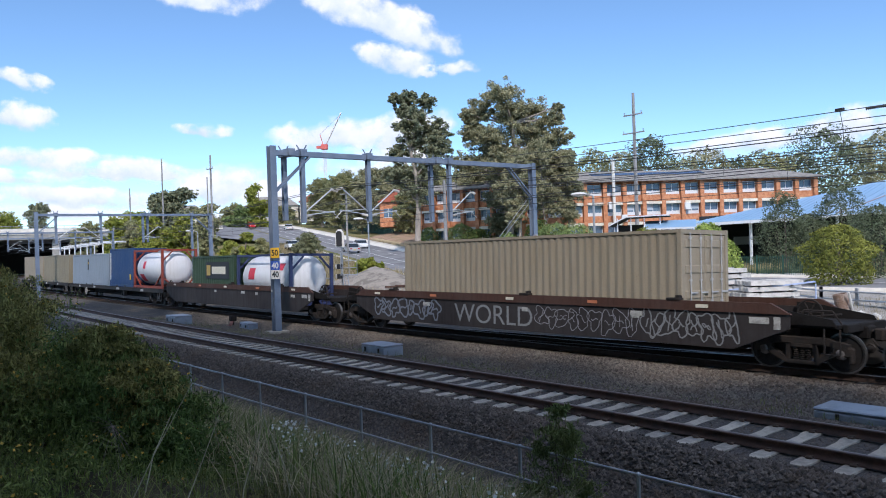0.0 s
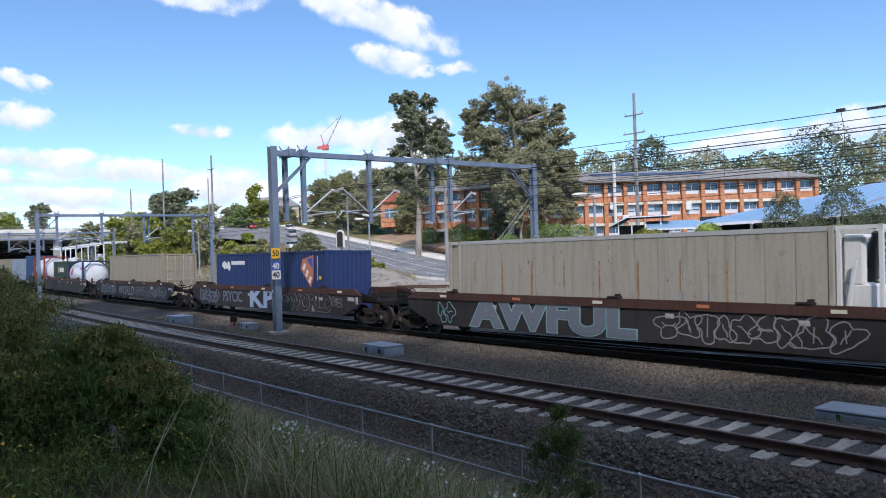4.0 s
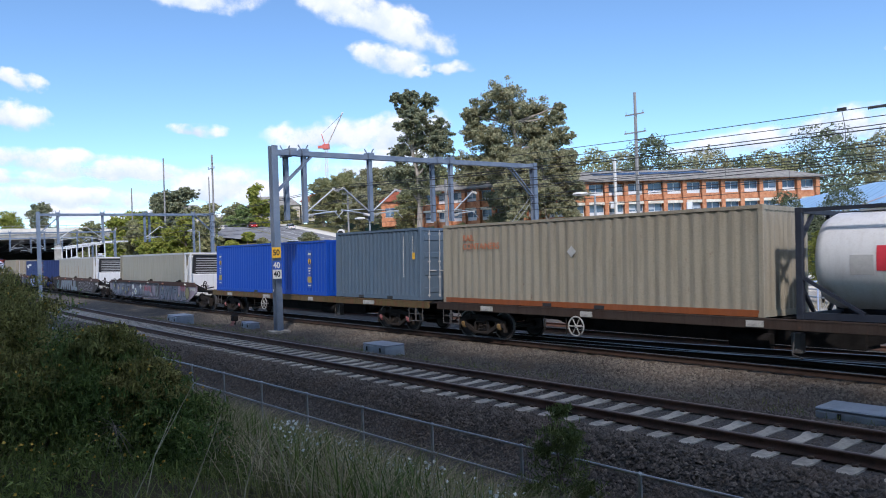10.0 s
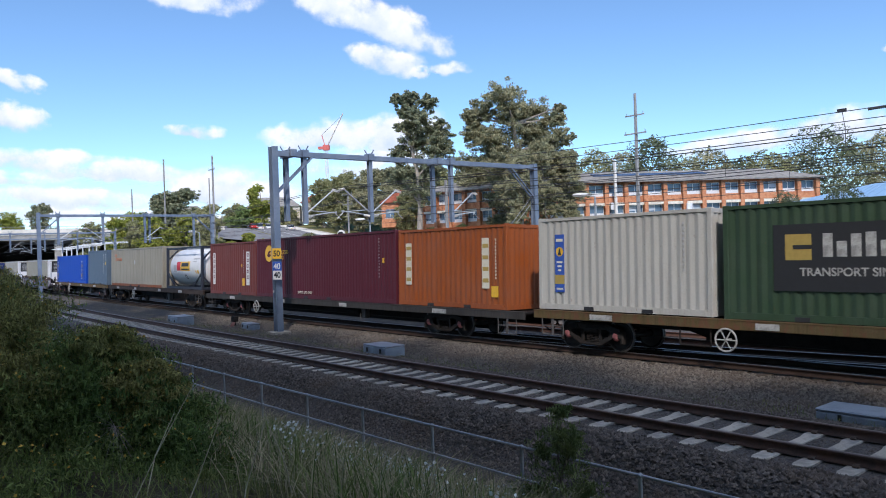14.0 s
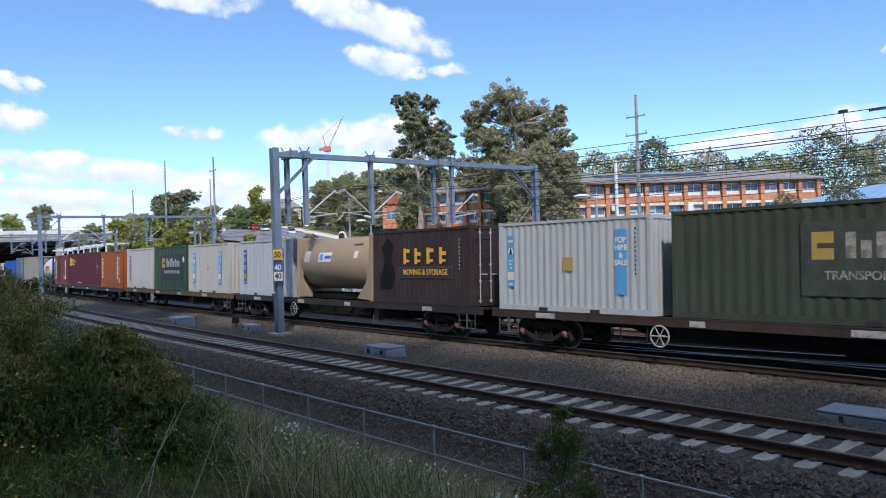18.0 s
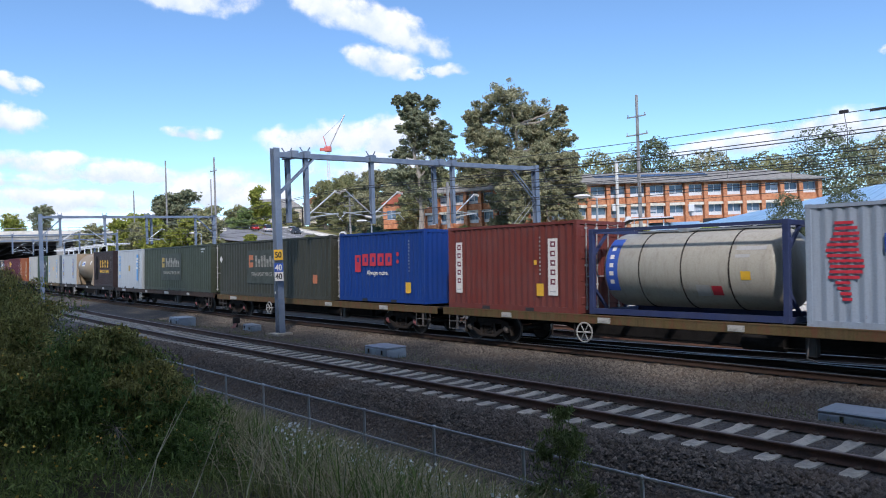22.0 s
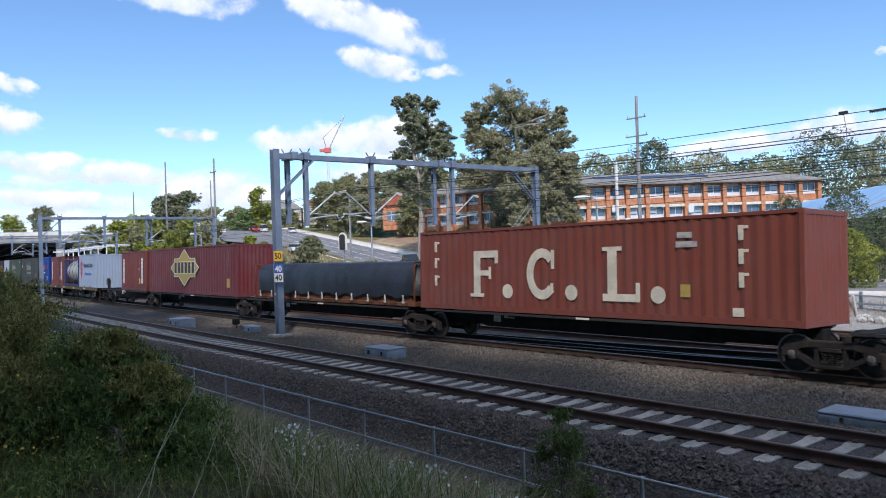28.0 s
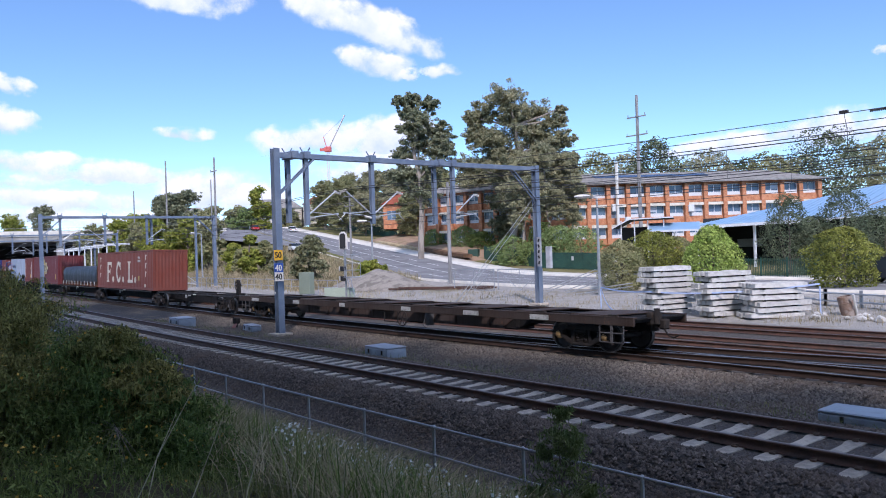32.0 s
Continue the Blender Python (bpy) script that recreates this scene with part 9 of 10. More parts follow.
def full_plant(name, label, base, h, r, low, leaf, count, mat, seed, group="", lumpy=0.34, peak=1.0):
    """A plant leafy to the ground: one crown, widest at the height low, lumpy, with single sprays standing out of it."""
    rng = np.random.default_rng(seed)
    t = thing(name, label, name, group, at=Matrix.Translation(base))
    bm = bmesh.new()
    limb(bm, [Vector((0, 0, -0.2)), Vector((0.05, 0.03, h * 0.4)), Vector((0.0, 0.0, h * 0.8))], 0.09, 0.03, 7)
    for k in range(6):
        a = k * 1.05
        limb(bm, [Vector((0, 0, h * 0.12 * (k % 3))), Vector((math.cos(a) * r * 0.4, math.sin(a) * r * 0.4, h * (0.3 + 0.07 * k)))], 0.05, 0.015, 5)
    part("stem", bm, M_BARK, t)
    f = rng.random(count) ** 0.85
    a = rng.uniform(0, 2 * np.pi, count)
    wide = np.where(f < low, 0.72 + 0.28 * np.sqrt(f / low), np.sqrt(np.maximum(0.0, 1 - ((f - low) / (1 - low)) ** (1.3 * peak + 0.5))))
    ux, uy = np.cos(a), np.sin(a)
    lump = np.array([noise.noise((x * 1.7 + seed, y * 1.7, z * 4.5)) + 0.5 * noise.noise((x * 4 + seed, y * 4, z * 10)) for x, y, z in zip(ux, uy, f)])
    deep = 1 - 0.45 * rng.random(count) ** 2.2
    rad = r * wide * (1 + lumpy * lump) * deep * rng.uniform(0.94, 1.07, count)
    pts = np.stack([ux * rad, uy * rad, h * f * (1 + 0.10 * lump)], 1)
    face = np.stack([ux, uy, 0.4 + 0.8 * f], 1)
    part("crown", leaf_cloud(rng, pts, leaf, mat, "crown", -0.2, 0.42, face, True), None, t)
    return t


# the two tall gums
x, y, z = ahead(112, 10.1)
plant("gum_tree", "tall spreading gum tree with an uneven dark crown", (x, y, z), side_lobes([(a, b - z, r) for a, b, r in (
    (-0.4, 24.6, 3.6), (4.2, 23.0, 3.2), (-3.8, 23.0, 2.6), (6.9, 21.6, 2.0), (1.3, 20.0, 4.0), (-2.9, 18.9, 3.1), (4.8, 17.2, 3.2), (-5.4, 15.6, 2.8), (-0.4, 14.7, 3.6),
    (7.3, 14.9, 2.8), (2.1, 11.6, 3.2), (8.0, 11.0, 2.3), (-5.2, 22.6, 1.2), (7.9, 23.4, 0.9), (1.0, 22.2, 3.0), (4.6, 20.0, 2.8), (7.6, 18.6, 2.4), (-4.6, 20.2, 2.2), (-1.0, 17.0, 3.0))], 1), 0.26, 5200, L_GUM, 11, 0.6, M_BARK_PALE, gap=0.3, single=True, tufts=(50, 80))
x, y, z = ahead(113, -3.3)
plant("gum_tree", "tall narrow gum tree with dark clumped foliage", (x, y, z), side_lobes([(a, b - z, r) for a, b, r in (
    (-0.8, 25.6, 1.9), (2.1, 25.2, 1.6), (-2.4, 25.5, 1.1), (0.4, 22.2, 2.5), (2.8, 21.0, 2.5), (0.0, 19.0, 2.7), (-2.4, 17.5, 1.8), (3.3, 17.4, 2.6), (1.3, 14.9, 3.1), (-2.6, 14.4, 2.3), (0.4, 11.6, 2.8), (-1.4, 21.2, 1.7), (3.8, 19.4, 2.0), (-1.0, 23.6, 1.6))], 2),
    0.26, 4600, L_GUMDARK, 12, 0.5, M_BARK_PALE, gap=0.3, single=True, tufts=(50, 75))

# street trees and the wood round the school
WOOD = [
    # along the street, distance beyond its middle, top, spread, leaves, seed
    (-186, 17, 25.0, 6.0, L_OLIVE, 21), (-176, 22, 25.5, 6.4, L_OLIVE, 37), (-166, 18, 23.8, 6.0, L_OLIVE, 22), (-158, 24, 24.6, 5.8, L_GUM, 23), (-150, 18, 21.0, 5.4, L_GUM, 38), (-148, 30, 24.5, 5.8, L_OLIVE, 24), (-140, 22, 22.8, 5.6, L_GUM, 25),
    (-131, 20, 20.0, 5.2, L_GUM, 26), (-124, 26, 21.6, 5.4, L_GUMDARK, 27), (-118, 19, 17.5, 4.6, L_OLIVE, 39), (-111, 22, 18.6, 4.8, L_OLIVE, 28), (-104, 27, 20.0, 5.2, L_GUM, 29), (-101, 19, 16.0, 4.4, L_OLIVE, 30),
    (-92, 22, 17.0, 4.8, L_GUM, 31), (-85, 23, 16.5, 4.6, L_GUMDARK, 32), (-96, 31, 19.4, 5.2, L_GUM, 33), (-135, 34, 23.0, 5.6, L_OLIVE, 40), (-112, 34, 20.5, 5.0, L_GUM, 41)]
for xr, off, top, sp, mt, sd in WOOD:
    x, y = xr, float(road_y(xr)) + off
    z = float(ground_z(x, y))
    plant("gum_tree", "gum tree with open olive foliage beside the street", (x, y, z), round_lobes(top - z, sp, 20, sd, 0.27), 0.34, 2300, mt, sd, 0.26, M_BARK_PALE, group="trees round the school", gap=0.2, single=True, slim=0.4, tufts=(60, 90))
for d, s, top, sp, mt, sd in ((106, 14.6, 18.0, 3.6, L_GUM, 34), (108, 18.4, 16.8, 3.2, L_GUM, 35), (103, 11.0, 16.0, 3.4, L_GUM, 36)):
    x, y, z = ahead(d, s)
    plant("gum_tree", "drooping gum tree before the end of the school", (x, y, z), round_lobes(top - z, sp, 18, sd, 0.42), 0.26, 2800, mt, sd, 0.24, M_BARK_PALE, group="trees round the school", gap=0.2, droop=0.8, single=True, slim=0.26, tufts=(60, 90))
# distant tree line behind the school
rngf = random.Random(77)
for i in range(19):
    s = 22 + i * 6.6
    d = 172 + rngf.uniform(-14, 26)
    x, y, z = ahead(d, s * d / 172)
    top = 24.4 + rngf.uniform(-1.6, 1.8) + (0.8 if i > 12 else 0) - (1.6 if 3 < i < 10 else 0)
    full_plant("tree", "distant gum tree on the skyline behind the school", (x, y, z), top - z, 5.6 + rngf.uniform(-0.8, 1.2), 0.68, 0.5, 6500, [L_GUM, L_GREYGREEN, L_OLIVE][i % 3], 300 + i, "skyline trees", 0.6, 1.2)
for i in range(10):
    d = 330 + rngf.uniform(-30, 60)
    s = (-0.30 + i * 0.034) * d
    x, y, z = ahead(d, s)
    plant("gum_tree", "distant tree on the hill beyond the street", (x, y, z), round_lobes(rngf.uniform(10, 15), 8, 9, 400 + i, 0.3), 0.7, 700, [L_GUM, L_OLIVE, L_MID][i % 3], 420 + i, 0.35, group="trees on the hill", single=True)
# left side
LEFT = [(172, -63.6, 18.3, 4.2, L_GUMDARK, 51), (174, -58.2, 19.3, 4.4, L_GUMDARK, 52), (215, -51.4, 23.6, 4.2, L_LIME, 53), (212, -55.4, 16.8, 4.2, L_MID, 54), (232, -47.0, 17.5, 4.2, L_OLIVE, 55),
        (125, -47.0, 9.9, 4.4, L_LIME, 56), (122, -41.0, 10.3, 4.0, L_LIME, 57), (140, -59.0, 11.2, 4.4, L_LIME, 58), (121, -37.4, 9.2, 3.0, L_OLIVE, 59), (133, -53.5, 10.2, 4.0, L_OLIVE, 60), (110, -30.4, 5.2, 2.0, L_LIME, 61),
        (100, -25.4, 6.3, 1.7, L_LIME, 62), (100, -23.5, 5.4, 1.3, L_OLIVE, 63), (255, -146.0, 20.0, 8.0, L_LIME, 64), (262, -138.0, 24.0, 7.0, L_GUMDARK, 65), (180, -72.0, 14.0, 5.0, L_LIME, 66), (80, -13.6, 5.4, 1.9, L_WISP, 67),
        (74, -7.1, 2.5, 1.9, L_LIME, 68), (173, -61.0, 18.4, 4.8, L_GUMDARK, 77), (150, -60.0, 11.0, 5.0, L_OLIVE, 69), (82, -15.4, 4.4, 1.5, L_WISP, 70), (176, -69.0, 13.8, 4.4, L_LIME, 71), (168, -52.0, 14.0, 4.4, L_OLIVE, 72), (105, -27.8, 4.4, 1.8, L_OLIVE, 73), (94, -20.4, 3.6, 1.3, L_WISP, 74), (165, -76.0, 11.5, 4.4, L_OLIVE, 75)]
for d, s, top, sp, mt, sd in LEFT:
    x, y, z = ahead(d, s)
    plant("tree" if top - z > 5 else "shrub", "leafy tree beyond the tracks" if top - z > 5 else "bushy shrub on the railway bank", (x, y, z), round_lobes(max(2.0, top - z), sp * 1.05, 16, sd, 0.12), 0.18 + 0.0012 * d, 300 if mt is L_WISP else 950, mt, sd, 0.12 if mt is L_WISP else 0.22,
          category="tree" if top - z > 5 else "shrub", group="trees beyond the tracks", gap=0.35, single=True)
# right side
RIGHT = [  # ahead, aside, top, radius, leaves, label, height of the widest part
    (60, 27.4, 6.5, 2.0, L_GREYGREEN, "grey-green feathery tree before the shelter", 0.35),
    (60, 31.9, 7.1, 2.2, L_GREYGREEN, "tall grey-green tree before the shelter", 0.35),
    (61, 29.8, 4.9, 1.9, L_GREYGREEN, "lower grey-green tree between two taller ones", 0.5),
    (46, 24.2, 3.75, 1.95, L_OLIVELIT, "round olive-green tree beside the car park", 0.55),
    (52, 30.3, 5.0, 2.2, L_GREYGREEN, "dull green tree beside the car park", 0.4),
    (52, 12.2, 3.45, 1.6, L_OLIVE, "olive shrub by the power pole", 0.5),
    (55, 15.2, 4.05, 2.1, L_OLIVELIT, "broad olive shrub by the canopy", 0.5),
    (56, 16.9, 3.7, 1.7, L_OLIVE, "dark olive shrub by the canopy", 0.5),
    (104, 9.5, 4.9, 2.7, L_MID, "yellow-green shrub behind the green fence", 0.5),
    (103, 12.2, 4.1, 2.2, L_MID, "green shrub behind the green fence", 0.5),
    (101, 15.3, 6.0, 2.6, L_MID, "leafy green tree behind the fence", 0.5),
    (98, 17.8, 5.7, 2.9, L_MID, "broad green tree behind the fence", 0.5),
    (103, 13.5, 6.6, 2.2, L_BUSH, "dark green tree before the school wall", 0.4),
    (124, 3.6, 7.0, 2.4, L_MID, "dark green shrub under the gum trees", 0.5),
    (121, 6.2, 6.0, 2.2, L_BUSH, "dark shrub under the gum trees", 0.5),
    (130, -1.2, 6.8, 2.2, L_MID, "shrub beside the soil bank", 0.5)]
for k, (d, s, top, r, mt, lb, low) in enumerate(RIGHT):
    x, y, z = ahead(d, s)
    full_plant("tree" if top > 4.5 else "shrub", lb, (x, y, z), top - z, r, low, 0.13 if d < 70 else 0.2, 9000 if d < 70 else 5000, mt, 80 + k, "shrubs by the school", 0.45 if mt is L_GREYGREEN else 0.34)
x, y, z = ahead(50, 17.75)
full_plant("shrub", "bright green clipped bush behind the sleeper stacks", (x, y, z), 3.95, 2.05, 0.3, 0.14, 12000, L_FRESH, 96, lumpy=0.2, peak=0.6)

# the big bush that hides the end of the near line
BUSH = [(6.2, -3.7, 0.55, 0.95), (7.4, -4.4, 0.75, 1.15), (5.2, -2.6, 0.2, 0.8), (6.3, -2.5, 0.1, 0.8), (4.6, -3.0, 0.35, 0.8), (8.8, -5.3, 0.95, 1.2), (5.6, -1.95, -0.15, 0.6), (7.8, -3.4, 0.2, 0.85), (4.2, -1.9, -0.1, 0.6), (9.8, -5.0, 0.75, 1.0), (3.9, -2.5, 0.15, 0.6)]
BUSH[7:7] = [(4.7, -1.7, -0.35, 0.6), (5.2, -1.25, -0.5, 0.55), (4.1, -2.0, -0.25, 0.6), (6.0, -1.6, -0.45, 0.55), (3.5, -1.35, -0.35, 0.5), (3.4, -2.0, -0.1, 0.5), (4.4, -1.1, -0.55, 0.45), (6.2, -2.45, 0.75, 0.6), (6.0, -2.1, 0.3, 0.55), (5.6, -2.3, 0.3, 0.65), (5.2, -1.95, 0.05, 0.6), (6.6, -2.95, 1.0, 0.6)]
bx, by, bz = ahead(6.5, -3.2)
lobes = []
for d, s, up, r in BUSH:
    p = AHEAD * d + ASIDE * s
    lobes.append((p.x - bx, p.y - by, up + 1.05 - bz, r))
plant("bush", "large dense dark green bush on the bank", (bx, by, bz), lobes[:20], 0.05, 15000, L_BUSH, 101, 0.004, category="bush", gap=0.6, droop=-0.75, slim=0.12, tufts=(170, 220))
plant("bush", "brownish flowering upper part of a wild bush", (bx, by, bz), lobes[20:] + [(a, b, c + r * 0.55, r * 0.55) for a, b, c, r in (lobes[0], lobes[1], lobes[5], lobes[14], lobes[18])], 0.048, 12000, L_BUSHTOP, 102, 0.004, category="bush", gap=0.5, droop=-0.75, slim=0.13, tufts=(90, 120))
rngp = np.random.default_rng(5)
fl = np.array([np.array(lobes[k % 20][:3]) + (lambda v: v / np.linalg.norm(v))(rngp.normal(size=3) + np.array([0, 0, 1.6])) * lobes[k % 20][3] * 1.0 for k in range(1100)])
ob = new("bush_flowers", leaf_cloud(rngp, fl + np.array([bx, by, bz]), 0.022, M_YFLOWER, "bush_flowers", 0, 0.5))
tagged(ob, "tiny yellow blossoms on the wild bush", "flowers", kind="stuff")
# feathery wattle by the fence
wx, wy, wz = ahead(9.9, 1.45)
plant("wattle_shrub", "small feathery dark green wattle by the pipe fence", (wx, wy, wz), [(0, 0, 0.85, 0.42), (0.16, 0.18, 0.6, 0.4), (-0.2, -0.2, 0.62, 0.4), (0.08, 0.1, 1.1, 0.3), (0.12, 0.06, 0.3, 0.4), (-0.16, -0.13, 1.12, 0.26), (0.22, 0.2, 0.55, 0.25), (-0.24, -0.18, 0.5, 0.25), (0.02, 0.02, 1.38, 0.3), (0.14, 0.12, 1.25, 0.24), (0.03, 0.03, 1.62, 0.17)], 0.10, 420, L_WATTLE, 103, 0.02, category="shrub", gap=0.1, droop=-0.8, slim=0.03, tufts=(30, 40))
# unseen tall trees added behind the camera, high enough to shade bank, track and gravel
for i in range(20):
    x, y = -34 + i * 3.4, -6.0 - (i % 2) * 1.8
    h = 31.6 - 0.65 * (y + 6.0) + 0.0012 * (x - 25) ** 2 + ((i * 7) % 5) * 0.22
    plant("gum_tree", "unseen tall gum tree added behind the viewer to cast shade", (x, y, float(ground_z(x, y))), round_lobes(h, 4.8, 24, 500 + i, 0.15), 0.8, 900, L_GUM, 520 + i, 0.28, M_BARK_PALE, group="trees on the bank", single=True)


def blades(name, n, area, h0, h1, mat, label, seed, width=0.012, lean=0.35):
    """Grass blades: three-step tapering strips that bend over. area(rng, n) gives x, y."""
    rng = np.random.default_rng(seed)
    x, y = area(rng, n)
    n = len(x)
    z = ground_z(x, y) - 0.03
    a = rng.uniform(0, 2 * np.pi, n)
    L = rng.uniform(h0, h1, n)
    b = rng.uniform(0.1, lean * 2, n)
    dx, dy = np.cos(a), np.sin(a)
    V = []
    for k, (f, wd) in enumerate(((0.0, 1.0), (0.45, 0.85), (0.8, 0.5), (1.0, 0.06))):
        out = b * L * f * f
        up = L * f * (1 - 0.25 * b * f)
        cx, cy = x + dx * out, y + dy * out
        for s in (-1, 1):
            V.append(np.stack([cx - dy * s * width * wd / 2, cy + dx * s * width * wd / 2, z + up], 1))
    V = np.stack(V, 1).reshape(-1, 3)
    i = np.arange(n)[:, None] * 8
    F = np.concatenate([i + [0, 1, 3, 2], i + [2, 3, 5, 4], i + [4, 5, 7, 6]], 0)
    tagged(new(name, quick_mesh(name, V, F, mat)), label, "grass", kind="stuff")


def bank_area(lo, hi, x0=-26.0, x1=2.0, clump=0.5):
    def f(rng, n):
        m = max(1, n // 22)
        cx = rng.uniform(x0, x1, m)
        cn = rng.uniform(lo, hi, m)
        k = rng.integers(0, m, n)
        x = cx[k] + rng.normal(size=n) * clump * 0.5
        y = near_y(cx[k]) - cn[k] + rng.normal(size=n) * clump * 0.5
        keep = (near_y(x) - y > 3.3) & (np.hypot(x, y) > 2.6)
        return x[keep], y[keep]
    return f


blades("bank_grass", 28000, bank_area(4.3, 9.3, clump=0.34), 0.25, 0.62, M_GRASS, "long green grass on the bank", 31, 0.011, 0.55)
blades("dry_bank_grass", 46000, bank_area(4.0, 9.3, clump=0.4), 0.2, 0.62, M_GRASS_DRY, "dry straw-coloured grass on the bank", 32, 0.008, 0.95)
blades("short_grass", 16000, bank_area(9.0, 11.8, -12, 0), 0.08, 0.24, M_GRASS, "short grass at the top of the bank", 38, 0.007, 0.9)
blades("ditch_grass", 7000, bank_area(3.3, 4.4, -40, 0), 0.1, 0.35, M_GRASS_DRY, "sparse dry weeds along the fence", 33, 0.008, 0.6)


def strip_area(f0, f1, x0, x1, clump=0.3):
    def f(rng, n):
        m = max(1, n // 30)
        cx = rng.uniform(x0, x1, m)
        t = rng.uniform(0, 1, m)
        k = rng.integers(0, m, n)
        x = cx[k] + rng.normal(size=n) * clump
        y = f0(cx[k]) * (1 - t[k]) + f1(cx[k]) * t[k] + rng.normal(size=n) * clump
        return x, y
    return f


blades("track_weeds", 3500, strip_area(lambda v: near_y(v) + 2.4, lambda v: near_y(v) + 3.6, -44, -2), 0.06, 0.25, M_GRASS, "green weeds between the tracks", 34, 0.01, 0.5)
rail_y = lambda v: OFF + 0.5 * BEND * v * v
blades("far_dry_grass", 30000, strip_area(lambda v: rail_y(v) + 15, lambda v: road_y(v) - 8, -125, -61, 0.7), 0.35, 1.1, M_GRASS_DRY, "tall dry grass on the slope below the street", 35, 0.045, 0.4)
blades("yard_weeds", 5000, strip_area(lambda v: rail_y(v) + 12, lambda v: rail_y(v) + 20, -62, -8, 0.5), 0.1, 0.4, M_GRASS_DRY, "dry weeds in the yard", 36, 0.02, 0.5)
rngw = np.random.default_rng(8)
ax, ay = bank_area(6.6, 9.0, -7.5, -2.2, 0.2)(rngw, 800)
az = ground_z(ax, ay) + rngw.uniform(0.2, 0.5, len(ax))
tagged(new("white_wildflowers", leaf_cloud(rngw, np.stack([ax, ay, az], 1), 0.023, M_FLOWER, "white_wildflowers", 0, 0.55)), "small white wildflower heads in the grass", "flowers", kind="stuff")
# bare dead stalks before the bush
st = bmesh.new()
for k in range(7):
    p = AHEAD * random.uniform(3.6, 5.0) + ASIDE * random.uniform(-2.4, -0.5)
    zg = float(ground_z(p.x, p.y))
    q = Vector((p.x, p.y, zg)) + Vector((random.uniform(-0.35, 0.35), random.uniform(-0.35, 0.35), random.uniform(0.4, 0.85)))
    mid = Vector((p.x, p.y, zg)).lerp(q, 0.5) + Vector((random.uniform(-0.06, 0.06), random.uniform(-0.06, 0.06), 0))
    limb(st, [Vector((p.x, p.y, zg - 0.05)), mid, q], 0.004, 0.002, 5)
solid("dead_stalks", st, plain("straw_stalk", (0.36, 0.31, 0.21), 0.8), "bare dead weed stalks on the bank", "weeds", kind="stuff")

# ---------------------------------------------------------------- vehicles on the street
M_TYRE = plain("tyre_rubber", (0.02, 0.02, 0.02), 0.8)
M_CARGLASS = plain("car_glass", (0.03, 0.04, 0.05), 0.08)
M_LAMPRED = plain("tail_lamp", (0.4, 0.02, 0.02), 0.3)
M_CHROME = plain("wheel_alloy", (0.5, 0.5, 0.52), 0.3, 0.8)
CARPAINT = {k: plain(k + "_car_paint", c, 0.25) for k, c in (("white", (0.75, 0.75, 0.74)), ("silver", (0.42, 0.44, 0.46)), ("black", (0.03, 0.035, 0.045)), ("red", (0.45, 0.03, 0.03)), ("blue", (0.06, 0.09, 0.18)))}


def car(paint, label, at, tall=1.45, L=4.5):
    """A saloon: rounded body, cabin with glass, four wheels, lamps."""
    c = thing("car", label, "car", "cars on the street", at=at)
    W, bm = 1.76, bmesh.new()
    prof = [(-L / 2, 0.32), (-L / 2, 0.72), (-L / 2 + 0.15, 0.88), (-L * 0.27, 0.93), (L * 0.26, 0.93), (L / 2 - 0.2, 0.78), (L / 2, 0.62), (L / 2, 0.3)]
    slab(bm, [(x, z) for x, z in prof], Matrix.Translation((0, W / 2, 0)) @ Matrix.Rotation(math.pi / 2, 4, "X"), W)
    bmesh.ops.bevel(bm, geom=list(bm.edges), offset=0.06, segments=2, affect="EDGES")
    b = part("body", bm, CARPAINT[paint], c)
    bm = bmesh.new()
    m = Matrix.Translation((0, W / 2 - 0.12, 0)) @ Matrix.Rotation(math.pi / 2, 4, "X")
    slab(bm, [(-L * 0.36, 0.9), (L * 0.22, 0.9), (L * 0.06, tall - 0.05), (-L * 0.25, tall - 0.05)], m, W - 0.24)
    part("glasshouse", bm, M_CARGLASS, b)
    bm = bmesh.new()
    slab(bm, [(-L * 0.26, tall - 0.07), (L * 0.07, tall - 0.07), (L * 0.03, tall), (-L * 0.22, tall)], Matrix.Translation((0, W / 2 - 0.1, 0)) @ Matrix.Rotation(math.pi / 2, 4, "X"), W - 0.2)
    part("roof", bm, CARPAINT[paint], b)
    for x in (-L * 0.31, L * 0.31):
        for s in (-1, 1):
            bm = bmesh.new()
            rod(bm, (x, s * 0.68, 0.32), (x, s * 0.9, 0.32), 0.32, seg=18)
            wl_ = part("wheel", bm, M_TYRE, c)
            bm = bmesh.new()
            rod(bm, (x, s * 0.89, 0.32), (x, s * 0.91, 0.32), 0.2, seg=14)
            part("rim", bm, M_CHROME, wl_)
    for s in (-0.62, 0.62):
        bm = bmesh.new()
        box(bm, (L / 2 - 0.02, s, 0.66), (0.08, 0.36, 0.14), bevel=0.02)
        part("headlight", bm, M_FRAMEWHITE, c)
        bm = bmesh.new()
        box(bm, (-L / 2 + 0.02, s, 0.74), (0.08, 0.34, 0.16), bevel=0.02)
        part("tail_light", bm, M_LAMPRED, c)
    bm = bmesh.new()
    box(bm, (-L / 2 - 0.01, 0, 0.55), (0.02, 0.4, 0.11))
    part("number_plate", bm, M_YELLOW, c)
    return c


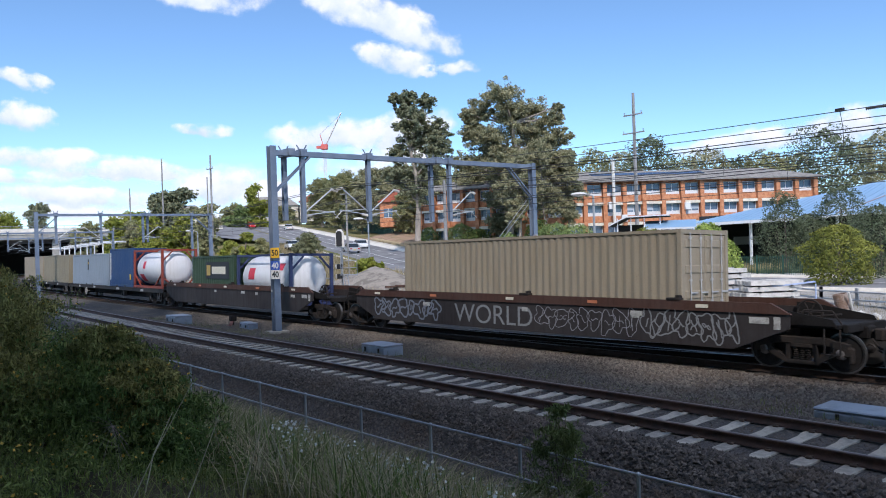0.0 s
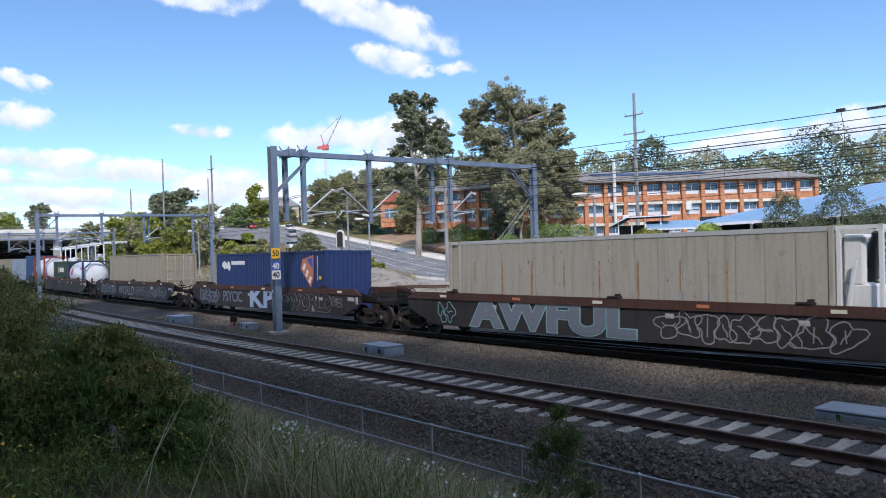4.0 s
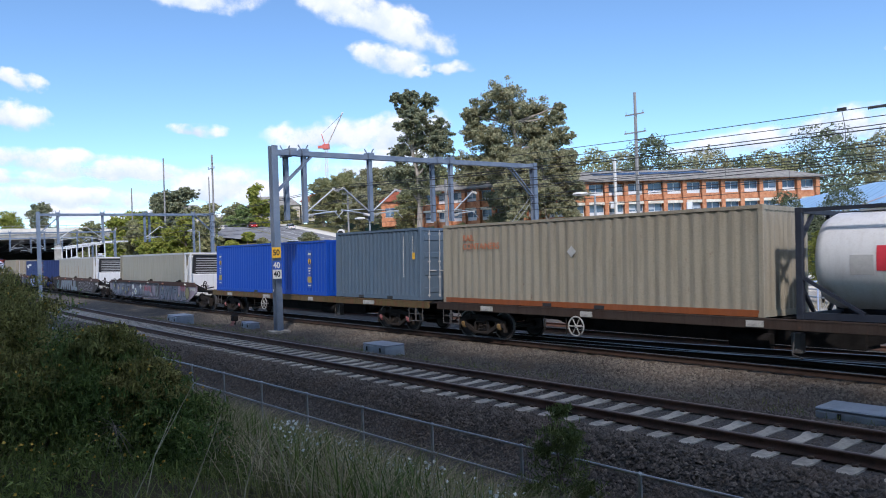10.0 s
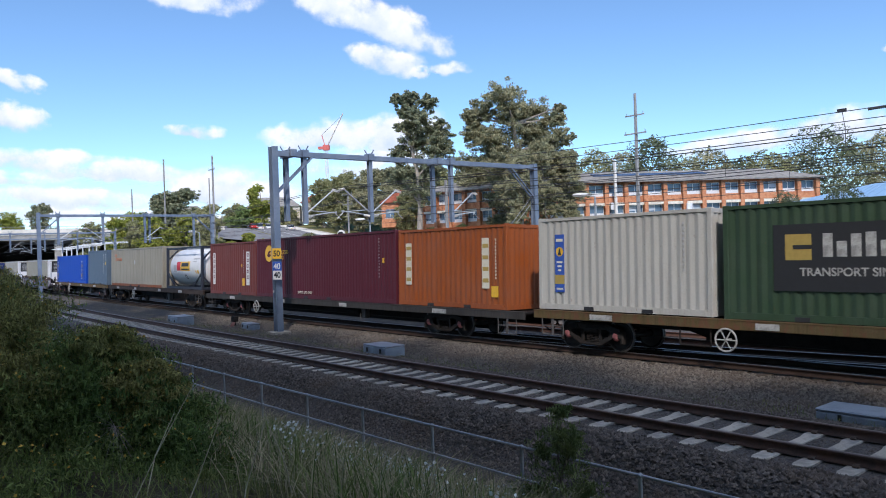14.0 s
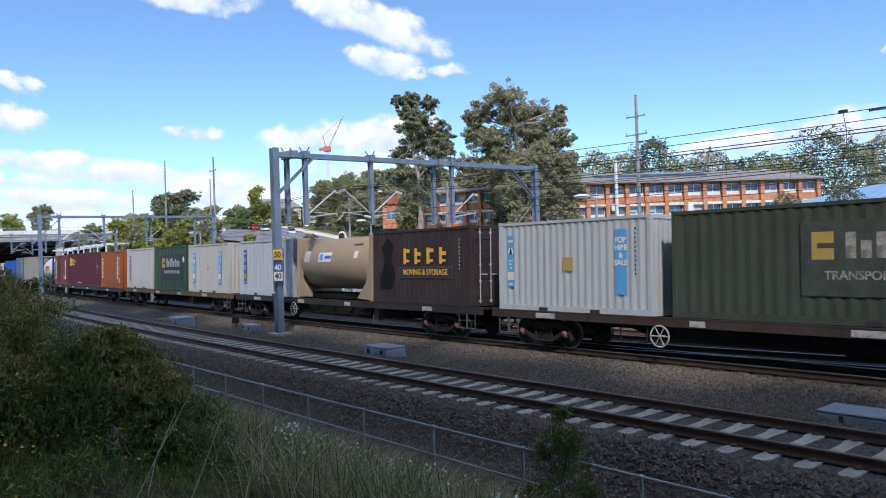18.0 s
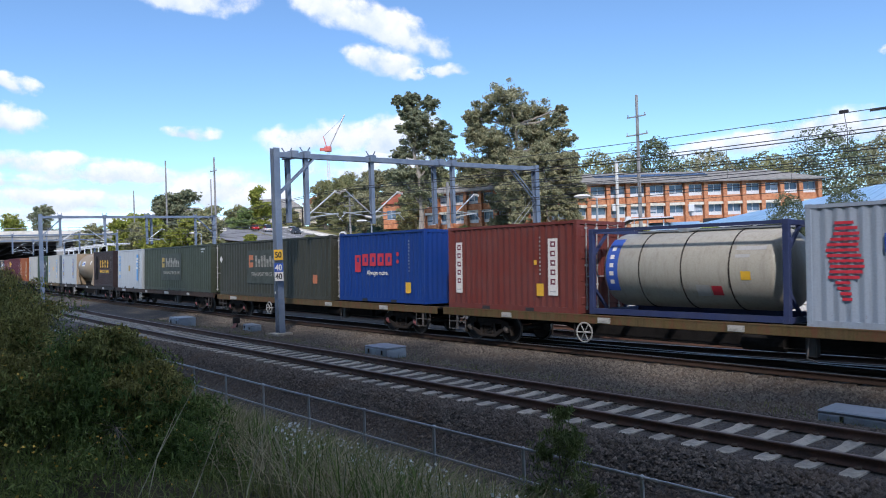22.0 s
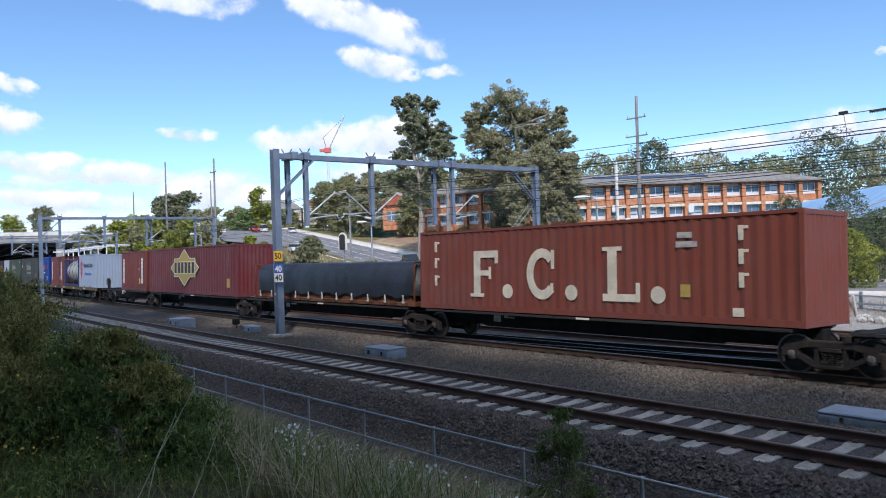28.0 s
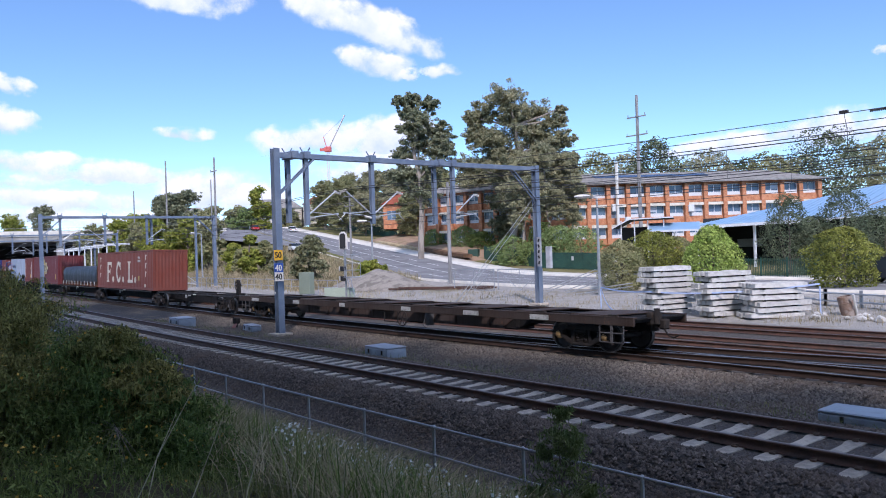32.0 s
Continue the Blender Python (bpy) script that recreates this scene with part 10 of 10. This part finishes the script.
def on_street(x, off, back=False):
    dy = (float(road_y(x - 1)) - float(road_y(x + 1))) / -2
    dz = (float(road_z(x + 1)) - float(road_z(x - 1))) / 2
    h = math.atan(dy) + (math.pi if back else 0)
    slope = math.atan(dz) * (-1 if not back else 1)
    return Matrix.Translation((x, float(road_y(x)) + off, float(road_z(x)) + 0.03)) @ Matrix.Rotation(h, 4, "Z") @ Matrix.Rotation(slope, 4, "Y")


DRIVEN = [  # paint, label, height, rows of (time, x along the street, lane offset), uphill
    ("white", "white taxi sedan driving down the street", 1.45, [(0, -108.0, 2.4), (2, -83.0, 2.4), (6, -10, 2.4), (10, 62, 2.4), (32, 140, 2.4)], False),
    ("white", "white wagon driving down the street", 1.6, [(0, -215, 2.4), (20, -148, 2.4), (24.4, -93, 2.4), (28, -30, 2.4), (30, 20, 2.4), (32, 60, 2.4)], False),
    ("black", "dark blue wagon driving along the street", 1.65, [(0, -240, 2.4), (22, -165, 2.4), (30, -46.0, 2.4), (32, -17, 2.4)], False),
    ("silver", "silver sedan driving up the street", 1.45, [(0, 95, -2.4), (20, 50, -2.4), (28, -66, -2.4), (30, -97, -2.4), (31, -113, -2.4), (32, -127, -2.4)], True),
    ("silver", "silver hatchback driving up the street", 1.5, [(0, -100, -2.4), (3, -135, -2.4), (8, -188, -2.4), (16, -240, -2.4), (32, -300, -2.4)], True),
    ("white", "white van waiting at the crossing", 1.9, [(0, -230, -2.4), (24, -180, -2.4), (29, -190, -2.4), (32, -200, -2.4)], True)]
DRIVES = []
for paint, lb, tall, rows, back in DRIVEN:
    c = car(paint, lb, on_street(rows[0][1], rows[0][2], back), tall, 4.6)
    DRIVES.append((c, [(t, on_street(x, o, back)) for t, x, o in rows]))
for paint, x, off, lb in (("red", -190, -4.4, "red car parked up the street"), ("white", -178, 4.2, "white car parked by the kerb"), ("blue", -206, 4.2, "dark car near the crossing"), ("white", -214, -4.0, "white car near the crossing"), ("silver", -225, 3.9, "silver car at the top of the street")):
    car(paint, lb, on_street(x, off, off > 0))
x, y, z = ahead(126, -24.5)
car("white", "white car parked below the street", pose(x, y, z + 0.3, 0, 0, -20))


# ---------------------------------------------------------------- clouds
def cloud_material(name="cloud", strength=0.9):
    m, n, l, b = nodes_of(name)
    co = n.new("ShaderNodeTexCoord").outputs["Object"]
    shift = n.new("ShaderNodeVectorMath")
    shift.operation = "ADD"
    oi = n.new("ShaderNodeObjectInfo").outputs["Random"]
    mul = n.new("ShaderNodeMath")
    mul.operation = "MULTIPLY"
    mul.inputs[1].default_value = 9000.0
    l.new(oi, mul.inputs[0])
    l.new(co, shift.inputs[0])
    l.new(mul.outputs[0], shift.inputs[1])
    big = noise_node(n, l, shift.outputs[0], 0.0085, 8, 0.58)
    at = n.new("ShaderNodeAttribute")
    at.attribute_name = "cover"
    sep = n.new("ShaderNodeSeparateColor")
    l.new(at.outputs["Color"], sep.inputs[0])
    add = n.new("ShaderNodeMath")
    add.operation = "ADD"
    l.new(big, add.inputs[0])
    l.new(sep.outputs[0], add.inputs[1])
    alpha = n.new("ShaderNodeMapRange")
    alpha.interpolation_type = "SMOOTHSTEP"
    alpha.inputs["From Min"].default_value, alpha.inputs["From Max"].default_value = 0.74, 1.16
    l.new(add.outputs[0], alpha.inputs["Value"])
    tone = n.new("ShaderNodeMath")
    tone.operation = "ADD"
    l.new(big, tone.inputs[0])
    l.new(sep.outputs[1], tone.inputs[1])
    # painted shading: blue-grey undersides, white tops, all shown by emission
    col = blend(n, l, ramp_node(n, l, tone.outputs[0], 0.75, 1.35), (0.56, 0.68, 0.84), (1.0, 1.0, 1.0))
    em = n.new("ShaderNodeEmission")
    l.new(col, em.inputs["Color"])
    em.inputs["Strength"].default_value = strength
    tr = n.new("ShaderNodeBsdfTransparent")
    mix = n.new("ShaderNodeMixShader")
    l.new(alpha.outputs["Result"], mix.inputs[0])
    l.new(tr.outputs[0], mix.inputs[1])
    l.new(em.outputs[0], mix.inputs[2])
    l.new(mix.outputs[0], n["Material Output"].inputs["Surface"])
    return m


M_CLOUD = cloud_material()
DRIFTS = []
FAR = 3200.0
CLOUDS = [  # sideways and up as slopes of the view, half width, half height, tilt, density
    (-0.338, 0.341, 0.086, 0.022, -3, 0.7), (-0.137, 0.321, 0.067, 0.024, -15, 0.74), (-0.06, 0.289, 0.078, 0.025, -20, 0.7), (-0.08, 0.25, 0.049, 0.019, -10, 0.76), (-0.038, 0.233, 0.016, 0.008, -4, 0.64), (0.008, 0.237, 0.027, 0.01, 2, 0.66),
    (-0.567, 0.24, 0.031, 0.013, -14, 0.7), (-0.57, 0.191, 0.034, 0.018, -6, 0.76), (-0.334, 0.164, 0.036, 0.011, -4, 0.68), (-0.169, 0.152, 0.078, 0.022, 4, 0.72), (-0.064, 0.153, 0.058, 0.028, 14, 0.76), (-0.498, 0.125, 0.119, 0.019, -4, 0.76),
    (-0.409, 0.112, 0.06, 0.015, -3, 0.7), (-0.565, 0.111, 0.067, 0.012, -2, 0.66), (-0.507, 0.081, 0.097, 0.016, -3, 0.76), (-0.552, 0.066, 0.089, 0.012, 0, 0.68), (-0.304, 0.091, 0.069, 0.025, 4, 0.74), (-0.246, 0.078, 0.052, 0.019, 0, 0.7),
    (0.457, 0.137, 0.112, 0.024, 5, 0.74), (0.382, 0.123, 0.089, 0.015, 3, 0.68), (0.547, 0.136, 0.082, 0.019, 4, 0.7), (0.589, 0.246, 0.012, 0.007, 0, 0.64), (-0.388, 0.052, 0.119, 0.012, 0, 0.68), (-0.103, 0.111, 0.112, 0.022, 0, 0.6)]


def cloud(p, hw, hh, tilt, dens, n, mat):
    """A bank of cloud about p, broadside to the viewer; its cover thins unevenly towards the rim."""
    V, F, K = [], [], []
    rise = p.x * 0.013 + p.y * 0.007
    for i in range(n + 1):
        for j in range(n + 1):
            a, b = -1 + 2 * i / n, -1 + 2 * j / n
            V.append((a * hw * 1.45, b * hh * 1.6, 60 * (1 - a * a) * (1 - b * b)))
            lump = noise.noise((a * 2.2 + rise, b * 1.6, rise)) * 0.30 + noise.noise((a * 5 + rise, b * 3.5, 3.0)) * 0.16
            low = max(0.0, -b - 0.15) * 0.35
            r2 = a * a + b * b
            K += [max(-1.0, dens * (1 - r2 * 1.1) + lump * (1 - 0.4 * r2) - low), 0.45 + 0.38 * b, 0.0, 1.0]
    for i in range(n):
        for j in range(n):
            k = i * (n + 1) + j
            F.append((k, k + n + 1, k + n + 2, k + 1))
    me = quick_mesh("cloud", V, F, mat, True)
    me.color_attributes.new("cover", "FLOAT_COLOR", "POINT").data.foreach_set("color", np.array(K, np.float32))
    facing = look((0, 0, 0), p).to_3x3().to_4x4()
    m = facing @ Matrix.Rotation(radians(tilt), 4, "Z")
    # one label for the visible clouds and the unseen fill clouds
    ob = tagged(new("cloud", me), "white self-glowing fair-weather cloud drifting in the blue sky", "cloud", kind="structure")
    DRIFTS.append((ob, [(0, Matrix.Translation(p + ASIDE * 92.0) @ m), (32, Matrix.Translation(p) @ m)]))


for s, up, hw, hh, tilt, dens in CLOUDS:
    cloud(AHEAD * FAR + ASIDE * s * FAR + Vector((0, 0, EYE.z + up * FAR)), hw * FAR, hh * FAR, tilt, dens, 24, M_CLOUD)
# the same broken cloud, unseen, added elsewhere as bright fill light, clear of the sun
M_CLOUD_FILL = cloud_material("fill_light_cloud", 2.2)
rngc = random.Random(41)
for ring_up, count in ((22, 11), (40, 9), (60, 6)):
    for i in range(count):
        az, el = radians(360 / count * i + rngc.uniform(-12, 12)), radians(ring_up + rngc.uniform(-5, 5))
        way = Vector((math.sin(az) * math.cos(el), math.cos(az) * math.cos(el), math.sin(el)))
        if way.angle(SUN_TO) < radians(20) or way.angle(AHEAD) < radians(52):
            continue
        cloud(way * FAR, rngc.uniform(520, 760), rngc.uniform(260, 380), rngc.uniform(-12, 12), 0.8, 10, M_CLOUD_FILL)

# ---------------------------------------------------------------- motion
def travel(t):
    a, b, c = TRAVEL
    return a * t + b * t * t + c * t ** 3


def train_pose(s, z):
    x, y, h = rail_at(s)
    return Matrix.Translation((x, y, 0)) @ Matrix.Rotation(h, 4, "Z") @ Matrix.Rotation(-UNDER, 4, "X") @ Matrix.Translation((0, 0, z))


def motions():
    for ob, u, z in ROLLING:
        walk(ob, [(t, train_pose(u - travel(t), z)) for t in range(0, 33, 2)])
    for ob, rows in DRIVES:
        walk(ob, rows)
    for ob, rows in DRIFTS:
        walk(ob, rows)


motions()
